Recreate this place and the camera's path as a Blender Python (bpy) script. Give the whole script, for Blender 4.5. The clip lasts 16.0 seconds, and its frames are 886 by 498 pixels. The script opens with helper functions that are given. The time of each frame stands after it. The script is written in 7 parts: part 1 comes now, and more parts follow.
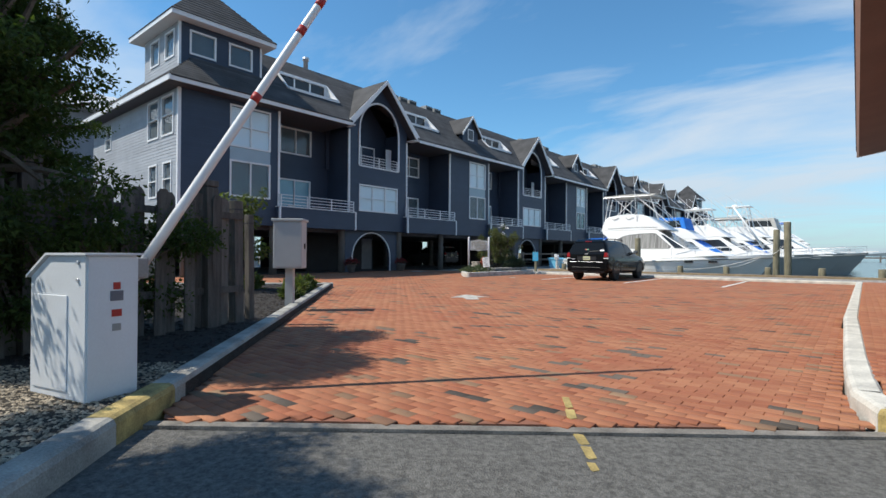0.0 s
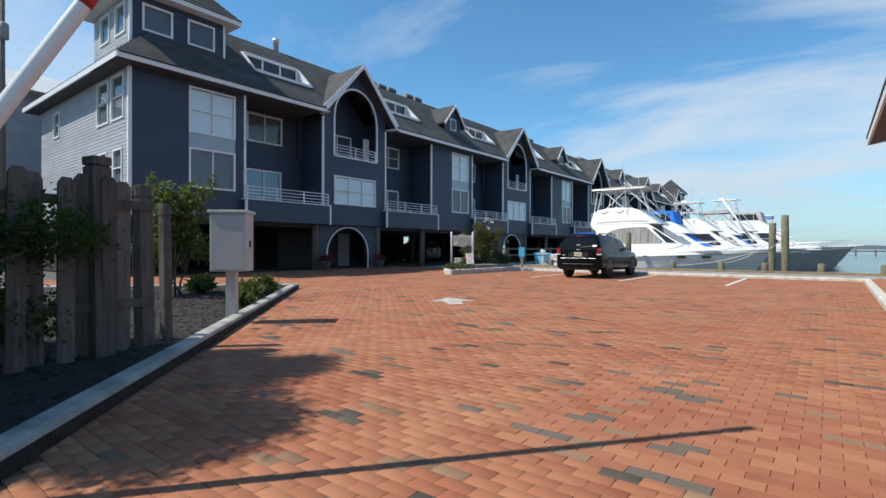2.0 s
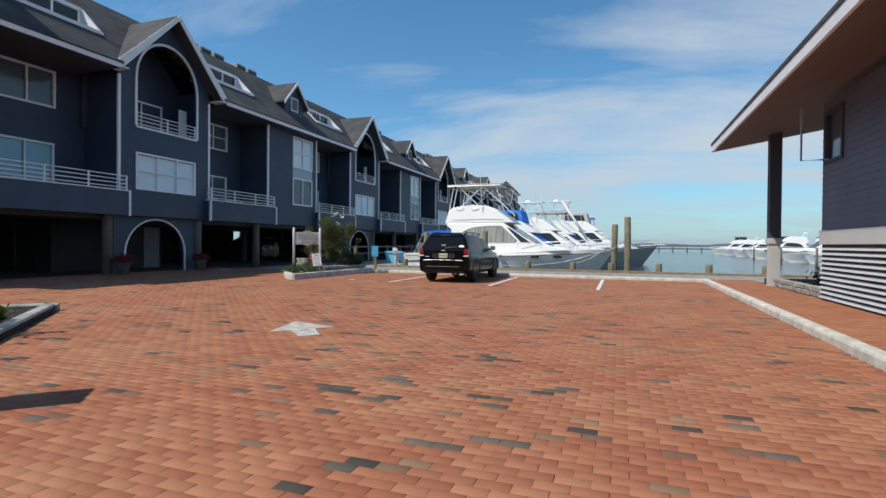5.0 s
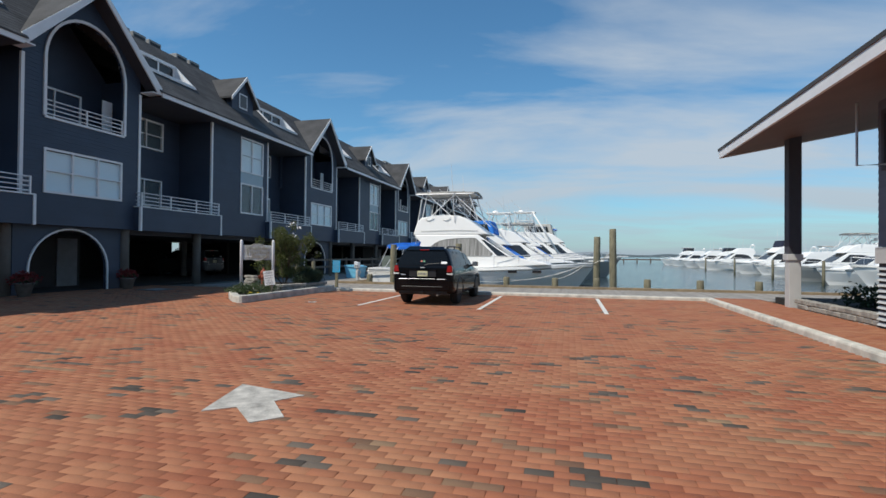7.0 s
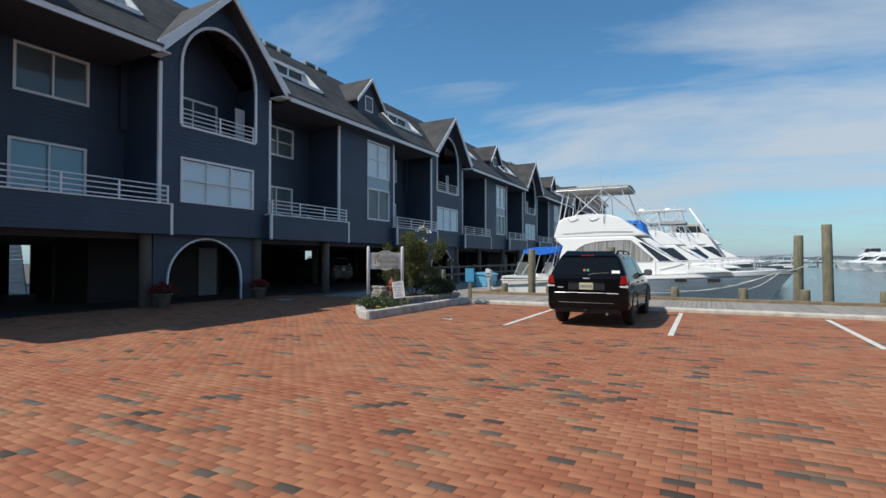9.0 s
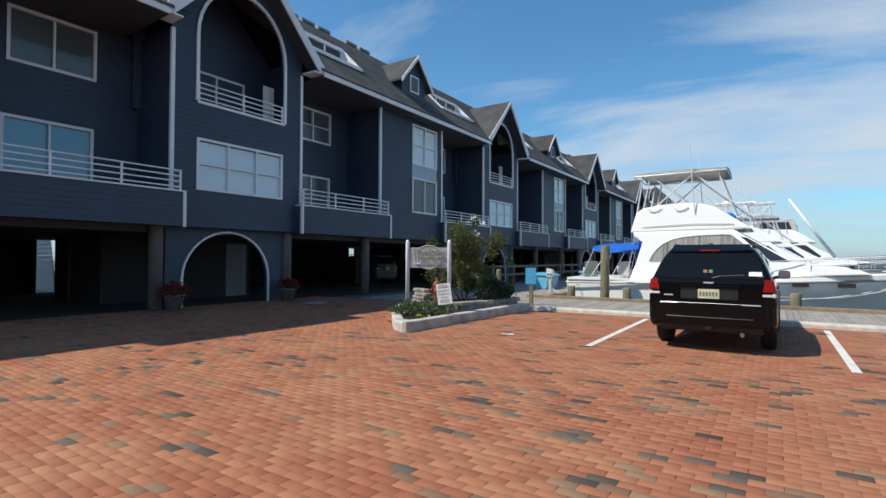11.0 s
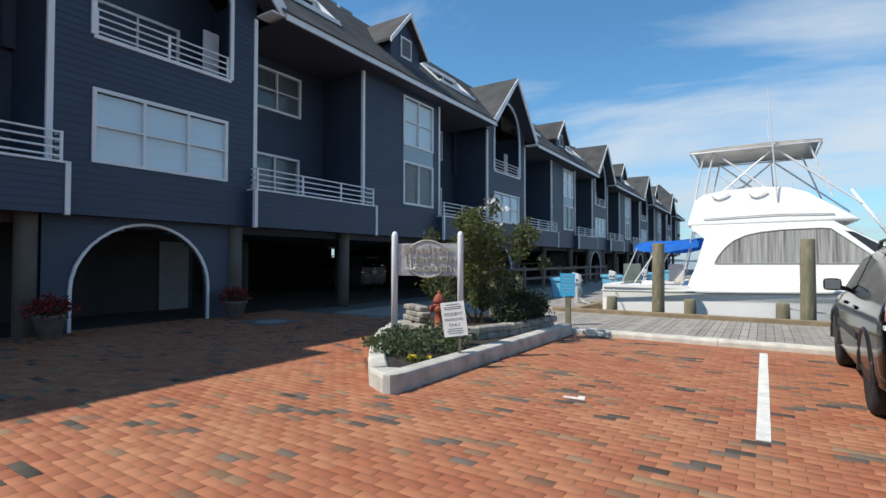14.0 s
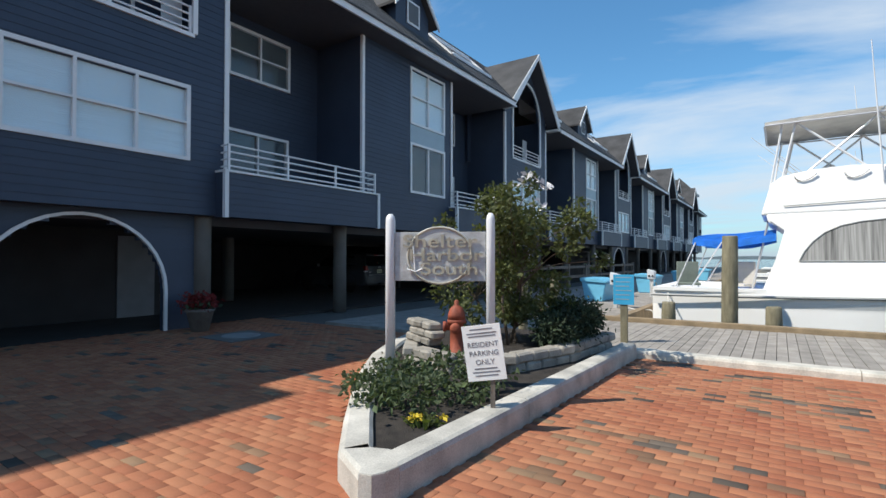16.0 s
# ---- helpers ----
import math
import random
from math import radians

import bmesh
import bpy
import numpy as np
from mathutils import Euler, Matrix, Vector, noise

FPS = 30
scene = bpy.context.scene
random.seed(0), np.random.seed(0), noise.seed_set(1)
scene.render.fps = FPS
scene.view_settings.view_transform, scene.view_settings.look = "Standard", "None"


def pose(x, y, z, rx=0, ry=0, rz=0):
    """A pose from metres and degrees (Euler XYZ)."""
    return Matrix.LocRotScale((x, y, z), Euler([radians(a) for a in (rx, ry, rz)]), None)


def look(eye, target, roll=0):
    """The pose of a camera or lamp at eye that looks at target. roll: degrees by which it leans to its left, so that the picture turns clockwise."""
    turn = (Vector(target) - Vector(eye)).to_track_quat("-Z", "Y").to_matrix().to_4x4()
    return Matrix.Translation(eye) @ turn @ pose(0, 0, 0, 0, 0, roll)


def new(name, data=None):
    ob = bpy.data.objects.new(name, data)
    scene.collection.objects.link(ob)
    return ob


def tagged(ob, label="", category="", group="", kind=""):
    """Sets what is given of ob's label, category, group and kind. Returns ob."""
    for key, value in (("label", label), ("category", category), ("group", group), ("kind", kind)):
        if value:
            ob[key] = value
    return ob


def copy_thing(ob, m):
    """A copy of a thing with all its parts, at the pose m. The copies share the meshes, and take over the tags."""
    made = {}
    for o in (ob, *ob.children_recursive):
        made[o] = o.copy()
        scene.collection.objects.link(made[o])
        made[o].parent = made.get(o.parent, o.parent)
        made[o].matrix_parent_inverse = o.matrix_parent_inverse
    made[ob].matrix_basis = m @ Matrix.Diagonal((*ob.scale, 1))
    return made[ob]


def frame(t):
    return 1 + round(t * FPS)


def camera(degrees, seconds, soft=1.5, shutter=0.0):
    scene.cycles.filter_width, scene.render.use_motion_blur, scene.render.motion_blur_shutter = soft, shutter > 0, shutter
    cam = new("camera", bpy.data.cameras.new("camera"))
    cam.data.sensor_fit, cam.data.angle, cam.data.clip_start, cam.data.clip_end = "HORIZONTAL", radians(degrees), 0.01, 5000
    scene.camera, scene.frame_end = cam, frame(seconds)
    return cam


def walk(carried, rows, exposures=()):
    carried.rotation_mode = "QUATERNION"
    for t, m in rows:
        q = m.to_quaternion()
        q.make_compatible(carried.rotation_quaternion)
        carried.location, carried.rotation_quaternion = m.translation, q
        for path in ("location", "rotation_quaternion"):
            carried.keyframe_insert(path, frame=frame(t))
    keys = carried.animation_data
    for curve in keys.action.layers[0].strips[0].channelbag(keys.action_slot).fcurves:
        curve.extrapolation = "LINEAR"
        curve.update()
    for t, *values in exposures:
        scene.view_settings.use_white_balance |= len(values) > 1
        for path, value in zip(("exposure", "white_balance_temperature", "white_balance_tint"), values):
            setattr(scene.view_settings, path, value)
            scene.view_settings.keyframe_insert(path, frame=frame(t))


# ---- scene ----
cam = camera(83.4, 16.0)
PATH = [
    (0, (-2.237, -0.001, 1.126), (-3.518, 1.535, 1.143), 0.3),
    (0.5, (-2.401, 0.204, 1.132), (-3.687, 1.735, 1.129), 0.2),
    (1, (-2.647, 0.566, 1.144), (-3.937, 2.094, 1.131), 0.0),
    (1.5, (-2.924, 0.95, 1.167), (-4.19, 2.499, 1.155), 0.1),
    (2, (-3.224, 1.342, 1.193), (-4.452, 2.921, 1.188), 0.1),
    (2.5, (-3.537, 1.744, 1.232), (-4.71, 3.364, 1.236), 0.2),
    (3, (-3.836, 2.135, 1.261), (-4.928, 3.811, 1.272), 0.2),
    (3.5, (-4.144, 2.517, 1.28), (-5.129, 4.258, 1.288), 0.2),
    (4, (-4.486, 2.892, 1.296), (-5.352, 4.694, 1.293), 0.3),
    (4.5, (-4.817, 3.23, 1.318), (-5.578, 5.079, 1.306), 0.4),
    (5, (-5.178, 3.628, 1.351), (-5.851, 5.511, 1.331), 0.5),
    (5.2, (-5.331, 3.791, 1.378), (-5.97, 5.687, 1.355), 0.6),
    (7.3, (-7.061, 6.127, 1.537), (-7.552, 8.065, 1.567), 0.5),
    (7.5, (-7.26, 6.355, 1.554), (-7.766, 8.289, 1.588), 0.4),
    (8, (-7.687, 6.932, 1.581), (-8.302, 8.835, 1.62), 0.3),
    (8.5, (-8.135, 7.576, 1.587), (-8.921, 9.415, 1.626), 0.2),
    (9, (-8.529, 8.222, 1.569), (-9.466, 9.989, 1.611), -0.1),
    (9.5, (-8.916, 8.871, 1.554), (-9.946, 10.585, 1.593), -0.1),
    (10, (-9.273, 9.526, 1.521), (-10.357, 11.205, 1.562), -0.1),
    (10.2, (-9.43, 9.779, 1.513), (-10.527, 11.451, 1.555), -0.1),
    (12.5, (-11.458, 12.668, 1.492), (-12.573, 14.328, 1.532), 0.3),
    (13, (-11.917, 13.198, 1.517), (-13.012, 14.871, 1.561), 0.2),
    (13.5, (-12.334, 13.793, 1.53), (-13.425, 15.469, 1.576), 0.2),
    (14, (-12.77, 14.399, 1.514), (-13.854, 16.079, 1.561), 0.1),
    (14.5, (-13.147, 14.935, 1.526), (-14.251, 16.602, 1.569), 0.1),
    (15, (-13.565, 15.514, 1.513), (-14.692, 17.166, 1.557), -0.1),
    (15.5, (-13.933, 16.055, 1.51), (-15.069, 17.7, 1.552), -0.1),
    (16, (-14.305, 16.583, 1.51), (-15.424, 18.24, 1.548), 0.0),
]
walk(cam, [(t, look(eye, target, roll)) for t, eye, target, roll in PATH],
     [(0, 0.07), (2, 0.07), (3.5, -0.04), (5, -0.18), (7.5, -0.33), (9, -0.28), (10.2, -0.14), (12.5, 0.0), (14, 0.04), (16, 0.14)])


# ---- world, sun, exposure ----
SHADE_X, SHADE_Y = 0.52, 0.55          # shadow offset per metre of height
sun_elevation = math.atan2(1, math.hypot(SHADE_X, SHADE_Y))
sun_lamp = bpy.data.lights.new("sun", "SUN")
sun_lamp.energy, sun_lamp.angle, sun_lamp.color = 4.9, radians(0.53), (1.0, 0.94, 0.83)
sun_ob = new("sun", sun_lamp)
sun_ob.matrix_world = look((-SHADE_X * 60, -SHADE_Y * 60, 60), (0, 0, 0))

world = bpy.data.worlds.new("world")
scene.world = world
world.use_nodes = True
wn, wl = world.node_tree.nodes, world.node_tree.links
wn.clear()
w_out = wn.new("ShaderNodeOutputWorld")
w_bg = wn.new("ShaderNodeBackground")
w_sky = wn.new("ShaderNodeTexSky")
w_sky.sky_type, w_sky.sun_disc = "NISHITA", False
w_sky.sun_elevation, w_sky.sun_rotation = sun_elevation, math.atan2(-SHADE_X, -SHADE_Y)
w_sky.altitude, w_sky.air_density, w_sky.dust_density, w_sky.ozone_density = 0, 1.0, 0.1, 1.6
w_bg.inputs["Strength"].default_value = 0.124
# thin wind-drawn cirrus: noise on the direction, flattened towards the horizon
w_tc = wn.new("ShaderNodeTexCoord")
w_sep = wn.new("ShaderNodeSeparateXYZ")
wl.new(w_tc.outputs["Generated"], w_sep.inputs[0])


def w_math(op, a, b=None, clamp=False):
    n = wn.new("ShaderNodeMath")
    n.operation, n.use_clamp = op, clamp
    for k, v in enumerate((a, b)):
        if v is None:
            continue
        if isinstance(v, (int, float)):
            n.inputs[k].default_value = v
        else:
            wl.new(v, n.inputs[k])
    return n.outputs[0]


w_den = w_math("ADD", w_math("MAXIMUM", w_sep.outputs["Z"], 0.0), 0.16)
w_cmb = wn.new("ShaderNodeCombineXYZ")
wl.new(w_math("DIVIDE", w_sep.outputs["X"], w_den), w_cmb.inputs[0])
wl.new(w_math("DIVIDE", w_sep.outputs["Y"], w_den), w_cmb.inputs[1])
w_map = wn.new("ShaderNodeMapping")
w_map.inputs["Rotation"].default_value = (0, 0, radians(28))
w_map.inputs["Scale"].default_value = (0.55, 1.25, 1)
w_map.inputs["Location"].default_value = (0.4, 0.35, 0)
wl.new(w_cmb.outputs[0], w_map.inputs[0])
w_noise = wn.new("ShaderNodeTexNoise")
w_noise.inputs["Scale"].default_value, w_noise.inputs["Detail"].default_value = 0.85, 9
w_noise.inputs["Roughness"].default_value, w_noise.inputs["Distortion"].default_value = 0.56, 0.5
wl.new(w_map.outputs[0], w_noise.inputs["Vector"])
w_ramp = wn.new("ShaderNodeValToRGB")
w_ramp.color_ramp.elements[0].position, w_ramp.color_ramp.elements[1].position = 0.44, 0.67
# the veil thickens towards the open water, half way up the sky
w_side = w_math("MULTIPLY", w_math("ADD", w_sep.outputs["X"], 0.62), 1.3, True)
w_low = w_math("SUBTRACT", 1.0, w_math("MULTIPLY", w_math("ABSOLUTE", w_math("SUBTRACT", w_sep.outputs["Z"], 0.17)), 3.6), True)
w_cover = w_math("ADD", w_noise.outputs["Fac"], w_math("SUBTRACT", w_math("MULTIPLY", w_math("MULTIPLY", w_side, w_low), 0.165), 0.05))
wl.new(w_cover, w_ramp.inputs[0])
w_fac = w_math("MULTIPLY", w_ramp.outputs["Color"], 0.85, True)
w_mix = wn.new("ShaderNodeMix")
w_mix.data_type = "RGBA"
wl.new(w_fac, w_mix.inputs["Factor"])
w_tint = wn.new("ShaderNodeMix")          # clear maritime blue
w_tint.data_type, w_tint.blend_type = "RGBA", "MULTIPLY"
w_tint.inputs["Factor"].default_value = 1.0
wl.new(w_sky.outputs[0], w_tint.inputs["A"])
w_tint.inputs["B"].default_value = (0.66, 1.12, 1.29, 1)
wl.new(w_tint.outputs["Result"], w_mix.inputs["A"])
w_mix.inputs["B"].default_value = (5.5, 6.1, 6.7, 1)
# pale haze low over the water
w_haze = wn.new("ShaderNodeMix")
w_haze.data_type = "RGBA"
wl.new(w_math("MULTIPLY", w_math("POWER", w_math("SUBTRACT", 1.0, w_math("MAXIMUM", w_sep.outputs["Z"], 0.0)), 11.0), 0.85, True), w_haze.inputs["Factor"])
wl.new(w_mix.outputs["Result"], w_haze.inputs["A"])
w_haze.inputs["B"].default_value = (3.3, 4.1, 5.0, 1)
wl.new(w_haze.outputs["Result"], w_bg.inputs["Color"])
wl.new(w_bg.outputs[0], w_out.inputs[0])


# ---- materials ----
def mat(name, color, rough=0.6, metal=0.0, var=0.12, scale=6.0, fine=60.0, bump=0.15, tint=None, island=0.0, spec=0.5, object_random=0.0, stretch=(1, 1, 1)):
    """A painted or natural surface: two scales of noise vary its colour and roughness, the finer gives relief."""
    m = bpy.data.materials.new(name)
    m.use_nodes = True
    nt = m.node_tree
    N, L = nt.nodes, nt.links
    b = N["Principled BSDF"]
    b.inputs["Roughness"].default_value = rough
    b.inputs["Metallic"].default_value = metal
    b.inputs["Specular IOR Level"].default_value = spec
    tc = N.new("ShaderNodeTexCoord")
    mp = N.new("ShaderNodeMapping")
    mp.inputs["Scale"].default_value = stretch
    geo = N.new("ShaderNodeNewGeometry")
    L.new(geo.outputs["Position"], mp.inputs[0])
    n1, n2 = N.new("ShaderNodeTexNoise"), N.new("ShaderNodeTexNoise")
    n1.inputs["Scale"].default_value, n1.inputs["Detail"].default_value = scale, 4
    n2.inputs["Scale"].default_value, n2.inputs["Detail"].default_value = fine, 3
    L.new(mp.outputs[0], n1.inputs["Vector"])
    L.new(mp.outputs[0], n2.inputs["Vector"])
    add = N.new("ShaderNodeMath")
    add.operation = "MULTIPLY_ADD"
    L.new(n1.outputs["Fac"], add.inputs[0])
    add.inputs[1].default_value = 1.3
    add.inputs[2].default_value = -0.15
    mixf = N.new("ShaderNodeMix")
    mixf.data_type = "FLOAT"
    mixf.inputs["Factor"].default_value = 0.4
    L.new(add.outputs[0], mixf.inputs["A"])
    L.new(n2.outputs["Fac"], mixf.inputs["B"])
    fac = mixf.outputs["Result"]
    dark = tuple(max(0, c * (1 - var * 1.6)) for c in color)
    light = tint if tint else tuple(min(1, c * (1 + var * 1.2)) for c in color)
    ramp = N.new("ShaderNodeValToRGB")
    e = ramp.color_ramp.elements
    e[0].position, e[0].color = 0.3, (*dark, 1)
    e[1].position, e[1].color = 0.7, (*light, 1)
    L.new(fac, ramp.inputs[0])
    col = ramp.outputs["Color"]
    if island or object_random:
        src = N.new("ShaderNodeObjectInfo").outputs["Random"] if object_random else geo.outputs["Random Per Island"]
        hs = N.new("ShaderNodeHueSaturation")
        mr = N.new("ShaderNodeMapRange")
        mr.inputs["To Min"].default_value, mr.inputs["To Max"].default_value = 1 - (island or object_random), 1 + (island or object_random)
        L.new(src, mr.inputs["Value"])
        L.new(mr.outputs[0], hs.inputs["Value"])
        L.new(col, hs.inputs["Color"])
        col = hs.outputs["Color"]
    L.new(col, b.inputs["Base Color"])
    if bump:
        bp = N.new("ShaderNodeBump")
        bp.inputs["Strength"].default_value, bp.inputs["Distance"].default_value = bump, 0.01
        L.new(n2.outputs["Fac"], bp.inputs["Height"])
        L.new(bp.outputs[0], b.inputs["Normal"])
    return m


def brick_mat(name, by_object, base=(0.33, 0.112, 0.058), ochre=(0.37, 0.168, 0.088), spread=0.09):
    """Clay pavers: broad drifts from red to ochre, with each paver a shade of its own."""
    m = mat(name, base, 0.8, var=0.1, scale=5, fine=70, bump=0.3, spec=0.3, island=0 if by_object else spread, object_random=spread if by_object else 0)
    N, L = m.node_tree.nodes, m.node_tree.links
    b = N["Principled BSDF"]
    hs = b.inputs["Base Color"].links[0].from_node
    big = N.new("ShaderNodeTexNoise")
    big.inputs["Scale"].default_value, big.inputs["Detail"].default_value = 0.8, 5
    L.new(N["Geometry"].outputs["Position"], big.inputs["Vector"])
    src = N.new("ShaderNodeObjectInfo").outputs["Random"] if by_object else N["Geometry"].outputs["Random Per Island"]
    half = N.new("ShaderNodeMath")
    half.operation = "MULTIPLY_ADD"
    L.new(src, half.inputs[0])
    half.inputs[1].default_value = 0.3
    L.new(big.outputs["Fac"], half.inputs[2])
    mr = N.new("ShaderNodeMapRange")
    mr.inputs["From Min"].default_value, mr.inputs["From Max"].default_value = 0.42, 0.9
    L.new(half.outputs[0], mr.inputs["Value"])
    mx = N.new("ShaderNodeMix")
    mx.data_type = "RGBA"
    L.new(mr.outputs[0], mx.inputs["Factor"])
    L.new(hs.inputs["Color"].links[0].from_socket, mx.inputs["A"])
    mx.inputs["B"].default_value = (*ochre, 1)
    L.new(mx.outputs["Result"], hs.inputs["Color"])
    return m


def glass_mat(name, color=(0.9, 0.95, 0.97)):
    m = bpy.data.materials.new(name)
    m.use_nodes = True
    N, L = m.node_tree.nodes, m.node_tree.links
    N.clear()
    out, mx, tr, gl, fr, pw, ma = (N.new(k) for k in ("ShaderNodeOutputMaterial", "ShaderNodeMixShader", "ShaderNodeBsdfTransparent", "ShaderNodeBsdfGlossy", "ShaderNodeLayerWeight", "ShaderNodeMath", "ShaderNodeMath"))
    fr.inputs["Blend"].default_value = 0.5
    pw.operation, ma.operation = "POWER", "MULTIPLY_ADD"
    pw.inputs[1].default_value = 4.0
    ma.inputs[1].default_value, ma.inputs[2].default_value = 0.55, 0.03
    L.new(fr.outputs["Facing"], pw.inputs[0])
    L.new(pw.outputs[0], ma.inputs[0])
    tr.inputs["Color"].default_value = (*color, 1)
    gl.inputs["Roughness"].default_value = 0.02
    L.new(ma.outputs[0], mx.inputs[0])
    L.new(tr.outputs[0], mx.inputs[1])
    L.new(gl.outputs[0], mx.inputs[2])
    L.new(mx.outputs[0], out.inputs[0])
    return m


def leaf_mat(name, color, through_color, amount=0.35, **kw):
    """Foliage: a matt leaf surface that passes some of the light that falls on its far side."""
    m = mat(name, color, kw.pop("rough", 0.75), **kw)
    N, L = m.node_tree.nodes, m.node_tree.links
    b, out = N["Principled BSDF"], N["Material Output"]
    tl, mx = N.new("ShaderNodeBsdfTranslucent"), N.new("ShaderNodeMixShader")
    tl.inputs["Color"].default_value = (*through_color, 1)
    mx.inputs[0].default_value = amount
    L.new(b.outputs[0], mx.inputs[1])
    L.new(tl.outputs[0], mx.inputs[2])
    L.new(mx.outputs[0], out.inputs["Surface"])
    return m


M_SIDING = mat("navy_siding_paint", (0.035, 0.052, 0.086), 0.55, var=0.1, scale=1.2, fine=40, bump=0.06, island=0.05)
M_SIDING_OBJ = mat("navy_siding_board_paint", (0.035, 0.052, 0.086), 0.55, var=0.1, scale=1.2, fine=40, bump=0.06, object_random=0.05)
M_SIDING_GREY = mat("weathered_grey_siding", (0.36, 0.38, 0.41), 0.65, var=0.08, scale=1.5, fine=40, bump=0.1, island=0.06)
M_WHITE = mat("white_trim_paint", (0.74, 0.75, 0.76), 0.5, var=0.04, scale=2, fine=30, bump=0.05)
M_WHITE_METAL = mat("white_enamel_rail", (0.76, 0.77, 0.78), 0.35, var=0.03, bump=0.02)
M_SHINGLE = mat("charcoal_asphalt_shingle", (0.062, 0.062, 0.064), 0.9, var=0.3, scale=1.0, fine=55, bump=0.5, island=0.2)
M_SOFFIT = mat("navy_soffit_paint", (0.055, 0.056, 0.068), 0.7, var=0.06, bump=0.05)
M_BROWN_SOFFIT = mat("brown_plywood_soffit", (0.15, 0.095, 0.075), 0.7, var=0.1, scale=1, fine=25, bump=0.08)
M_CONCRETE = mat("concrete_kerb", (0.36, 0.345, 0.31), 0.88, var=0.3, scale=3, fine=90, bump=0.4)
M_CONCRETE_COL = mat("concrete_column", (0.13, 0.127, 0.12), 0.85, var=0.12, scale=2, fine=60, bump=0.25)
M_ISLAND_KERB = mat("pale_concrete_kerb", (0.50, 0.48, 0.43), 0.88, var=0.25, scale=3, fine=90, bump=0.4)
M_PAINTED_KERB = mat("white_painted_kerb", (0.58, 0.55, 0.48), 0.75, var=0.2, scale=4, fine=60, bump=0.3)
M_YELLOW = mat("yellow_road_paint", (0.40, 0.30, 0.11), 0.8, var=0.35, scale=7, fine=80, bump=0.3)
M_LINE = mat("white_road_paint", (0.70, 0.69, 0.64), 0.75, var=0.14, scale=8, fine=80, bump=0.3)
M_ASPHALT = mat("worn_asphalt", (0.135, 0.13, 0.12), 0.95, var=0.3, scale=30, fine=90, bump=1.0, spec=0.2)
M_BRICK = brick_mat("clay_pavers", False)
M_BRICK_OBJ = brick_mat("clay_paver", True)
M_BRICK_DARK = brick_mat("dark_grey_pavers", False, (0.082, 0.068, 0.055), (0.135, 0.105, 0.08), 0.3)
M_BRICK_OLIVE = brick_mat("olive_brown_pavers", False, (0.22, 0.115, 0.07), (0.24, 0.155, 0.09), 0.2)
M_SAND = mat("sandy_joints", (0.24, 0.10, 0.06), 0.95, var=0.2, scale=3, fine=120, bump=0.4)
M_MULCH = mat("dark_mulch", (0.03, 0.025, 0.021), 0.95, var=0.4, scale=9, fine=70, bump=1.0)
M_GRAVEL = mat("pale_gravel", (0.36, 0.30, 0.22), 0.9, var=0.35, scale=14, fine=80, bump=0.9, island=0.45)
M_FENCE = mat("dark_weathered_picket", (0.13, 0.118, 0.105), 0.9, var=0.3, scale=5, fine=50, bump=0.5, object_random=0.25, stretch=(4, 4, 0.5))
M_WOOD_GREY = mat("weathered_wood", (0.17, 0.145, 0.12), 0.85, var=0.25, scale=5, fine=50, bump=0.5, island=0.2, stretch=(4, 4, 0.5))
M_DECK = mat("weathered_deck_boards", (0.30, 0.275, 0.245), 0.85, var=0.18, scale=4, fine=50, bump=0.4, island=0.14)
M_DECK_OBJ = mat("weathered_deck_board", (0.30, 0.275, 0.245), 0.85, var=0.18, scale=4, fine=50, bump=0.4, object_random=0.14)
M_TIMBER = mat("treated_timber_edge", (0.27, 0.2, 0.12), 0.8, var=0.2, scale=4, fine=50, bump=0.3)
M_PILE = mat("greenish_treated_pile", (0.21, 0.19, 0.125), 0.85, var=0.25, scale=5, fine=60, bump=0.5, stretch=(3, 3, 0.6))
M_GEL = mat("white_gelcoat", (0.90, 0.895, 0.87), 0.4, var=0.02, scale=1, bump=0.0, spec=0.3)
M_GEL_GREY = mat("grey_gelcoat", (0.30, 0.31, 0.30), 0.4, var=0.03, scale=1, bump=0.0)
M_TINT = mat("smoked_boat_glass", (0.03, 0.032, 0.035), 0.08, var=0.1, bump=0)
M_CURTAIN = mat("pleated_boat_curtain", (0.30, 0.295, 0.28), 0.7, var=0.45, scale=1.0, fine=3.0, bump=0.1, stretch=(16, 1, 0.4))
M_CANVAS_BLUE = mat("bright_blue_canvas", (0.02, 0.22, 0.75), 0.75, var=0.12, scale=4, bump=0.15)
M_CANVAS_GREY = mat("pale_grey_canvas", (0.52, 0.50, 0.46), 0.8, var=0.1, scale=3, bump=0.15)
M_CHROME = mat("brushed_aluminium_tube", (0.62, 0.63, 0.65), 0.45, metal=0.6, var=0.05, bump=0.0)
M_ROPE = mat("white_dock_line", (0.62, 0.6, 0.55), 0.9, var=0.15, fine=120, bump=0.4)
M_CARPAINT = mat("black_car_paint", (0.004, 0.004, 0.005), 0.1, var=0.05, bump=0.0, spec=0.22)
M_BLACK_PLASTIC = mat("black_plastic", (0.013, 0.013, 0.014), 0.5, var=0.1, bump=0.1)
M_TYRE = mat("tyre_rubber", (0.015, 0.015, 0.015), 0.85, var=0.2, bump=0.3)
M_RIM = mat("alloy_wheel", (0.35, 0.36, 0.37), 0.3, metal=0.8, var=0.05, bump=0)
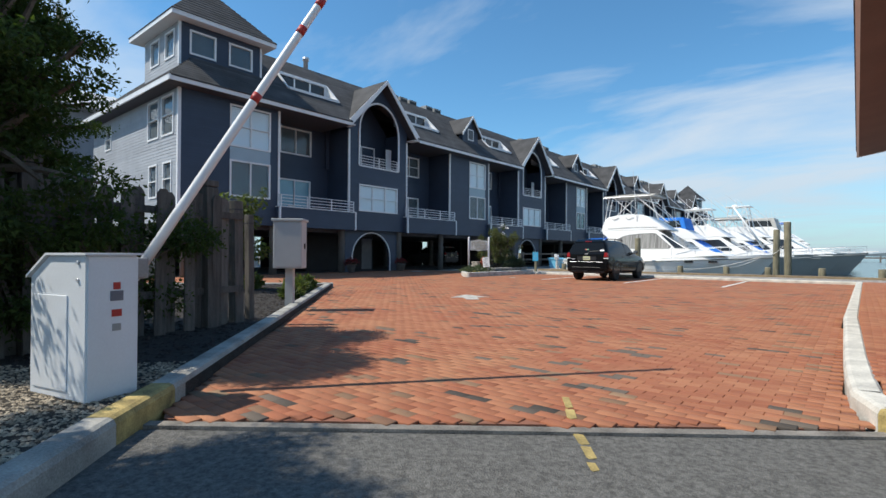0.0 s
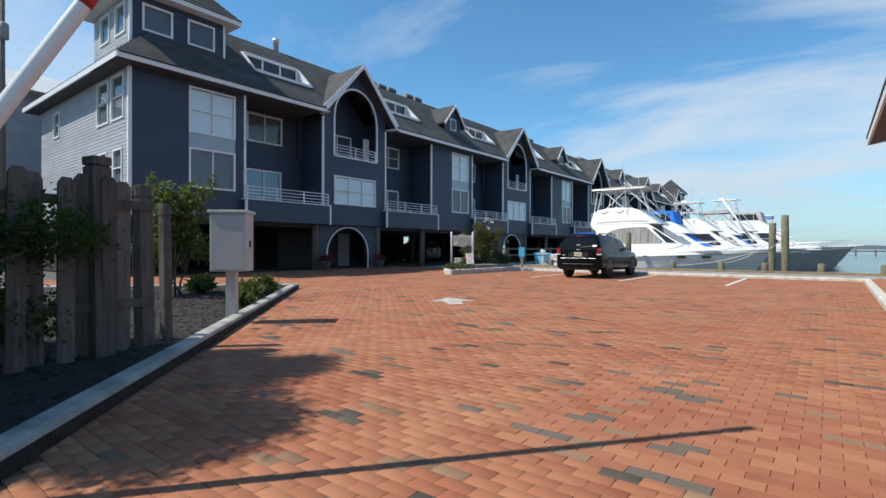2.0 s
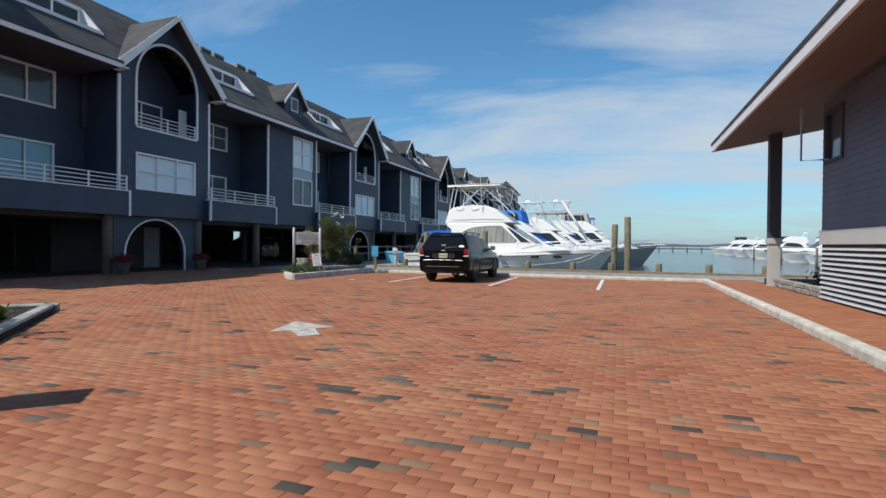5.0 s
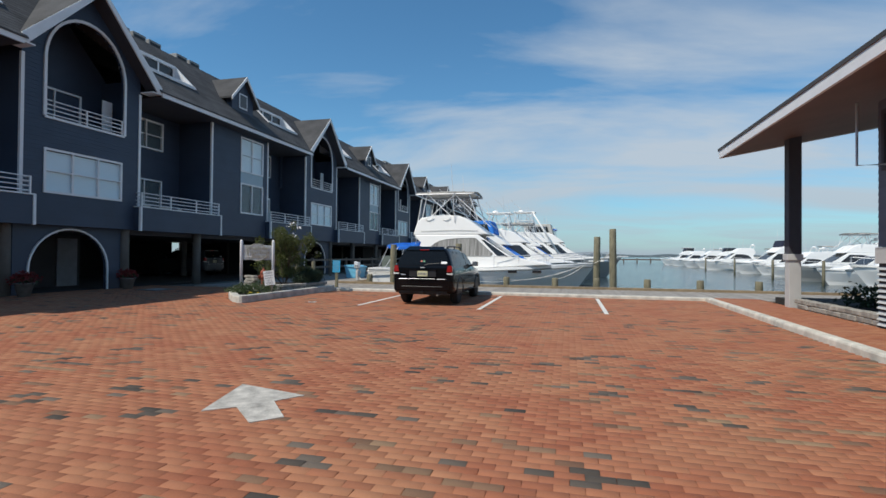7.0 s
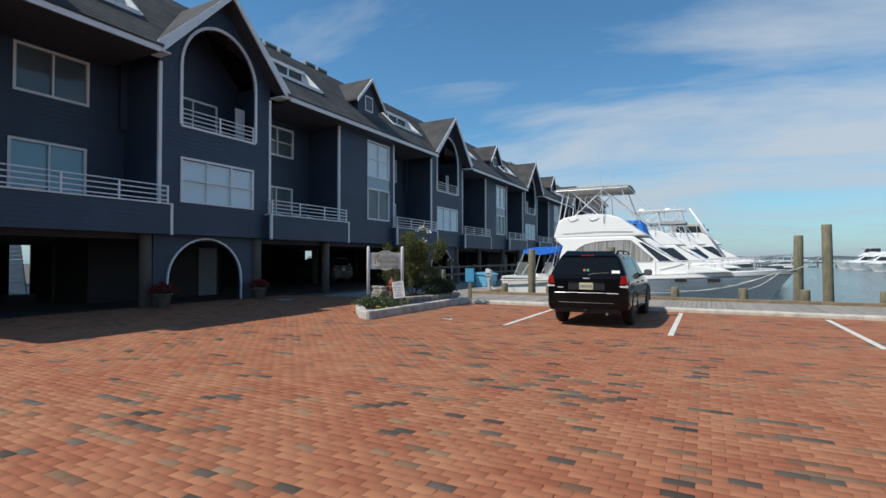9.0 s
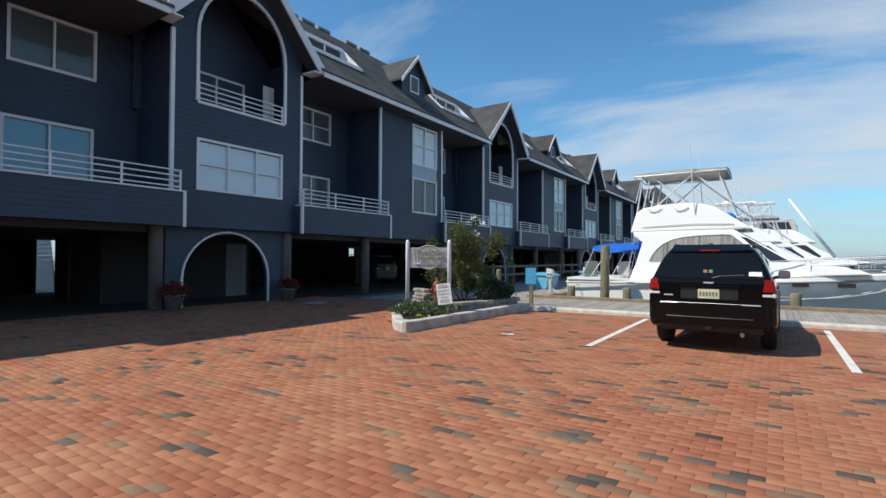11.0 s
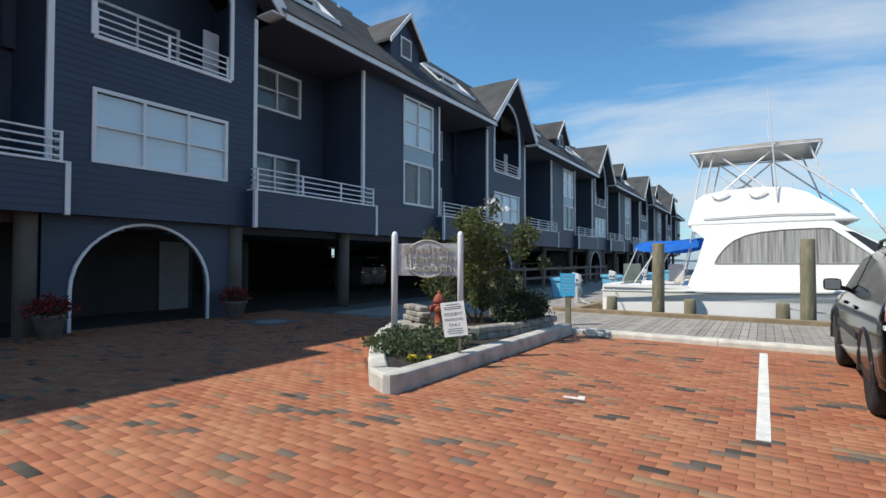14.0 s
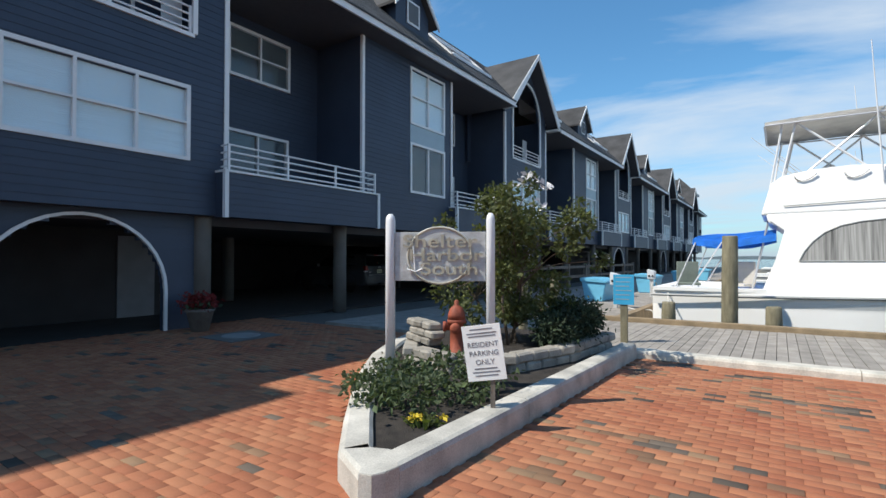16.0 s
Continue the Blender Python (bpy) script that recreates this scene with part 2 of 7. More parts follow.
M_CARGLASS = mat("dark_car_glass", (0.006, 0.007, 0.008), 0.04, var=0.05, bump=0, spec=0.25)
M_REDLENS = mat("red_lamp_lens", (0.3, 0.008, 0.008), 0.2, var=0.1, bump=0)
M_CLEARLENS = mat("clear_lamp_lens", (0.7, 0.7, 0.68), 0.15, var=0.05, bump=0)
M_PLATE = mat("pale_yellow_plate", (0.62, 0.6, 0.36), 0.5, var=0.08, bump=0.02)
M_BOX_WHITE = mat("white_enclosure_paint", (0.70, 0.72, 0.74), 0.4, var=0.04, scale=2, bump=0.03)
M_BOX_GREY = mat("pale_grey_steel_paint", (0.50, 0.50, 0.49), 0.5, var=0.05, scale=2, bump=0.05)
M_RED = mat("red_reflector", (0.42, 0.03, 0.025), 0.5, var=0.1, bump=0.05)
M_HYDRANT = mat("faded_red_hydrant", (0.31, 0.075, 0.04), 0.7, var=0.25, scale=8, bump=0.2)
M_STONE = mat("grey_garden_stone", (0.31, 0.29, 0.255), 0.85, var=0.2, scale=6, fine=60, bump=0.5, object_random=0.16)
M_DOCKBOX = mat("light_blue_dock_box", (0.17, 0.50, 0.70), 0.4, var=0.05, bump=0.03)
M_SIGNBLUE = mat("sky_blue_sign", (0.05, 0.40, 0.68), 0.5, var=0.04, bump=0.02)
M_SIGNWOOD = mat("silvered_sign_board", (0.46, 0.47, 0.47), 0.8, var=0.2, scale=4, fine=50, bump=0.4, stretch=(0.6, 4, 4))
M_SIGNGOLD = mat("tarnished_gold_lettering", (0.40, 0.37, 0.29), 0.6, var=0.2, scale=9, bump=0.2)
M_SIGNWHITE = mat("white_sign_sheet", (0.80, 0.80, 0.78), 0.6, var=0.04, bump=0.02)
M_INK = mat("grey_sign_ink", (0.16, 0.16, 0.18), 0.7, var=0.1, bump=0)
M_BARK = mat("grey_brown_bark", (0.13, 0.10, 0.075), 0.9, var=0.3, scale=10, fine=60, bump=0.7)
M_JUNIPER = leaf_mat("dark_juniper_foliage", (0.018, 0.034, 0.010), (0.10, 0.17, 0.02), 0.3, rough=0.9, var=0.4, scale=1.6, fine=20, bump=0.2, tint=(0.07, 0.115, 0.022), island=0.5)
M_LEAF = leaf_mat("mid_green_leaves", (0.06, 0.085, 0.024), (0.16, 0.22, 0.03), 0.35, rough=0.65, var=0.3, scale=4, fine=20, bump=0.1, tint=(0.10, 0.13, 0.03), island=0.35)
M_LEAF_DARK = mat("deep_green_leaves", (0.03, 0.052, 0.024), 0.85, var=0.3, scale=4, fine=20, bump=0.1, island=0.35)
M_BLOSSOM = mat("white_blossom", (0.75, 0.72, 0.72), 0.7, var=0.08, bump=0)
M_FLOWER_RED = mat("red_mum_flowers", (0.16, 0.012, 0.012), 0.8, var=0.3, bump=0, island=0.3)
M_FLOWER_YELLOW = mat("yellow_flowers", (0.65, 0.48, 0.03), 0.7, var=0.15, bump=0, island=0.2)
M_POT = mat("weathered_clay_pot", (0.16, 0.155, 0.15), 0.85, var=0.2, scale=5, bump=0.3)
M_BLIND = mat("white_window_blind", (0.90, 0.91, 0.92), 0.8, var=0.05, scale=2, fine=30, bump=0.1, stretch=(0.3, 0.3, 8))
M_SCREEN = mat("grey_insect_screen", (0.13, 0.14, 0.15), 0.8, var=0.1, scale=2, bump=0.1)
M_PANEL = mat("pale_blue_spandrel", (0.32, 0.42, 0.48), 0.5, var=0.05, scale=2, bump=0.03)
M_INTERIOR = mat("dim_interior", (0.06, 0.06, 0.065), 0.9, var=0.2, scale=2, bump=0.05)
# entry door: a grey darkened to carry the shade of the entry
M_DOOR_SHADE = mat("shade_dark_door_grey", (0.16, 0.17, 0.19), 0.6, var=0.08, scale=3, bump=0.1)
# carport and entry back walls: deep shade under the houses, put into the colour
M_CARPORT_SHADE = mat("shade_dark_carport_wall", (0.03, 0.03, 0.033), 0.8, var=0.15, scale=1.5, bump=0.1)
M_TEAL = mat("pale_teal_door_film", (0.22, 0.42, 0.50), 0.3, var=0.05, bump=0)
M_METALROOF = mat("white_metal_roof", (0.60, 0.61, 0.60), 0.45, var=0.06, scale=1, bump=0.05)
M_HVAC = mat("grey_rooftop_unit", (0.28, 0.28, 0.27), 0.6, var=0.12, scale=3, bump=0.1)
M_FARSHORE = mat("hazy_far_shore", (0.16, 0.20, 0.22), 0.95, var=0.2, scale=0.02, fine=0.2, bump=0)
M_CAR_GREY = mat("grey_car_paint", (0.06, 0.065, 0.075), 0.2, var=0.05, bump=0)
M_GLASS = glass_mat("window_glass")

M_WATER = mat("harbour_water", (0.045, 0.07, 0.075), 0.12, var=0.15, scale=0.15, fine=1.4, bump=0.0, spec=0.5)
_n, _l = M_WATER.node_tree.nodes, M_WATER.node_tree.links
_wv = _n.new("ShaderNodeTexNoise")
_wv.inputs["Scale"].default_value, _wv.inputs["Detail"].default_value = 1.1, 4
_mp = _n.new("ShaderNodeMapping")
_mp.inputs["Scale"].default_value = (0.6, 1.3, 1)
_l.new(_n["Geometry"].outputs["Position"], _mp.inputs[0])
_l.new(_mp.outputs[0], _wv.inputs["Vector"])
_bp = _n.new("ShaderNodeBump")
_bp.inputs["Strength"].default_value, _bp.inputs["Distance"].default_value = 0.55, 0.25
_l.new(_wv.outputs["Fac"], _bp.inputs["Height"])
_l.new(_bp.outputs[0], _n["Principled BSDF"].inputs["Normal"])


# ---- mesh helpers ----
def box(bm, x0, x1, y0, y1, z0, z1, bevel=0.0):
    v = [bm.verts.new(p) for p in ((x0, y0, z0), (x1, y0, z0), (x1, y1, z0), (x0, y1, z0), (x0, y0, z1), (x1, y0, z1), (x1, y1, z1), (x0, y1, z1))]
    fs = [bm.faces.new([v[i] for i in q]) for q in ((3, 2, 1, 0), (4, 5, 6, 7), (0, 1, 5, 4), (1, 2, 6, 5), (2, 3, 7, 6), (3, 0, 4, 7))]
    if bevel:
        es = {e for f in fs for e in f.edges}
        bmesh.ops.bevel(bm, geom=list(es), offset=bevel, segments=2, affect="EDGES", profile=0.6)
    return bm


def prism(bm, pts, d, caps=True):
    """A closed outline of 3D points, pushed along the vector d."""
    d = Vector(d)
    a = [bm.verts.new(p) for p in pts]
    b = [bm.verts.new(Vector(p) + d) for p in pts]
    n = len(a)
    for i in range(n):
        bm.faces.new((a[i], a[(i + 1) % n], b[(i + 1) % n], b[i]))
    if caps:
        bm.faces.new(a[::-1])
        bm.faces.new(b)
    return bm


def tube(bm, pts, r, n=8, r_end=None, caps=True):
    """A round bar along points, tapering to r_end."""
    pts = [Vector(p) for p in pts]
    rings, m = [], len(pts)
    for i, p in enumerate(pts):
        t = (pts[min(i + 1, m - 1)] - pts[max(i - 1, 0)]).normalized()
        u = t.orthogonal().normalized() if abs(t.z) < 0.9 else Vector((1, 0, 0)).cross(t).normalized()
        if abs(t.z) < 0.9:
            u = t.cross(Vector((0, 0, 1))).normalized()
        w = t.cross(u)
        rr = r if r_end is None else r + (r_end - r) * i / max(1, m - 1)
        rings.append([bm.verts.new(p + (u * math.cos(2 * math.pi * k / n) + w * math.sin(2 * math.pi * k / n)) * rr) for k in range(n)])
    for a, b in zip(rings, rings[1:]):
        for k in range(n):
            f = bm.faces.new((a[k], a[(k + 1) % n], b[(k + 1) % n], b[k]))
            f.smooth = n > 6
    if caps:
        bm.faces.new(rings[0][::-1])
        bm.faces.new(rings[-1])
    return bm


def lathe(bm, profile, n=20, centre=(0, 0, 0)):
    """Radius and height pairs, turned about the z axis."""
    cx, cy, cz = centre
    rings = [[bm.verts.new((cx + r * math.cos(2 * math.pi * k / n), cy + r * math.sin(2 * math.pi * k / n), cz + z)) for k in range(n)] for r, z in profile]
    for a, b in zip(rings, rings[1:]):
        for k in range(n):
            f = bm.faces.new((a[k], a[(k + 1) % n], b[(k + 1) % n], b[k]))
            f.smooth = True
    bm.faces.new(rings[0][::-1])
    bm.faces.new(rings[-1])
    return bm


def B():
    return bmesh.new()


def mesh_of(name, bm, material):
    bmesh.ops.recalc_face_normals(bm, faces=bm.faces)
    me = bpy.data.meshes.new(name)
    bm.to_mesh(me)
    bm.free()
    me.materials.append(material)
    return me


def part(name, bm, material, parent=None, label="", at=None):
    """One mesh object under a thing or a part; bm may be a mesh that is shared."""
    me = bm if isinstance(bm, bpy.types.Mesh) else mesh_of(name, bm, material)
    ob = new(name, me)
    if parent is not None:
        ob.parent = parent
    if at is not None:
        ob.matrix_basis = at if isinstance(at, Matrix) else Matrix.Translation(at)
    if label:
        ob["label"] = label
    return ob


def thing(name, at=(0, 0, 0), rz=0, label="", category="", group="", kind=""):
    ob = new(name)
    ob.empty_display_size = 0.2
    ob.matrix_basis = pose(*at, 0, 0, rz)
    return tagged(ob, label, category, group, kind)


def solid(name, bm, material, label="", category="", group="", kind="", at=None):
    """A thing that is one plain mesh."""
    return tagged(part(name, bm, material, None, "", at), label, category, group, kind)


def quads(name, verts, faces, material, parent=None, smooth=False):
    me = bpy.data.meshes.new(name)
    me.from_pydata([tuple(map(float, v)) for v in verts], [], faces)
    me.materials.append(material)
    if smooth:
        me.polygons.foreach_set("use_smooth", [True] * len(me.polygons))
    me.update()
    ob = new(name, me)
    if parent is not None:
        ob.parent = parent
    return ob


def foliage(name, blobs, count, size, material, parent, seed, droop=0.3, long=1.6):
    """Many small bent leaves in lumpy clumps; blobs: centre, radii. Each leaf is a folded pair of faces."""
    rng = np.random.default_rng(seed)
    vol = np.array([b[1][0] * b[1][1] * b[1][2] for b in blobs]) ** 0.67
    pick = rng.choice(len(blobs), count, p=vol / vol.sum())
    verts, faces = [], []
    cs, rs = np.array([b[0] for b in blobs]), np.array([b[1] for b in blobs])
    d = rng.normal(size=(count, 3))
    d /= np.linalg.norm(d, axis=1)[:, None]
    rad = rng.uniform(0.35, 1.0, count) ** 0.5 * (1 + 0.22 * rng.normal(size=count))
    c = cs[pick] + d * rad[:, None] * rs[pick]
    a = d + rng.normal(size=(count, 3)) * 0.8
    a[:, 2] -= droop
    a /= np.linalg.norm(a, axis=1)[:, None]
    w = np.cross(a, rng.normal(size=(count, 3)))
    w /= np.linalg.norm(w, axis=1)[:, None]
    nrm = np.cross(a, w)
    s = size * rng.uniform(0.55, 1.35, count)[:, None]
    p0, p1 = c - a * s * long / 2, c + a * s * long / 2
    q0, q1 = c + w * s * 0.5 + nrm * s * 0.18, c - w * s * 0.5 + nrm * s * 0.18
    allv = np.stack([p0, q0, p1, q1], 1).reshape(-1, 3)
    faces = [f for i in range(0, 4 * count, 4) for f in ((i, i + 1, i + 2), (i, i + 2, i + 3))]
    ob = quads(name, allv, faces, material, parent)
    ob["kind"] = "stuff"
    return ob


# ---- ground, water, kerbs ----
WATER_Z = -0.75
bm = B()
prism(bm, [(-400, -400, -0.06), (400, -400, -0.06), (400, 24.5, -0.06), (-22.6, 24.5, -0.06), (-22.6, 120, -0.06), (-400, 120, -0.06)], (0, 0, -2.5))
solid("ground", bm, M_ASPHALT, "worn grey asphalt ground of the harbour yard", "ground", kind="structure")
bm = B()
bm.faces.new([bm.verts.new(p) for p in ((-2500, -500, WATER_Z), (2500, -500, WATER_Z), (2500, 4500, WATER_Z), (-2500, 4500, WATER_Z))])
solid("water", bm, M_WATER, "calm blue-grey harbour water reaching the horizon", "water", kind="structure")

# asphalt entry, with its edge along the brick
bm = B()
prism(bm, [(-7.4, -0.2, -0.02), (-5.7, 1.29, -0.02), (-2.2, 4.06, -0.02), (-1.0, 5.0, -0.02), (9, 5, -0.02), (9, -14, -0.02), (-20, -14, -0.02)], (0, 0, -0.03))
solid("road", bm, M_ASPHALT, "patched grey asphalt entry road", "road", kind="structure")
EDGE = (Vector((-5.82, 1.38)), Vector((-2.2, 4.22)))
ed = (EDGE[1] - EDGE[0]).normalized()
en = Vector((-ed.y, ed.x))
bm = B()
p = [EDGE[0] - ed * 0.3 - en * 0.02, EDGE[1] + ed * 0.1 - en * 0.02, EDGE[1] + ed * 0.1 - en * 0.11, EDGE[0] - ed * 0.3 - en * 0.11]
prism(bm, [(q.x, q.y, -0.004) for q in p], (0, 0, -0.08))
solid("edging", bm, mat("dirty_flush_concrete", (0.2, 0.18, 0.155), 0.9, var=0.35, scale=5, fine=80, bump=0.6), "flush concrete strip between asphalt and brick", "edging", kind="structure")


def road_mark(name, pts, material, label, z=0.011):
    bm = B()
    prism(bm, [(x, y, z) for x, y in pts], (0, 0, -0.012))
    return solid(name, bm, material, label, "road marking", kind="structure")


road_mark("arrow_marking", [(-10.40, 10.76), (-9.49, 10.55), (-9.68, 10.28), (-9.31, 9.87), (-9.52, 9.65), (-9.92, 10.01), (-10.16, 9.81)], mat("worn_white_road_paint", (0.47, 0.44, 0.39), 0.8, var=0.3, scale=6, fine=70, bump=0.3), "worn white arrow painted on the brick paving")
for lx in (-12.79, -9.2, -5.82):
    road_mark("parking_line", [(lx - 0.055, 19.4), (lx + 0.055, 19.4), (lx + 0.055, 24.1), (lx - 0.055, 24.1)], M_LINE, "white parking bay line on the brick paving")
road_mark("paint_mark", [(-14.66, 19.78), (-14.42, 19.79), (-14.45, 19.92), (-14.52, 19.92), (-14.51, 19.84), (-14.66, 19.84)], M_LINE, "small white paint mark on the brick paving")
for a, b, w, z in (((-3.99, 3.60), (-3.86, 3.38), 0.024, 0.009), ((-3.83, 3.34), (-3.74, 3.17), 0.03, 0.009), ((-3.60, 2.98), (-3.51, 2.85), 0.03, -0.016), ((-3.48, 2.82), (-3.39, 2.68), 0.026, -0.016), ((-3.36, 2.62), (-3.31, 2.54), 0.02, -0.016)):
    road_mark("yellow_line", [(a[0] - w, a[1] - 0.01), (a[0] + w, a[1] + 0.012), (b[0] + w * 1.2, b[1] + 0.02), (b[0] + 0.2 * w, b[1] - 0.015), (b[0] - w * 0.9, b[1])], M_YELLOW, "worn broken yellow line across the entry", z)


def kerb(name, pts, width, height, material, label, stone=2.4, side=1, yellow=0):
    """A kerb of cast stones along a plan line; the width lies to its left (side 1) or right (-1)."""
    th = thing(name, (0, 0, 0), 0, label, "kerb", kind="structure")
    pts = [Vector(p) for p in pts]
    k = 0
    for a, b in zip(pts, pts[1:]):
        d = b - a
        ln = d.length
        d.normalize()
        n = Vector((-d.y, d.x)) * side
        cnt = max(1, round(ln / stone))
        for i in range(cnt):
            s0, s1 = a + d * (ln * i / cnt + (0.004 if i else 0)), a + d * (ln * (i + 1) / cnt - 0.004)
            bmk = B()
            sec = [(0, -0.1), (0, height - 0.045), (0.015, height - 0.012), (0.045, height), (width - 0.03, height), (width, height - 0.03), (width, -0.1)]
            r0 = [bmk.verts.new((*(s0 + n * u), z)) for u, z in sec]
            r1 = [bmk.verts.new((*(s1 + n * u), z)) for u, z in sec]
            for j in range(len(sec) - 1):
                bmk.faces.new((r0[j], r0[j + 1], r1[j + 1], r1[j]))
            bmk.faces.new(r0[::-1])
            bmk.faces.new(r1)
            part("kerb_stone", bmk, M_YELLOW if k == yellow - 1 else material, th, "yellow painted kerb stone" if k == yellow - 1 else "")
            k += 1
    return th


kerb("kerb_entry", [(-4.6, 0.1), (-5.6, 1.03), (-6.15, 1.58), (-15.2, 9.95), (-15.5, 10.18)], 0.2, 0.15, M_CONCRETE, "worn grey concrete kerb with a faded yellow end beside the planting bed", 2.2, 1, 2)
kerb("kerb_bed_end", [(-15.45, 10.23), (-19.6, 5.9), (-22, 3.2)], 0.18, 0.15, M_CONCRETE, "grey concrete kerb closing the planting bed", 2.4, 1)
kerb("kerb_walk", [(-1.75, 3.9), (-2.14, 4.3), (-2.28, 4.75), (-2.32, 5.4), (-2.35, 6.4), (-2.42, 10.5), (-2.28, 24.45)], 0.2, 0.14, M_PAINTED_KERB, "pale painted concrete kerb along the brick walk", 2.5, -1, 1)
kerb("kerb_waterfront", [(-16.3, 24.5), (-2.2, 24.45)], 0.26, 0.12, M_PAINTED_KERB, "white painted concrete kerb along the boardwalk", 3.0, 1)

# bed of mulch and gravel
bm = B()
prism(bm, [(-4.9, 0.1, 0.1), (-6.3, 1.72, 0.1), (-15.3, 10.05, 0.1), (-15.6, 10.2, 0.1), (-22, 3.4, 0.1), (-22, -14, 0.1), (-4.9, -14, 0.1)], (0, 0, -0.18))
solid("planting_bed", bm, M_MULCH, "planting bed of dark bark mulch", "bed", kind="structure")


def scatter(name, count, inside, size, z, material, label, seed, flat=0.5):
    """Loose stones or chips strewn on the ground, as one mesh."""
    rg = np.random.default_rng(seed)
    vs, fs = [], []
    while len(vs) < count * 6:
        x, y = inside(rg)
        s = size * rg.uniform(0.5, 1.4)
        a = rg.uniform(0, 6.28)
        ca, sa = math.cos(a) * s, math.sin(a) * s
        i = len(vs)
        k = rg.uniform(0.5, 1.0)
        vs += [(x + ca, y + sa, z), (x - sa * k, y + ca * k, z), (x - ca, y - sa, z), (x + sa * k, y - ca * k, z), (x, y, z + s * flat), (x, y, z - s * flat)]
        fs += [(i, i + 1, i + 4), (i + 1, i + 2, i + 4), (i + 2, i + 3, i + 4), (i + 3, i, i + 4)]
    ob = quads(name, vs, fs, material)
    return tagged(ob, label, "ground cover", kind="stuff")


def bed_point(rg, u0, u1, v0, v1):
    u, v = rg.uniform(u0, u1), rg.uniform(v0, v1)
    return -6.35 - 0.737 * u - 0.676 * v, 1.75 + 0.676 * u - 0.737 * v


scatter("gravel", 8000, lambda rg: bed_point(rg, -1.8, 0.7, 0.06, 2.6), 0.018, 0.103, M_GRAVEL, "pale gravel strewn over the bed by the barrier", 11)
scatter("bark_chips", 4200, lambda rg: bed_point(rg, 0.5, 12.2, 0.06, 3.8), 0.035, 0.103, mat("bark_chip", (0.034, 0.028, 0.025), 0.95, var=0.4, island=0.5), "dark bark chips covering the bed", 12)

# ---- the row of harbour houses ----
F, P, Y0, UNITS = -24.6, 18.5, 9.05, 5
TOP, LOW, EAVE_X, EAVE_Z = 8.22, 2.45, -23.9, 8.45
SLOPE, RIDGE_X = 0.96, -27.8
RIDGE_Z = EAVE_Z + SLOPE * (EAVE_X - RIDGE_X)
BACK = -36.0
Y1 = Y0 + UNITS * P + 4.8
row = thing("townhouse_row", (0, 0, 0), 0, "row of navy clapboard harbour houses with white trim on columns", "house")
LAP = 0.145


def facing_x(x):
    return lambda a, d, z: (x + d, a, z)


def facing_minus_y(y):
    return lambda a, d, z: (a, y - d, z)


def facing_minus_x(x):
    return lambda a, d, z: (x - d, a, z)


def board(bm, to, a0, a1, z0, z1, back=0.1):
    pts = [to(a0, 0.017, z0), to(a1, 0.017, z0), to(a1, 0.006, z1), to(a0, 0.006, z1), to(a0, -back, z0), to(a1, -back, z0), to(a1, -back, z1), to(a0, -back, z1)]
    v = [bm.verts.new(p) for p in pts]
    for q in ((0, 1, 2, 3), (5, 4, 7, 6), (0, 4, 5, 1), (3, 2, 6, 7), (0, 3, 7, 4), (1, 5, 6, 2)):
        bm.faces.new([v[i] for i in q])


def lap_rows(z0, z1, outer, holes):
    """Courses of lap boards: spans left of the outer span at each height once the holes are taken out."""
    n = max(1, round((z1 - z0) / LAP))
    h = (z1 - z0) / n
    for i in range(n):
        za, zb = z0 + i * h, z0 + (i + 1) * h
        zm = (za + zb) / 2
        spans = [outer(zm)]
        for hole in holes:
            g = hole(zm)
            if g is None:
                continue
            nxt = []
            for s, e in spans:
                if g[1] <= s or g[0] >= e:
                    nxt.append((s, e))
                    continue
                if g[0] > s:
                    nxt.append((s, g[0]))
                if g[1] < e:
                    nxt.append((g[1], e))
            spans = nxt
        for s, e in spans:
            if e - s > 0.01:
                yield s, e, za, zb


def clad(name, to, z0, z1, outer, holes, parent, material=None, pieces=False, at=None, back=0.1):
    material = material or M_SIDING
    if pieces:
        w = part(name, box_backing(to, z0, min(z1, 8.6), outer, back), M_SIDING, parent)
        for s, e, za, zb in lap_rows(z0, z1, outer, holes):
            bmb = B()
            board(bmb, to, s, e, za, zb, back)
            part("siding_board", bmb, M_SIDING_OBJ, w)
        return w
    bmw = B()
    for s, e, za, zb in lap_rows(z0, z1, outer, holes):
        board(bmw, to, s, e, za, zb, back)
    w = part(name, bmw, material, parent, at=at)
    w["kind"] = "stuff"
    return w


def box_backing(to, z0, z1, outer, back):
    bmw = B()
    s, e = outer(z0 + 0.01)
    board(bmw, to, s + 0.01, s + 0.05, z0, z1, back + 0.03)
    return bmw


def rect_hole(a0, a1, z0, z1):
    return lambda z: (a0, a1) if z0 < z < z1 else None


WIN = {}


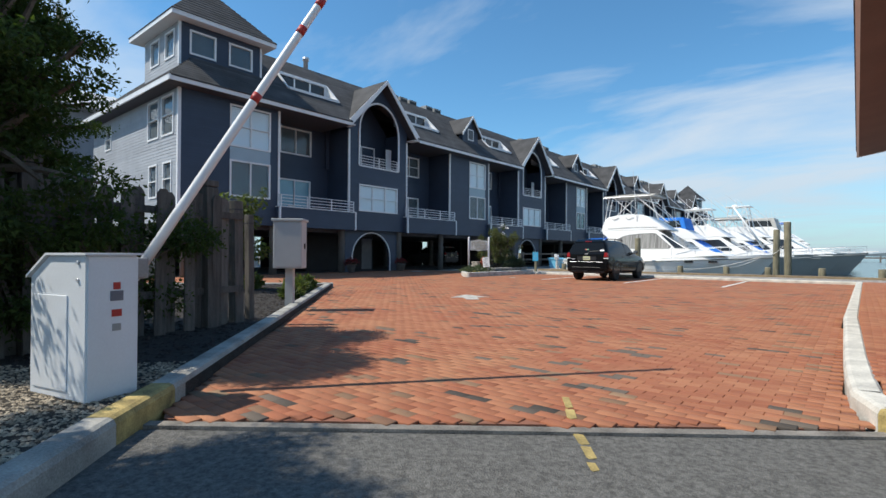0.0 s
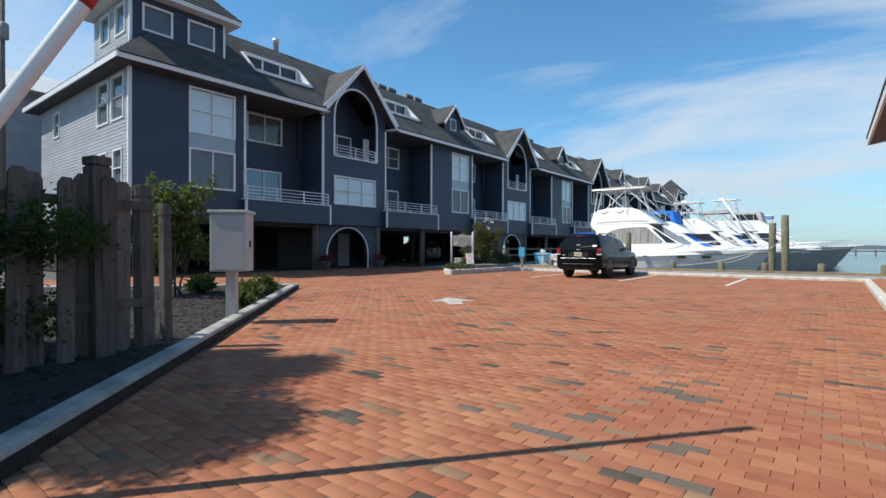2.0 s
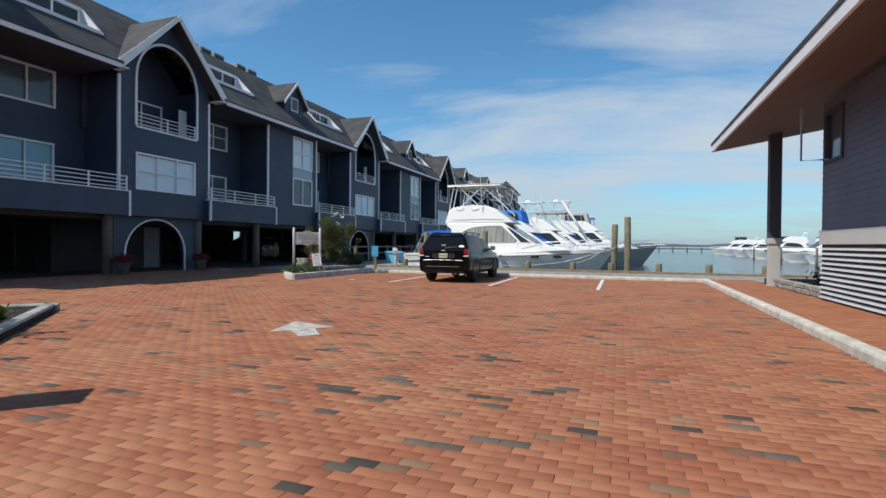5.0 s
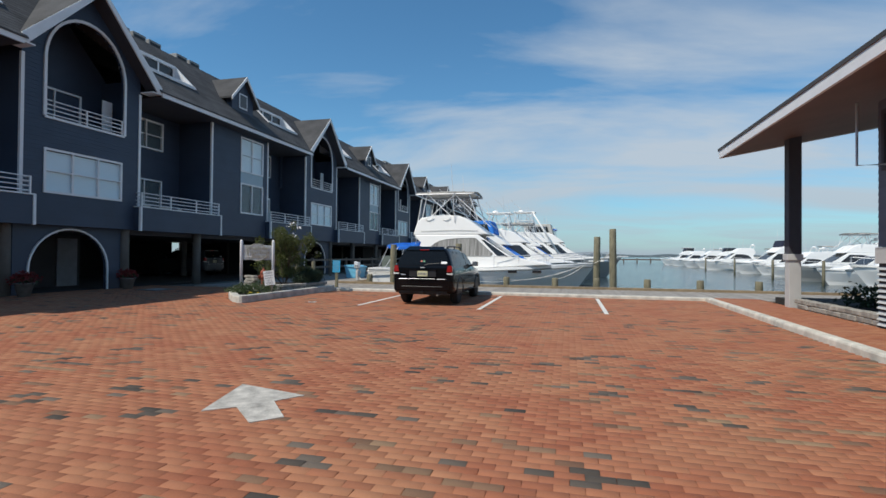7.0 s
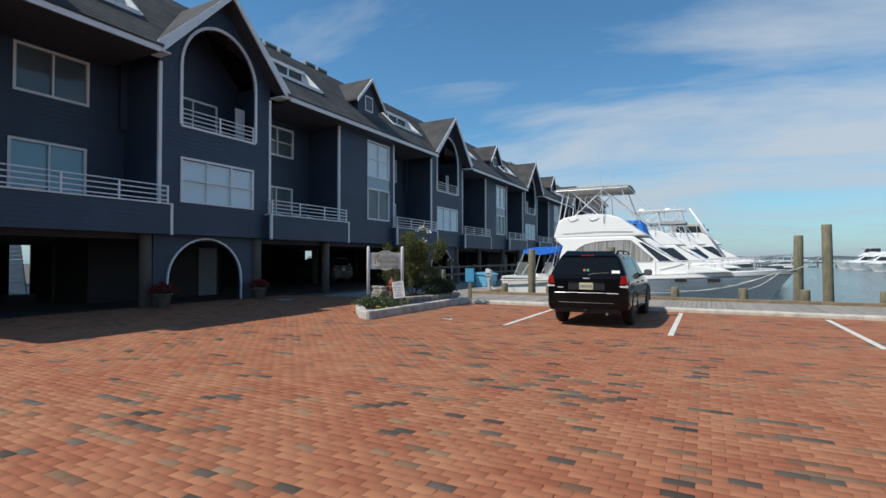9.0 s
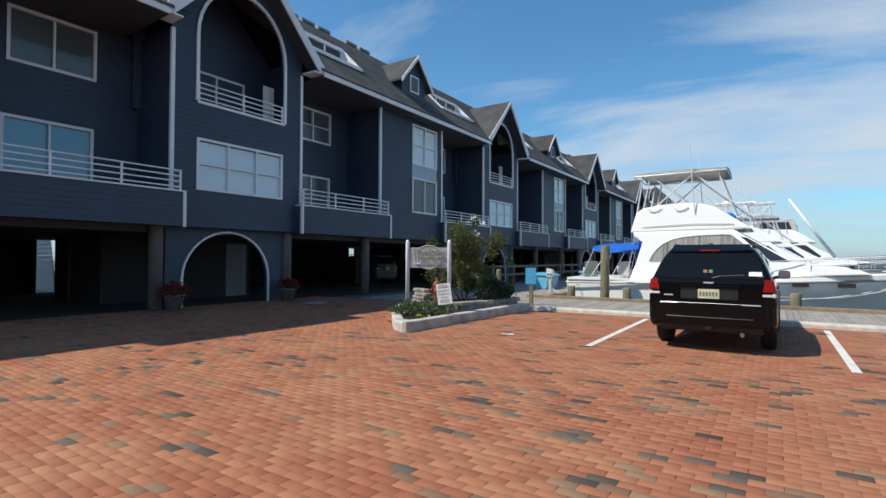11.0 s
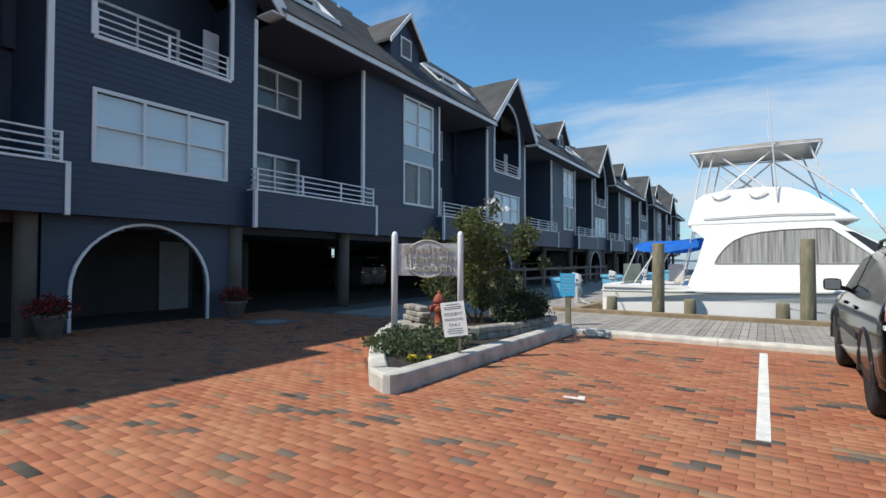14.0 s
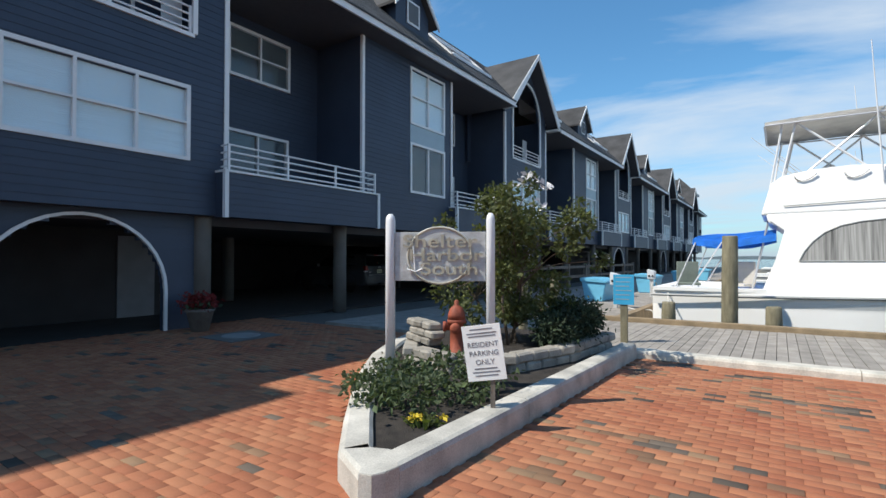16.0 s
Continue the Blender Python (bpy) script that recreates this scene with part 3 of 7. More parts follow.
def lattice(ua, uz, to, d0, d1):
    """One connected frame: bars between the even and odd lines of a grid."""
    b2 = B()
    vf = [[b2.verts.new(to(a, d1, z)) for z in uz] for a in ua]
    vb = [[b2.verts.new(to(a, d0, z)) for z in uz] for a in ua]
    ni, nj = len(ua) - 1, len(uz) - 1
    full = lambda i, j: 0 <= i < ni and 0 <= j < nj and (i % 2 == 0 or j % 2 == 0)
    for i in range(ni):
        for j in range(nj):
            if not full(i, j):
                continue
            for v in (vf, vb):
                b2.faces.new((v[i][j], v[i + 1][j], v[i + 1][j + 1], v[i][j + 1]))
            for (di, dj), (p, q) in (((-1, 0), ((i, j), (i, j + 1))), ((1, 0), ((i + 1, j), (i + 1, j + 1))), ((0, -1), ((i, j), (i + 1, j))), ((0, 1), ((i, j + 1), (i + 1, j + 1)))):
                if not full(i + di, j + dj):
                    b2.faces.new((vf[p[0]][p[1]], vf[q[0]][q[1]], vb[q[0]][q[1]], vb[p[0]][p[1]]))
    return b2


def window(parent, to, a0, a1, z0, z1, cols, rows, blind, key=None, at=(0, 0, 0), frame_w=0.05, name="window"):
    """A white-framed window with panes, set in an opening; repeats share their meshes."""
    if key is None or key not in WIN:
        t = frame_w
        cw, rh = (a1 - a0) / cols, (z1 - z0) / rows
        ua = [a0 - 0.03, a0 + t]
        for i in range(1, cols):
            ua += [a0 + cw * i - t * 0.55, a0 + cw * i + t * 0.55]
        ua += [a1 - t, a1 + 0.03]
        uz = [z0 - 0.03, z0 + t]
        for j in range(1, rows):
            uz += [z0 + rh * j - 0.022, z0 + rh * j + 0.022]
        uz += [z1 - t, z1 + 0.03]
        fr = lattice(ua, uz, to, -0.08, 0.05)
        panes = []
        for i in range(cols):
            for j in range(rows):
                g = B()
                q = [to(a0 + cw * i + t * 0.4, -0.03, z0 + rh * j + 0.02), to(a0 + cw * (i + 1) - t * 0.4, -0.024, z0 + rh * (j + 1) - 0.02)]
                x, y, z = zip(*q)
                box(g, min(x), max(x), min(y), max(y), min(z), max(z))
                panes.append(mesh_of("pane", g, M_GLASS))
        bl = B()
        q = [to(a0 + 0.01, -0.13, z0 + 0.01), to(a1 - 0.01, -0.05, z1 - 0.01)]
        x, y, z = zip(*q)
        box(bl, min(x), max(x), min(y), max(y), min(z), max(z))
        WIN[key or object()] = made = (mesh_of("window_frame", fr, M_WHITE), panes, mesh_of("blind", bl, blind))
    else:
        made = WIN[key]
    w = part(name, made[0], None, parent, "white painted window frame", at)
    for pm in made[1]:
        part("pane", pm, None, w).visible_shadow = False
    part("blind", made[2], None, w)
    return w


def arch(c, half, z_low, z_spring, z_top):
    """The opening under a round or elliptic arch, at each height."""
    def f(z):
        if z < z_low or z > z_top:
            return None
        if z < z_spring:
            return (c - half, c + half)
        k = math.sqrt(max(0, 1 - ((z - z_spring) / (z_top - z_spring)) ** 2))
        return (c - half * k, c + half * k)
    return f


def arch_line(c, half, z_low, z_spring, z_top, x, n=18):
    pts = [(x, c - half, z_low), (x, c - half, z_spring)]
    pts += [(x, c - half * math.cos(math.pi * i / n), z_spring + (z_top - z_spring) * math.sin(math.pi * i / n)) for i in range(1, n)]
    return pts + [(x, c + half, z_spring), (x, c + half, z_low)]


def ribbon(bm, pts, w_in, thick):
    """A flat trim band along a plan of points in a plane of constant x, standing proud of it."""
    prev = None
    m = len(pts)
    for i, (x, y, z) in enumerate(pts):
        a, b = pts[max(0, i - 1)], pts[min(m - 1, i + 1)]
        t = Vector((b[1] - a[1], b[2] - a[2])).normalized()
        n = Vector((-t.y, t.x))
        ring = [bm.verts.new(q) for q in ((x - 0.03, y, z), (x + thick, y, z), (x + thick, y + n.x * w_in, z + n.y * w_in), (x - 0.03, y + n.x * w_in, z + n.y * w_in))]
        if prev:
            for k in range(4):
                bm.faces.new((prev[k], prev[(k + 1) % 4], ring[(k + 1) % 4], ring[k]))
        else:
            bm.faces.new(ring)
        prev = ring
    bm.faces.new(prev[::-1])


fx = facing_x(F)
G0, G1, GC = 18.35, 23.1, 20.72                     # gable bay
A0, A1, C0, C1 = 13.87, 18.35, 23.1, 27.52           # recesses
T0, T1 = Y0, 13.87                                   # tall bay
BX = -26.6                                           # back of the recesses
GZ, GFRONT, GHALF = 11.42, -23.95, 2.55
TERRACES, TERR_Z = ((14.75, 18.05), (23.75, 26.9)), (9.75, 10.85)
shared = {}


def shared_part(key, make, material, parent, at, name=None, label=""):
    if key not in shared:
        shared[key] = mesh_of(name or key, make(), material)
    ob = part(name or key, shared[key], None, parent, label, at)
    if key[:6] in ("recess", "entry_", "balcon") and name != "arch_trim" and name not in ("railing", "rail", "trim", "balcony_floor"):
        ob["kind"] = "stuff"
    return ob


def railing(key, y0, y1, x, z0, z1, side_to, at, label):
    """Tubular rails, each a part, on square uprights."""
    def rail(i):
        z = z0 + 0.1 + (z1 - z0 - 0.1) * i / 3
        return tube(B(), [(side_to, y0, z), (x, y0, z), (x, y1, z), (side_to, y1, z)] if side_to != x else [(x, y0, z), (x, y1, z)], 0.022, 6)
    r = shared_part(key + "top", lambda: rail(3), M_WHITE_METAL, row, at, "railing", label)
    for i in range(3):
        shared_part(key + "rail" + str(i), lambda i=i: rail(i), M_WHITE_METAL, r, (0, 0, 0), "rail")
    n = max(2, round((y1 - y0) / 1.5))
    for i in range(n + 1):
        shared_part("upright" + str(round(x + z0, 3)), lambda: box(B(), x - 0.025, x + 0.025, -0.025, 0.025, z0, z1 + 0.02), M_WHITE_METAL, r, (0, y0 + (y1 - y0) * i / n, 0), "upright")


for u in range(UNITS):
    dy = u * P
    at = (0, dy, 0)
    near = u == 0
    # tall bay
    holes = [rect_hole(11.35, 13.37, 3.76, 8.0)]
    if u < 1:
        clad("wall", fx, LOW, TOP, lambda z: (T0, T1), holes, row, pieces=False)
    else:
        sk = "wall_tall"
        if sk not in shared:
            w = clad("wall", fx, LOW, TOP, lambda z: (T0, T1), holes, row, at=at)
            shared[sk] = w.data
        else:
            part("wall", shared[sk], None, row, at=at)
    window(row, fx, 11.35, 13.37, 6.1, 8.0, 2, 2, M_BLIND, "tall_top", at)
    window(row, fx, 11.35, 13.37, 3.76, 5.42, 2, 1, M_SCREEN, "tall_low", at)
    shared_part("spandrel", lambda: box(B(), F - 0.08, F + 0.02, 11.33, 13.39, 5.46, 6.06), M_PANEL, row, at, label="pale blue panel between the windows")
    # gable bay
    gout = lambda z: (G0, G1) if z < 8.75 else (max(G0, GC - GHALF * (GZ - z) / (GZ - 8.75)), min(G1, GC + GHALF * (GZ - z) / (GZ - 8.75)))
    gh = [rect_hole(19.14, 22.22, 3.6, 5.13), arch(GC, 1.56, 6.28, 8.35, 10.12)]
    if near:
        clad("gable_wall", fx, LOW, GZ - 0.12, gout, gh, row, pieces=True)
    elif "wall_gable" not in shared:
        shared["wall_gable"] = clad("gable_wall", fx, LOW, GZ - 0.12, gout, gh, row, at=at).data
    else:
        part("gable_wall", shared["wall_gable"], None, row, at=at)
    window(row, fx, 19.14, 22.22, 3.6, 5.13, 3, 2, M_BLIND, "triple", at)

    def arch_trim():
        b2 = B()
        ribbon(b2, arch_line(GC, 1.56, 6.28, 8.35, 10.12, F + 0.02), 0.1, 0.05)
        box(b2, F - 0.05, F + 0.06, GC - 1.6, GC + 1.6, 6.2, 6.28)
        return b2
    shared_part("arch_trim", arch_trim, M_WHITE, row, at, label="white arched trim round the loggia")
    railing("loggia", GC - 1.53, GC + 1.53, F - 0.02, 6.28, 6.86, F - 0.02, at, "white loggia railing")

    def loggia():
        b2 = B()
        h = GHALF + 0.05
        prism(b2, [(F - 1.9, GC - h, 6.1), (F - 1.9, GC + h, 6.1), (F - 1.9, GC + h, 8.6), (F - 1.9, GC, GZ - 0.1), (F - 1.9, GC - h, 8.6)], (0.1, 0, 0))
        return b2
    lg = shared_part("loggia", loggia, M_SIDING, row, at, label="navy recess of the arched loggia")
    for y in (G0 + 0.12, G1 - 0.22):
        shared_part("loggia_side", lambda: box(B(), F - 1.8, F - 0.1, 0, 0.1, 6.2, 8.75), M_SIDING, lg, (0, y, 0), "side_wall")
    shared_part("loggia_floor", lambda: box(B(), F - 1.8, F - 0.12, G0 + 0.1, G1 - 0.1, 6.05, 6.198), M_SIDING, lg, (0, 0, 0), "floor")
    window(row, facing_x(F - 1.8), 19.75, 21.9, 6.35, 7.87, 2, 1, M_SCREEN, "loggia_door", at, name="sliding_door")
    shared_part("loggia_panel", lambda: box(B(), F - 0.85, F - 0.8, 22.05, 22.5, 6.2, 7.75, 0.01), M_WHITE, row, at, "screen_panel", "white panel standing in the loggia")
    # white edge strips
    for k, y in enumerate((T1, G0 + 0.02, G1 - 0.02, C1)):
        shared_part("corner_trim" + str(k), lambda y=y: box(B(), F - 0.05, F + 0.045, y - 0.055, y + 0.055, 3.42, TOP), M_WHITE, row, at, "corner_trim")
    # recesses with balconies
    for r, (r0, r1, b0, b1) in enumerate(((A0, A1, 13.72, 18.6), (C0, C1, 22.85, 27.85))):
        win_z, door_top = ((6.66, 8.08), 5.2) if r == 0 else ((6.55, 7.9), 5.03)

        def recess(r0=r0, r1=r1, win_z=win_z, door_top=door_top):
            b2 = B()
            bk = facing_x(BX)
            hs = [rect_hole(r0 + 1.3, r0 + 3.3, *win_z), rect_hole(r0 + 1.2, r0 + 3.25, 3.0, door_top)]
            for s, e, za, zb in lap_rows(2.75, TOP, lambda z: (r0, r1), hs):
                board(b2, bk, s, e, za, zb, 0.1)
            box(b2, BX, F - 0.1, r0 - 0.1, r0 + 0.0, 2.6, TOP)
            box(b2, BX, F - 0.1, r1 - 0.0, r1 + 0.1, 2.6, TOP)
            return b2
        shared_part("recess" + str(r), recess, M_SIDING, row, at, "recess_wall")
        window(row, facing_x(BX), r0 + 1.3, r0 + 3.3, *win_z, 2, 2 if r else 1, M_SCREEN, "rec_up" + str(r), at)
        window(row, facing_x(BX), r0 + 1.2, r0 + 3.25, 3.0, door_top, 2, 1, M_TEAL if r == 0 else M_SCREEN, "rec_door" + str(r), at, name="sliding_door")
        shared_part("balcony_floor" + str(r), lambda r0=r0, r1=r1: box(B(), BX, F + 0.15, r0, r1, 2.5, 2.72), M_DECK, row, at, "balcony_floor")

        def balc(b0=b0, b1=b1):
            b2 = B()
            for s, e, za, zb in lap_rows(LOW - 0.03, 3.4, lambda z: (b0, b1), []):
                board(b2, facing_x(-24.25), s, e, za, zb, 0.12)
            for y in (b0, b1 - 0.12):
                box(b2, F, -24.37, y, y + 0.12, LOW - 0.03, 3.4)
            return b2
        bf = shared_part("balcony_front" + str(r), balc, M_SIDING, row, at, "balcony_front", "navy clapboard balcony front")

        def balc_trim(b0=b0, b1=b1):
            b2 = B()
            for y in (b0 - 0.02, b1 - 0.07):
                box(b2, -24.3, -24.2, y, y + 0.09, LOW - 0.05, 3.43)
            box(b2, F - 0.02, -24.2, b0 - 0.02, b1 + 0.02, 3.405, 3.45)
            return b2
        shared_part("balcony_trim" + str(r), balc_trim, M_WHITE, bf, (0, 0, 0), "trim")
        railing("balcony" + str(r), b0 + 0.12, b1 - 0.12, -24.3, 3.45, 4.02, F + 0.02, at, "white tubular balcony railing")
    # gable roof, sloping sides and white rake boards
    def gable_roof():
        b2 = B()
        back = EAVE_X - (GZ - EAVE_Z) / SLOPE
        for s in (-1, 1):
            lo_y, lo_z = GC + s * (GHALF + 0.28), 8.58
            xb = EAVE_X - (lo_z - EAVE_Z) / SLOPE
            top, low = (GFRONT, GC, GZ + 0.08), (GFRONT, lo_y, lo_z + 0.06)
            prism(b2, [top, low, (xb, lo_y, lo_z + 0.06), (back, GC, GZ + 0.08)], (0, 0, -0.14))
        return b2
    gr = shared_part("gable_roof", gable_roof, M_SHINGLE, row, at, label="grey shingle gable roof")

    def rake():
        b2 = B()
        for s in (-1, 1):
            prism(b2, [(GFRONT - 0.02, GC, GZ + 0.07), (GFRONT - 0.02, GC + s * (GHALF + 0.3), 8.6), (GFRONT - 0.02, GC + s * (GHALF + 0.3), 8.3), (GFRONT - 0.02, GC + s * (GHALF + 0.12), 8.3), (GFRONT - 0.02, GC, GZ - 0.16)], (0.06, 0, 0))
            prism(b2, [(F, GC + s * (GHALF + 0.3), 8.3), (GFRONT, GC + s * (GHALF + 0.3), 8.3), (GFRONT, GC + s * (GHALF - 0.15), 8.3), (F, GC + s * (GHALF - 0.15), 8.3)], (0, 0, 0.05))
        return b2
    shared_part("rake_board", rake, M_WHITE, gr, (0, 0, 0), label="white rake boards")
    shared_part("gable_soffit", lambda: prism(B(), [(F, GC, GZ - 0.08), (F, GC - GHALF - 0.1, 8.6), (F, GC - GHALF - 0.1, 8.5), (F, GC, GZ - 0.2), (F, GC + GHALF + 0.1, 8.5), (F, GC + GHALF + 0.1, 8.6)], (GFRONT - F - 0.03, 0, 0), True), M_SOFFIT, gr, (0, 0, 0), "soffit")
    # roof terraces cut into the slope: white cheeks, glazed back
    for k, (s0, s1) in enumerate(TERRACES):
        zl, zh = TERR_Z
        xl, xh = EAVE_X + 0.07 - (zl - EAVE_Z) / SLOPE, EAVE_X + 0.07 - (zh - EAVE_Z) / SLOPE

        def terrace(s0=s0, s1=s1):
            b2 = B()
            for y in (s0 - 0.05, s1 - 0.05):
                prism(b2, [(xl + 0.1, y, zl + 0.0), (xh + 0.02, y, zh + 0.1), (xh - 0.1, y, zh + 0.1), (xh - 0.1, y, zl - 0.05), (xl, y, zl - 0.05)], (0, 0.1, 0.0))
            box(b2, xl - 0.1, xl + 0.1, s0 + 0.05, s1 - 0.05, zl - 0.05, zl + 0.09)
            box(b2, xh - 0.1, xh + 0.06, s0 + 0.05, s1 - 0.05, zh - 0.02, zh + 0.12)
            box(b2, xh - 0.05, xl - 0.1, s0 + 0.05, s1 - 0.05, zl - 0.1, zl - 0.05)
            return b2
        tr = shared_part("terrace" + str(k), terrace, M_WHITE, row, at, "roof_terrace", "white-framed terrace cut into the roof")
        shared_part("terrace_glass" + str(k), lambda s0=s0, s1=s1: box(B(), xh - 0.09, xh - 0.05, s0 + 0.05, s1 - 0.05, zl - 0.05, zh - 0.02), M_TINT, tr, (0, 0, 0), "pane")
        for i in range(4):
            yy = s0 + 0.1 + (s1 - s0 - 0.2) * i / 3
            shared_part("terrace_mullion", lambda: box(B(), xh - 0.05, xh - 0.0, -0.04, 0.04, zl - 0.05, zh - 0.02), M_WHITE, tr, (0, yy, 0), "mullion")
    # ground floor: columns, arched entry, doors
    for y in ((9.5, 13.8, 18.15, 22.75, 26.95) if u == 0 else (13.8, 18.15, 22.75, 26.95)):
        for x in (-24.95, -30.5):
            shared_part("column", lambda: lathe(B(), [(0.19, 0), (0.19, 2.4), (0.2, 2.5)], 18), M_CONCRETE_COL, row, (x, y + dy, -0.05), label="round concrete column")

    def entry():
        b2 = B()
        for s, e, za, zb in lap_rows(0, LOW, lambda z: (18.4, 22.6), [arch(20.42, 1.5, -1, 0.85, 2.31)]):
            board(b2, facing_x(-24.95), s, e, za, zb, 0.12)
        return b2
    en_w = shared_part("entry_wall", entry, M_SIDING, row, at, label="navy clapboard wall with an arched entry")
    shared_part("arch_entry", lambda: [b for b in [B()] if ribbon(b, arch_line(20.42, 1.5, 0, 0.85, 2.31, -24.93), 0.06, 0.05) is None][0], M_WHITE, en_w, (0, 0, 0), "arch_trim", "white arched trim")
    shared_part("back_entry", lambda: box(B(), -28.2, -28.1, 18.0, 23.4, 0, 2.5), M_CARPORT_SHADE, row, at, "entry_wall")
    shared_part("door_white", lambda: box(B(), -28.1, -28.05, 22.35, 23.25, 0, 2.08, 0.008), M_DOOR_SHADE, row, at, "door", "entry door, its grey darkened for the shade in the entry")
    shared_part("carport_side", lambda: box(B(), -31.8, -28.2, 18.0, 18.15, 0, 2.5), M_CARPORT_SHADE, row, at, "carport_wall")
    shared_part("carport_side2", lambda: box(B(), -36, -28.2, 22.85, 23.0, 0, 2.5), M_CARPORT_SHADE, row, at, "carport_wall")
    shared_part("carport_back", lambda: box(B(), -36.1, -36, 8.9, 18.75, 0, 2.5), M_CARPORT_SHADE, row, at, "carport_wall")
    shared_part("carport_back3", lambda: box(B(), -36.1, -36, 19.55, 25.3, 0, 2.5), M_CARPORT_SHADE, row, at, "carport_wall")
    shared_part("carport_back2", lambda: box(B(), -36.1, -36, 26.3, 27.55, 0, 2.5), M_CARPORT_SHADE, row, at, "carport_wall")

# end bay, end walls, floor slab, soffit
dyE = UNITS * P
part("wall", shared["wall_tall"], None, row, at=(0, dyE, 0))
window(row, fx, 11.35, 13.37, 6.1, 8.0, 2, 2, M_BLIND, "tall_top", (0, dyE, 0))
window(row, fx, 11.35, 13.37, 3.76, 5.42, 2, 1, M_SCREEN, "tall_low", (0, dyE, 0))
endh = [rect_hole(-27.9, -26.65, 6.3, 8.05), rect_hole(-26.3, -25.05, 6.3, 8.05), rect_hole(-27.7, -26.8, 3.6, 5.1), rect_hole(-26.1, -25.2, 3.6, 5.1), rect_hole(-33.9, -33.0, 6.6, 7.8)]
my = facing_minus_y(Y0)
clad("end_wall", my, LOW, TOP, lambda z: (BACK, F - 0.02), endh, row, M_SIDING_GREY).data.name = "end_wall"
for a0, a1, z0, z1 in ((-27.9, -26.65, 6.3, 8.05), (-26.3, -25.05, 6.3, 8.05), (-27.7, -26.8, 3.6, 5.1), (-26.1, -25.2, 3.6, 5.1), (-33.9, -33.0, 6.6, 7.8)):
    window(row, my, a0, a1, z0, z1, 1, 2, M_SCREEN)
part("corner_trim", box(B(), F - 0.1, F + 0.03, Y0 - 0.03, Y0 + 0.1, LOW, TOP), M_WHITE, row)
part("end_wall", box(B(), BACK, F - 0.1, Y1 - 0.12, Y1, LOW, TOP), M_SIDING, row)
part("back_wall", box(B(), BACK - 0.1, BACK, Y0, Y1, LOW, TOP), M_SIDING, row)
part("carport_wall", box(B(), BACK, F - 1.5, Y0 - 0.05, Y0 + 0.1, 0, LOW), M_CARPORT_SHADE, row)
part("carport_wall", box(B(), BACK, F - 1.5, Y1 - 0.1, Y1, 0, LOW), M_CARPORT_SHADE, row)
# the shade under the houses is put into this floor's near-black colour
part("carport_floor", box(B(), BACK, -25.25, Y0 + 0.1, Y1 - 0.1, -0.05, 0.012), mat("shade_dark_carport_floor", (0.032, 0.029, 0.027), 0.9, var=0.2, scale=1.5, fine=60, bump=0.2), row, "carport floor, coloured dark for the shade under the houses")
part("floor_slab", box(B(), BACK, -25.1, Y0 + 0.02, Y1 - 0.02, LOW - 0.2, LOW + 0.1), M_SOFFIT, row, "dark underside of the raised floor")
part("floor_edge", box(B(), -25.1, F - 0.02, Y0 + 0.02, Y1 - 0.02, LOW + 0.003, LOW + 0.1), M_SOFFIT, row, "dark soffit under the front wall")
cuts = [Y0 - 0.65] + [GC + u * P + s * (GHALF + 0.26) for u in range(UNITS) for s in (-1, 1)] + [Y1 + 0.65]
for y0, y1 in zip(cuts[::2], cuts[1::2]):
    part("soffit", box(B(), F - 2.05, EAVE_X, y0, y1, TOP, TOP + 0.06), M_SOFFIT, row)
    part("fascia", box(B(), EAVE_X - 0.02, EAVE_X + 0.05, y0, y1, TOP, EAVE_Z), M_WHITE, row, "white fascia board")
part("soffit", box(B(), BACK - 0.6, F, Y0 - 0.6, Y0 + 0.02, TOP - 0.01, TOP + 0.05), M_SOFFIT, row)
part("fascia", box(B(), BACK - 0.65, EAVE_X - 0.02, Y0 - 0.67, Y0 - 0.6, TOP, EAVE_Z), M_WHITE, row, "white fascia board")
part("attic_floor", box(B(), BACK - 0.1, F - 2.06, Y0 + 0.03, Y1, TOP, TOP + 0.06), M_SOFFIT, row)
# main roof: two hipped ends and a flat top, laid in courses of shingles
e0, e1, b0 = Y0 - 0.68, Y1 + 0.68, BACK - 0.7
run = EAVE_X - RIDGE_X
bm = B()
NC = 26


def course(f, lift):
    k, z = run * f, EAVE_Z + SLOPE * run * f + lift
    return [bm.verts.new(q) for q in ((EAVE_X + 0.07 - k, e0 + k, z), (EAVE_X + 0.07 - k, e1 - k, z), (b0 + k, e1 - k, z), (b0 + k, e0 + k, z))]


last = course(0, 0.0)
for i in range(NC):
    for nxt in (course(i / NC, 0.014), course((i + 1) / NC, 0.004)):
        for s in range(1, 4):
            t = (s + 1) % 4
            bm.faces.new((last[s], last[t], nxt[t], nxt[s]))
        last = nxt
bm.faces.new(last)
part("roof", bm, M_SHINGLE, row, "charcoal asphalt shingle roof")


def gable_cut(c):
    return lambda z: (c - (GHALF + 0.1) * (GZ - z) / (GZ - 8.58), c + (GHALF + 0.1) * (GZ - z) / (GZ - 8.58)) if z < GZ else None


rh = [gable_cut(GC + u * P) for u in range(UNITS)] + [rect_hole(s0 + u * P, s1 + u * P, *TERR_Z) for u in range(UNITS) for s0, s1 in TERRACES]
bm = B()
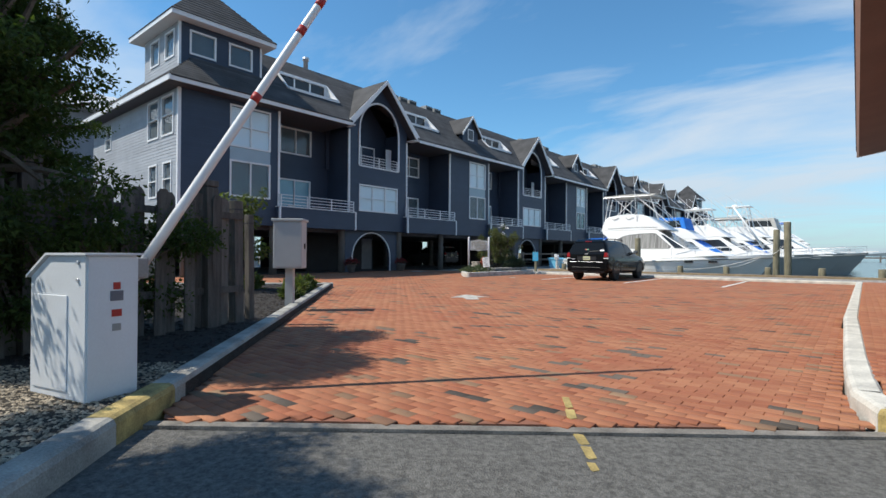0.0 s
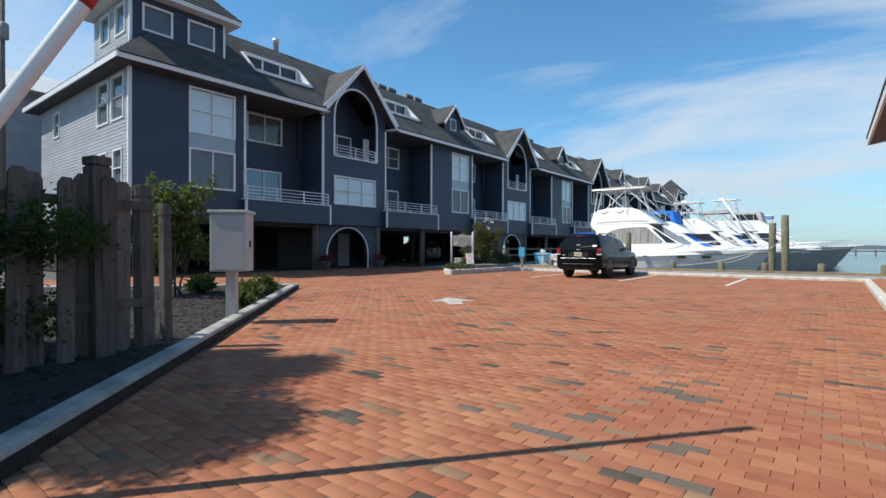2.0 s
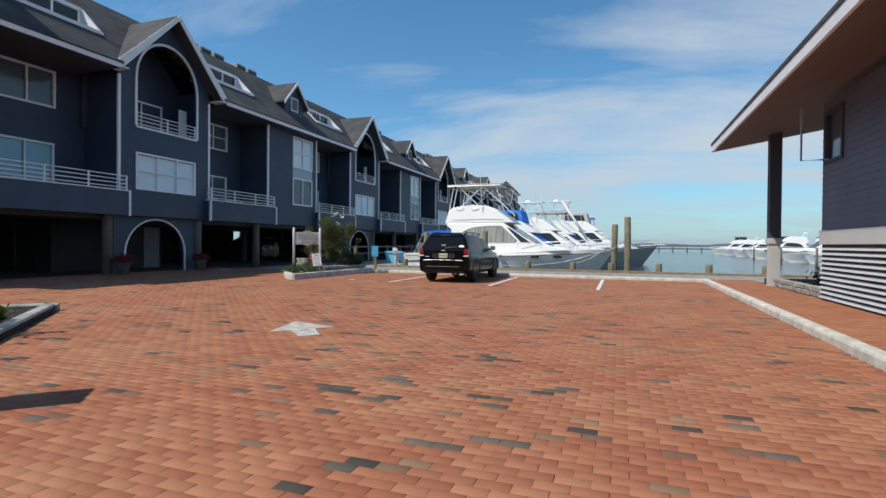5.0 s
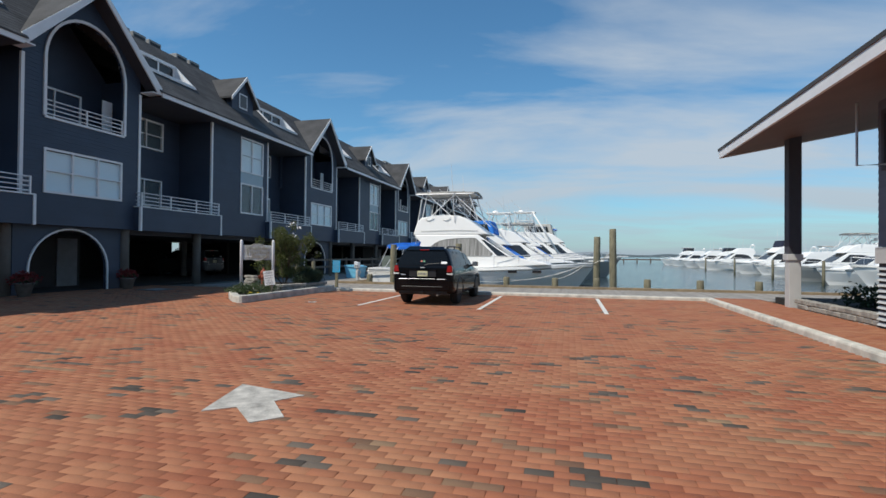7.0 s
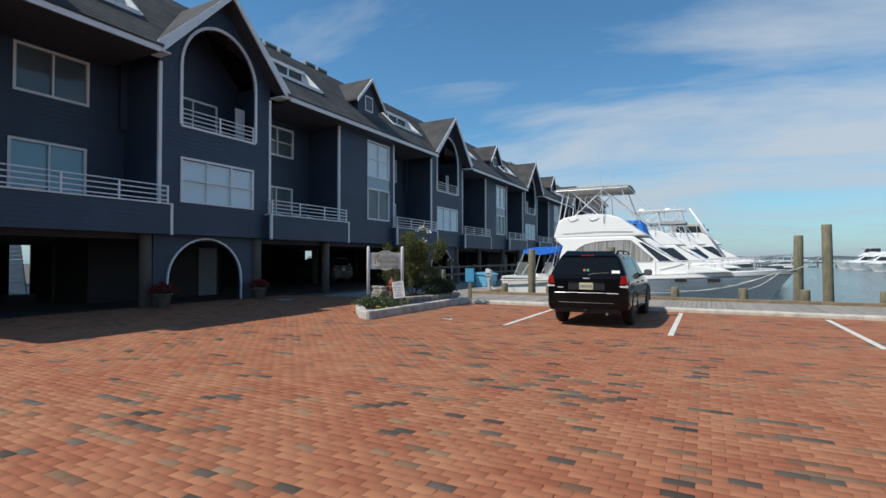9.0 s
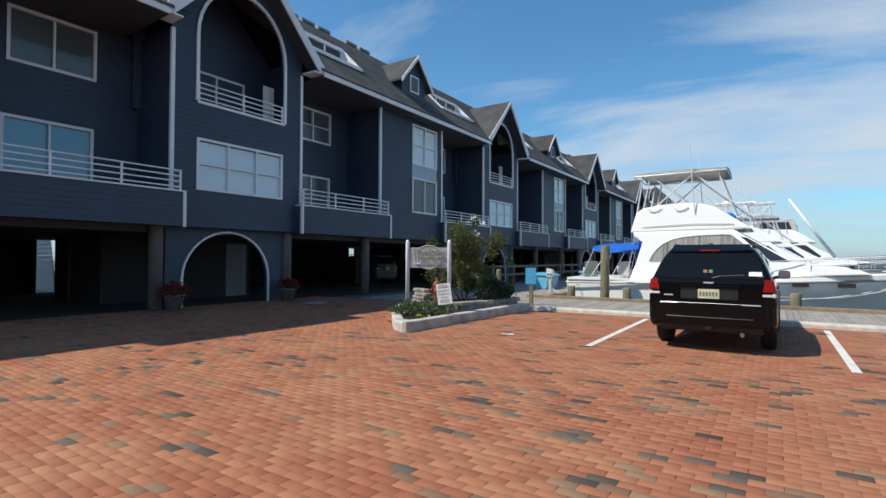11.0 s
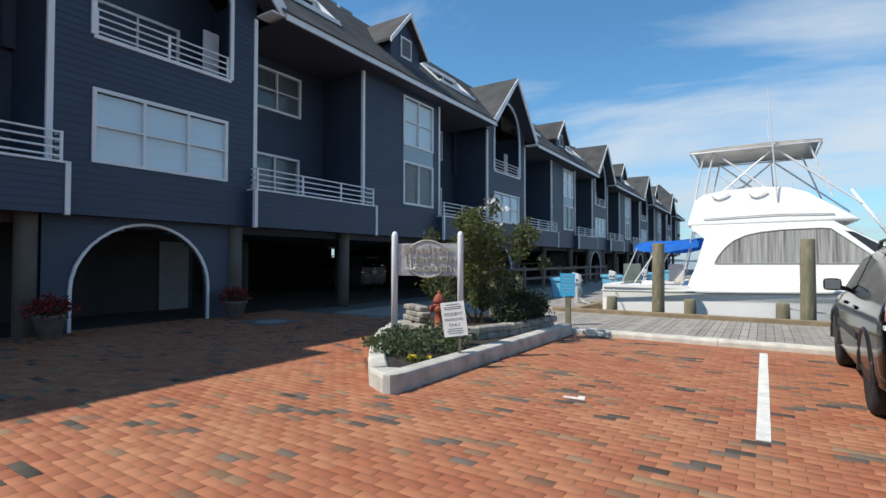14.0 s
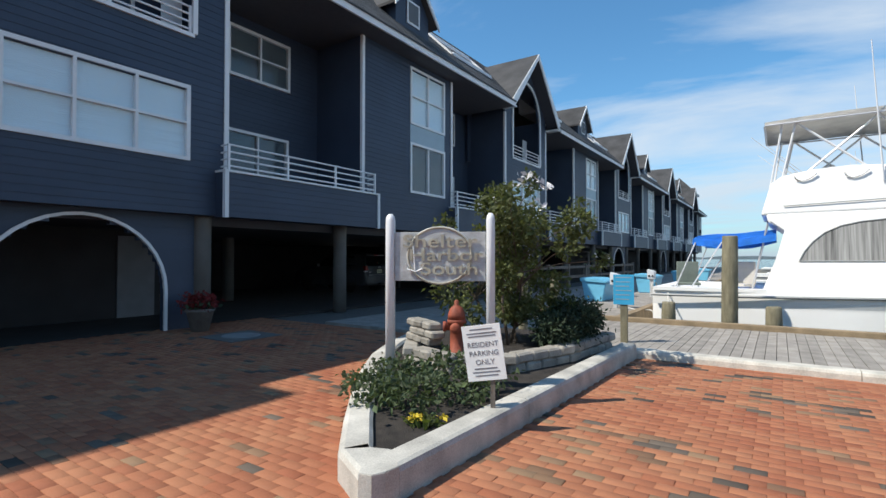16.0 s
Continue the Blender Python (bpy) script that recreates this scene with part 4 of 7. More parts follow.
for s, e, za, zb in lap_rows(EAVE_Z, RIDGE_Z, lambda z: (e0 + (z - EAVE_Z) / SLOPE, e1 - (z - EAVE_Z) / SLOPE), rh):
    xa, xb = EAVE_X + 0.07 - (za - EAVE_Z) / SLOPE, EAVE_X + 0.07 - (zb - EAVE_Z) / SLOPE
    prism(bm, [(xa, s, za + 0.014), (xb, s, zb + 0.003), (xb, s, zb - 0.06), (xa, s, za - 0.06)], (0, e - s, 0))
part("roof", bm, M_SHINGLE, row, "charcoal asphalt shingle roof slope")["kind"] = "stuff"
for u in range(UNITS):
    for y in (25.7, 26.7, 27.7, 29.6, 30.6):
        hv = shared_part("rooftop_unit", lambda: box(B(), -29.2, -28.4, -0.4, 0.4, RIDGE_Z, RIDGE_Z + 0.62, 0.03), M_HVAC, row, (0, y + u * P, 0), label="grey rooftop cooling unit")
        shared_part("grille", lambda: box(B(), -28.42, -28.39, -0.32, 0.32, RIDGE_Z + 0.1, RIDGE_Z + 0.5), M_BLACK_PLASTIC, hv, (0, 0, 0))
        shared_part("fan_guard", lambda: lathe(B(), [(0.3, 0), (0.3, 0.05), (0.1, 0.07)], 12, (-28.8, 0, RIDGE_Z + 0.62)), M_BLACK_PLASTIC, hv, (0, 0, 0))
part("vent_pipe", lathe(B(), [(0.14, 0), (0.14, 0.75), (0.2, 0.77), (0.2, 0.95), (0.05, 1.0)], 14), M_CHROME, row, "metal roof vent pipe", (-28.2, 17.9, RIDGE_Z - 0.1))


def dormer(y):
    d = part("dormer", box(B(), -27.2, -25.0, y - 0.95, y + 0.95, 9.3, 10.35), M_SIDING, row, "small navy roof dormer")
    w = facing_x(-25.0)
    b2 = B()
    prism(b2, [(-25.0, y - 0.95, 10.35), (-25.0, y + 0.95, 10.35), (-25.0, y, 11.45)], (-2.2, 0, 0))
    part("gable", b2, M_SIDING, d)
    b2 = B()
    for s in (-1, 1):
        prism(b2, [(-24.75, y, 11.6), (-24.75, y + s * 1.25, 10.15), (-27.3, y + s * 1.25, 10.15), (-27.3, y, 11.6)], (0, 0, -0.1))
    part("dormer_roof", b2, M_SHINGLE, d)
    b2 = B()
    for s in (-1, 1):
        prism(b2, [(-24.76, y, 11.6), (-24.76, y + s * 1.28, 10.14), (-24.76, y + s * 1.28, 9.95), (-24.76, y, 11.4)], (0.05, 0, 0))
    part("rake_board", b2, M_WHITE, d)
    b2 = B()
    prism(b2, [(-24.99, y - 0.36, 9.75), (-24.99, y + 0.36, 9.75), (-24.99, y + 0.36, 10.6), (-24.99, y - 0.36, 10.6)], (0.03, 0, 0))
    part("window_frame", b2, M_WHITE, d)
    b2 = B()
    prism(b2, [(-24.965, y - 0.28, 9.83), (-24.965, y + 0.28, 9.83), (-24.965, y + 0.28, 10.52), (-24.965, y - 0.28, 10.52)], (0.015, 0, 0))
    part("pane", b2, M_SCREEN, d)


for u in range(1, UNITS):
    dormer(T0 + u * P + 2.95)


def tower(y0, y1):
    x0, x1, zb, ze = -29.4, -25.4, 8.6, 11.45
    t = part("tower", box(B(), x0 + 0.1, x1 - 0.11, y0 + 0.11, y1 - 0.1, zb, ze), M_INTERIOR, row, "square roof tower with a pyramid roof")
    wy = (y1 - y0)
    f = facing_x(x1)
    hs = [rect_hole(y0 + 0.45, y0 + 1.6, 10.1, 11.15), rect_hole(y0 + 2.27, y0 + 3.42, 10.1, 11.15)]
    clad("tower_wall", f, zb, ze, lambda z: (y0, y1), hs, t)
    for q in ((y0 + 0.45, y0 + 1.6), (y0 + 2.27, y0 + 3.42)):
        window(t, f, q[0], q[1], 10.1, 11.15, 1, 1, M_SCREEN)
    g = facing_minus_y(y0)
    hs = [rect_hole(x1 - 1.5, x1 - 0.5, 10.0, 11.2), rect_hole(x1 - 3.2, x1 - 2.2, 10.0, 11.2)]
    clad("tower_wall", g, zb, ze, lambda z: (x0, x1 - 0.02), hs, t, M_SIDING_GREY)
    for q in ((x1 - 1.5, x1 - 0.5), (x1 - 3.2, x1 - 2.2)):
        window(t, g, q[0], q[1], 10.0, 11.2, 1, 1, M_SCREEN)
    b2 = B()
    for y in (y0, y1):
        box(b2, x1 - 0.08, x1 + 0.04, y - 0.05, y + 0.05, zb + 0.9, ze)
    part("corner_trim", b2, M_WHITE, t)
    b2 = B()
    o = 0.55
    box(b2, x0 - o, x1 + o, y0 - o, y1 + o, ze, ze + 0.2)
    part("fascia", b2, M_WHITE, t)
    b2 = B()
    cx, cy = (x0 + x1) / 2, (y0 + y1) / 2
    n = 14
    for i in range(n):
        r0, r1 = (1 - i / n), (1 - (i + 1) / n)
        hz = 2.75
        za, zb2 = ze + 0.2 + hz * i / n, ze + 0.2 + hz * (i + 1) / n
        def sq(r, z):
            hx, hy = ((x1 - x0) / 2 + o + 0.03) * r, (wy / 2 + o + 0.03) * r
            return [(cx - hx, cy - hy, z), (cx + hx, cy - hy, z), (cx + hx, cy + hy, z), (cx - hx, cy + hy, z)]
        a, b3, a0 = sq(r0, za + 0.03), sq(r1, zb2 + 0.008), sq(r0, za)
        for s in range(4):
            k = (s + 1) % 4
            bm_f = [b2.verts.new(p) for p in (a[s], a[k], b3[k], b3[s])]
            b2.faces.new(bm_f if r1 > 0 else bm_f[:3])
            b2.faces.new([b2.verts.new(p) for p in (a0[s], a0[k], a[k], a[s])])
    bmesh.ops.remove_doubles(b2, verts=b2.verts, dist=0.012)
    part("tower_roof", b2, M_SHINGLE, t)


tower(9.4, 13.3)
tower(9.4 + dyE, 13.3 + dyE)


# ---- harbour office beside the walk ----
office = thing("harbour_office", (0, 0, 0), 0, "low grey clapboard harbour office with wide brown eaves", "building")
OX, OY0, OY1 = -0.7, 7.0, 17.7
mx = facing_minus_x(OX)
clad("wall", mx, 1.75, 4.7, lambda z: (OY0, OY1), [rect_hole(16.55, 17.5, 3.3, 4.45)], office, mat("slate_blue_siding", (0.13, 0.14, 0.18), 0.6, var=0.1, scale=1.2, bump=0.08, island=0.06))
part("band", box(B(), OX - 0.06, OX + 0.1, OY0, OY1 + 0.02, 1.42, 1.74), M_BOX_GREY, office, "grey painted band")
louvre = part("louvre_panel", box(B(), OX, OX + 0.08, OY0, OY1, 0.0, 1.42), M_INTERIOR, office, "grey louvred lower wall")
LV = mesh_of("slat", prism(B(), [(OX - 0.05, OY0, 0.0), (OX - 0.035, OY0, 0.02), (OX + 0.04, OY0, 0.105), (OX + 0.025, OY0, 0.085)], (0, OY1 - OY0, 0)), M_BOX_GREY)
for i in range(12):
    part("slat", LV, None, louvre, at=(0, 0, 0.06 + i * 0.112))
part("far_wall", box(B(), OX + 0.1, 8, OY1 - 0.1, OY1, 0, 4.7), M_BOX_GREY, office)
part("near_wall", box(B(), OX, 8, OY0, OY0 + 0.1, 0, 4.7), M_BOX_GREY, office)
sw = window(office, mx, 16.55, 17.5, 3.3, 4.45, 1, 1, M_SCREEN)
sw.data.materials[0] = M_SOFFIT
sw["label"] = "dark framed shutter window"
bm = B()
tube(bm, [(OX - 0.02, 17.3, 3.36), (OX - 0.55, 17.35, 3.36), (OX - 0.55, 17.35, 4.6)], 0.025, 8)
part("awning_bracket", bm, M_WHITE_METAL, office, "white bracket of an open shutter")
bm = B()
prism(bm, [(-2.2, OY0 - 1.2, 4.62), (8, OY0 - 1.2, 6.4), (8, 22.9, 6.4), (-2.2, 22.9, 4.62)], (0, 0, 0.05))
part("soffit", bm, M_BROWN_SOFFIT, office, "brown boarded eaves")
bm = B()
prism(bm, [(-2.28, OY0 - 1.3, 4.82), (8, OY0 - 1.3, 6.62), (8, 23.0, 6.62), (-2.28, 23.0, 4.82)], (0, 0, 0.08))
part("roof", bm, M_SHINGLE, office, "dark shingle roof")
bm = B()
box(bm, -2.26, -2.2, OY0 - 1.25, 22.96, 4.6, 4.84)
prism(bm, [(-2.2, 22.9, 4.6), (8, 22.9, 6.38), (8, 22.9, 6.62), (-2.2, 22.9, 4.84)], (0, 0.06, 0))
part("fascia", bm, M_WHITE, office, "white fascia board")
post = part("post", box(B(), -0.82, -0.5, 21.65, 21.97, 1.5, 4.95, 0.02), M_SOFFIT, office, "dark painted eave post")
part("post_base", box(B(), -0.81, -0.51, 21.66, 21.96, 0.02, 1.5, 0.02), M_BOX_GREY, office, "grey painted post foot")
part("post_collar", box(B(), -0.85, -0.47, 21.62, 22.0, 1.44, 1.62, 0.02), M_BOX_GREY, office)

# low stone edging between post and office
stone_wall = thing("stone_edging", (0, 0, 0), 0, "low dry-laid grey stone edging beside the walk", "wall", kind="structure")


def stones(parent, path, courses, seed, size=(0.32, 0.2, 0.13), z0=0.0):
    rg = random.Random(seed)
    meshes = []
    for k in range(6):
        bms = B()
        box(bms, -size[0] / 2, size[0] / 2, -size[1] / 2, size[1] / 2, 0, size[2])
        for v in bms.verts:
            v.co += Vector((rg.uniform(-1, 1) * 0.014, rg.uniform(-1, 1) * 0.014, rg.uniform(-1, 1) * 0.007))
        bmesh.ops.bevel(bms, geom=list(bms.edges), offset=0.022, segments=1, affect="EDGES")
        meshes.append(mesh_of("stone", bms, M_STONE))
    pts = [Vector(p) for p in path]
    for c in range(courses):
        for a, b in zip(pts, pts[1:]):
            d = b - a
            n = max(1, round(d.length / size[0]))
            ang = math.degrees(math.atan2(d.y, d.x))
            for i in range(n):
                q = a + d * ((i + 0.5 + (0.4 if c % 2 else 0)) / n)
                o = part("stone", rg.choice(meshes), None, parent)
                sc = d.length / n / size[0]
                o.matrix_basis = pose(q.x, q.y, z0 + c * size[2], 0, 0, ang + rg.uniform(-2, 2) + (180 if rg.random() < 0.5 else 0)) @ Matrix.Diagonal((sc, 1, 1, 1))


stones(stone_wall, [(-0.62, 21.55), (-0.6, 17.75)], 3, 3)
bm = B()
prism(bm, [(-0.5, 17.75, 0.28), (-0.5, 23.5, 0.28), (7, 23.5, 0.28), (7, 17.75, 0.28)], (0, 0, -0.3))
solid("shrub_bed", bm, M_MULCH, "mulched bed behind the stone edging", "bed", kind="structure")
bush = thing("low_bush", (0.6, 20.6, 0.28), 0, "low dark green bush in the bed", "bush")
foliage("leaves", [((0, 0, 0.25), (0.55, 0.7, 0.3)), ((0.3, -0.8, 0.2), (0.5, 0.5, 0.25))], 900, 0.07, M_LEAF_DARK, bush, 61)
tube(bm := B(), [(0, 0, 0), (0.02, 0, 0.3)], 0.03, 6)
part("stem", bm, M_BARK, bush)

# ---- boardwalk, piles and quay ----
walkway = thing("boardwalk", (0, 0, 0), 0, "weathered grey timber boardwalk with a yellowish edge beam", "boardwalk", kind="structure")
DB = mesh_of("deck_board", box(B(), -0.069, 0.069, -1.84, 1.84, -0.04, 0, 0.004), M_DECK_OBJ)
xs = np.arange(-17.9, 4.0, 0.145)
for i, x in enumerate(xs):
    part("deck_board", DB, None, walkway, at=(float(x), 26.58, 0.055 + 0.003 * math.sin(i * 7.3)))
bm = B()
box(bm, -18, 4.2, 28.42, 28.62, -0.12, 0.16, 0.015)
part("edge_beam", bm, M_TIMBER, walkway, "yellowish treated timber edge beam")
bm = B()
for y in (24.9, 26.4, 28.0):
    box(bm, -18, 4.2, y - 0.06, y + 0.06, -0.3, 0.01)
part("joist", bm, M_WOOD_GREY, walkway)
part("fascia_board", box(B(), -18, 4.2, 28.44, 28.5, -0.6, -0.13), M_WOOD_GREY, walkway)

pile_mesh = {}


def pile(x, y, h, r, group=""):
    key = (round(h, 2), r)
    if key not in pile_mesh:
        pile_mesh[key] = mesh_of("mooring_post", lathe(B(), [(r * 1.05, WATER_Z - 0.4), (r, 0.2), (r * 0.98, h * 0.6), (r * 0.94, h - 0.03), (r * 0.84, h)], 14), M_PILE)
    return tagged(part("mooring_post", pile_mesh[key], None, at=pose(x, y, 0, 0.6 * math.sin(x * 3), 0.6 * math.cos(y), (x * 57) % 360)),
                  "greenish weathered timber mooring pile" if h > 1 else "short sawn-off timber bollard on the quay", "pile" if h > 1 else "bollard", group or ("mooring piles" if h > 1 else "quay bollards"))


for x in (-16.4, -14.4, -12.4, -9.6, -7.4, -3.5, -1.4, 0.8, -5.6):
    pile(x, 28.85, 0.52, 0.15)
for x, y, h in ((-15.2, 28.95, 2.0), (-11.9, 29.0, 2.05), (-4.85, 29.5, 2.75), (-5.5, 31.0, 2.45)):
    pile(x, y, h, 0.16)

# dock along the houses
dock = thing("dock", (0, 0, 0), 0, "grey timber dock along the foot of the houses", "dock", kind="structure")
bm = B()
for i in range(int((108 - 28.5) / 0.3)):
    y = 28.5 + i * 0.3
    box(bm, -23, -17.6, y + 0.005, y + 0.295, 0.0, 0.05)
part("deck", bm, M_DECK, dock)["kind"] = "stuff"
part("edge_beam", box(B(), -17.6, -17.4, 28.62, 108, -0.4, 0.12), M_TIMBER, dock)
part("deck_apron", box(B(), -23, -18.02, 24.6, 28.48, -0.1, 0.05), M_DECK, dock)
for k, y in enumerate(range(35, 100, 7)):
    part("finger_pier", box(B(), -17.38, -10.5, y - 0.5, y + 0.5, -0.25, 0.02), M_DECK, dock)
# timber fence of the dock: posts and two rails under the houses
fence_d = thing("dock_railing", (0, 0, 0), 0, "grey timber post-and-rail fence on the dock", "fence")
for i in range(10):
    part("post", box(B(), -19.1, -18.96, 28.8 + i * 2.4, 28.94 + i * 2.4, 0.05, 1.25, 0.01), M_WOOD_GREY, fence_d, at=(-3.2, 0, 0))
for z in (0.6, 1.05):
    part("rail", box(B(), -22.3, -22.2, 28.8, 50.6, z, z + 0.12), M_WOOD_GREY, fence_d)


def dock_box(x, y, rz=0):
    t = thing("dock_box", (x, y, 0.05), rz, "light blue fibreglass dock box with a sloped lid", "dock box", "dock boxes")
    b2 = B()
    prism(b2, [(-0.3, -0.68, 0.0), (0.3, -0.68, 0.0), (0.42, -0.68, 0.62), (-0.42, -0.68, 0.68)], (0, 1.36, 0))
    bmesh.ops.bevel(b2, geom=list(b2.edges), offset=0.03, segments=2, affect="EDGES")
    part("body", b2, M_DOCKBOX, t)
    b2 = B()
    prism(b2, [(-0.46, -0.73, 0.67), (0.46, -0.73, 0.62), (0.46, -0.73, 0.7), (0.1, -0.73, 0.78), (-0.46, -0.73, 0.8)], (0, 1.46, 0))
    bmesh.ops.bevel(b2, geom=list(b2.edges), offset=0.02, segments=2, affect="EDGES")
    part("lid", b2, M_DOCKBOX, t)
    return t


for x, y in ((-19.55, 34.2), (-19.0, 39.6), (-18.6, 46), (-18.5, 54)):
    dock_box(x, y)


def pedestal(x, y):
    t = thing("power_pedestal", (x, y, 0.05), 0, "white dock power pedestal with coiled hoses", "pedestal", "power pedestals")
    part("post", box(B(), -0.06, 0.06, -0.06, 0.06, 0, 0.7, 0.01), M_BOX_GREY, t)
    b2 = B()
    prism(b2, [(-0.14, -0.12, 0.68), (0.14, -0.12, 0.68), (0.14, -0.12, 0.98), (-0.14, -0.12, 1.06)], (0, 0.24, 0))
    bmesh.ops.bevel(b2, geom=list(b2.edges), offset=0.02, segments=2, affect="EDGES")
    part("head", b2, M_BOX_WHITE, t)
    for k in (-0.06, 0.06):
        part("socket", lathe(B(), [(0.035, 0), (0.04, 0.02), (0.02, 0.03)], 10), M_BLACK_PLASTIC, t, at=pose(k, -0.12, 0.8, 90, 0, 0))
    b2 = B()
    tube(b2, [(0.1 + 0.05 * math.sin(a), -0.05 + 0.2 * math.cos(a * 0.5), 0.3 + 0.26 * math.sin(a * 0.5)) for a in np.linspace(0, 25, 60)], 0.018, 6)
    tube(b2, [(0.1, 0.1, 0.2), (0.3, -0.2, 0.06), (0.7, -0.5, 0.03), (1.0, -0.3, 0.03), (1.2, -0.8, 0.03)], 0.02, 6)
    part("hose", b2, M_ROPE, t)


for x, y in ((-18.3, 31.6), (-18.3, 36.6), (-18.2, 43)):
    pedestal(x, y)


# ---- boats ----
def hull_mesh(L, beam, f_st, f_bow, draft=0.3, flare=1.0):
    """Lofted planing hull; stern at x 0, bow at x L, water at z 0."""
    b2 = B()
    n, rings = 44, []
    for i in range(n + 1):
        t = i / n
        x = L * t
        half = beam / 2 * (0.93 + 0.07 * math.sin(min(1, t * 2) * math.pi / 2)) * (1 - max(0, (t - 0.45) / 0.55) ** 2.2)
        half = max(half, 0.02)
        sheer = f_st + (f_bow - f_st) * t ** 1.8
        rake = 0.12 * L * max(0, (t - 0.6) / 0.4) ** 2
        wl = half * (1 - flare * 0.62 * max(0, (t - 0.36) / 0.64) ** 1.05)
        keel = -draft * (1 - max(0, (t - 0.7) / 0.3) ** 2)
        bulge = min(1, t / 0.5)
        lo, hi = Vector((wl * (0.99 - 0.03 * bulge), sheer * 0.2)), Vector((half * (0.995 - 0.03 * bulge), sheer * 0.76))
        sec = [(0, keel), (wl * 0.75, -0.02 + keel * 0.2), tuple(lo), tuple(lo.lerp(hi, 0.06)), tuple(lo.lerp(hi, 0.94)), tuple(hi), (half * 0.997, sheer * 0.84), (half * (1 + 0.015 * bulge), sheer * 0.93), (half, sheer)]
        rings.append([b2.verts.new((x - rake * (1 - max(0, z) / sheer), y, z)) for y, z in sec] + [b2.verts.new((x - rake * (1 - max(0, z) / sheer), -y, z)) for y, z in sec[1:]])
    m = 9
    for a, b in zip(rings, rings[1:]):
        for k in range(m - 1):
            f = b2.faces.new((a[k], b[k], b[k + 1], a[k + 1]))
            f.smooth = 1 < k < 5
            k2 = lambda q: 0 if q == 0 else m - 1 + q
            f = b2.faces.new((a[k2(k)], a[k2(k + 1)], b[k2(k + 1)], b[k2(k)]))
            f.smooth = 1 < k < 5
        b2.faces.new((a[m - 1], b[m - 1], b[2 * m - 2], a[2 * m - 2]))
    s = rings[0]
    b2.faces.new([s[0]] + s[1:m] + s[m:][::-1])
    return b2


def deckhouse(b2, outline, w_low, w_top, z_low, z_top):
    """A house: side outline (x, z) drawn in, narrower at the top."""
    def half(z):
        return w_low + (w_top - w_low) * (z - z_low) / (z_top - z_low)
    a = [b2.verts.new((x, half(z), z)) for x, z in outline]
    b = [b2.verts.new((x, -half(z), z)) for x, z in outline]
    n = len(a)
    for i in range(n):
        b2.faces.new((a[i], a[(i + 1) % n], b[(i + 1) % n], b[i]))
    b2.faces.new(a[::-1])
    b2.faces.new(b)
    bmesh.ops.bevel(b2, geom=list(b2.edges), offset=0.07, segments=3, affect="EDGES", profile=0.6)
    for f in b2.faces:
        f.smooth = f.calc_area() < 0.6
    return b2


def side_pane(pts, half_of, off, s):
    b2 = B()
    q = [(x, s * (half_of(z) + off), z) for x, z in pts]
    prism(b2, q, (0, -s * 0.03, 0))
    return b2


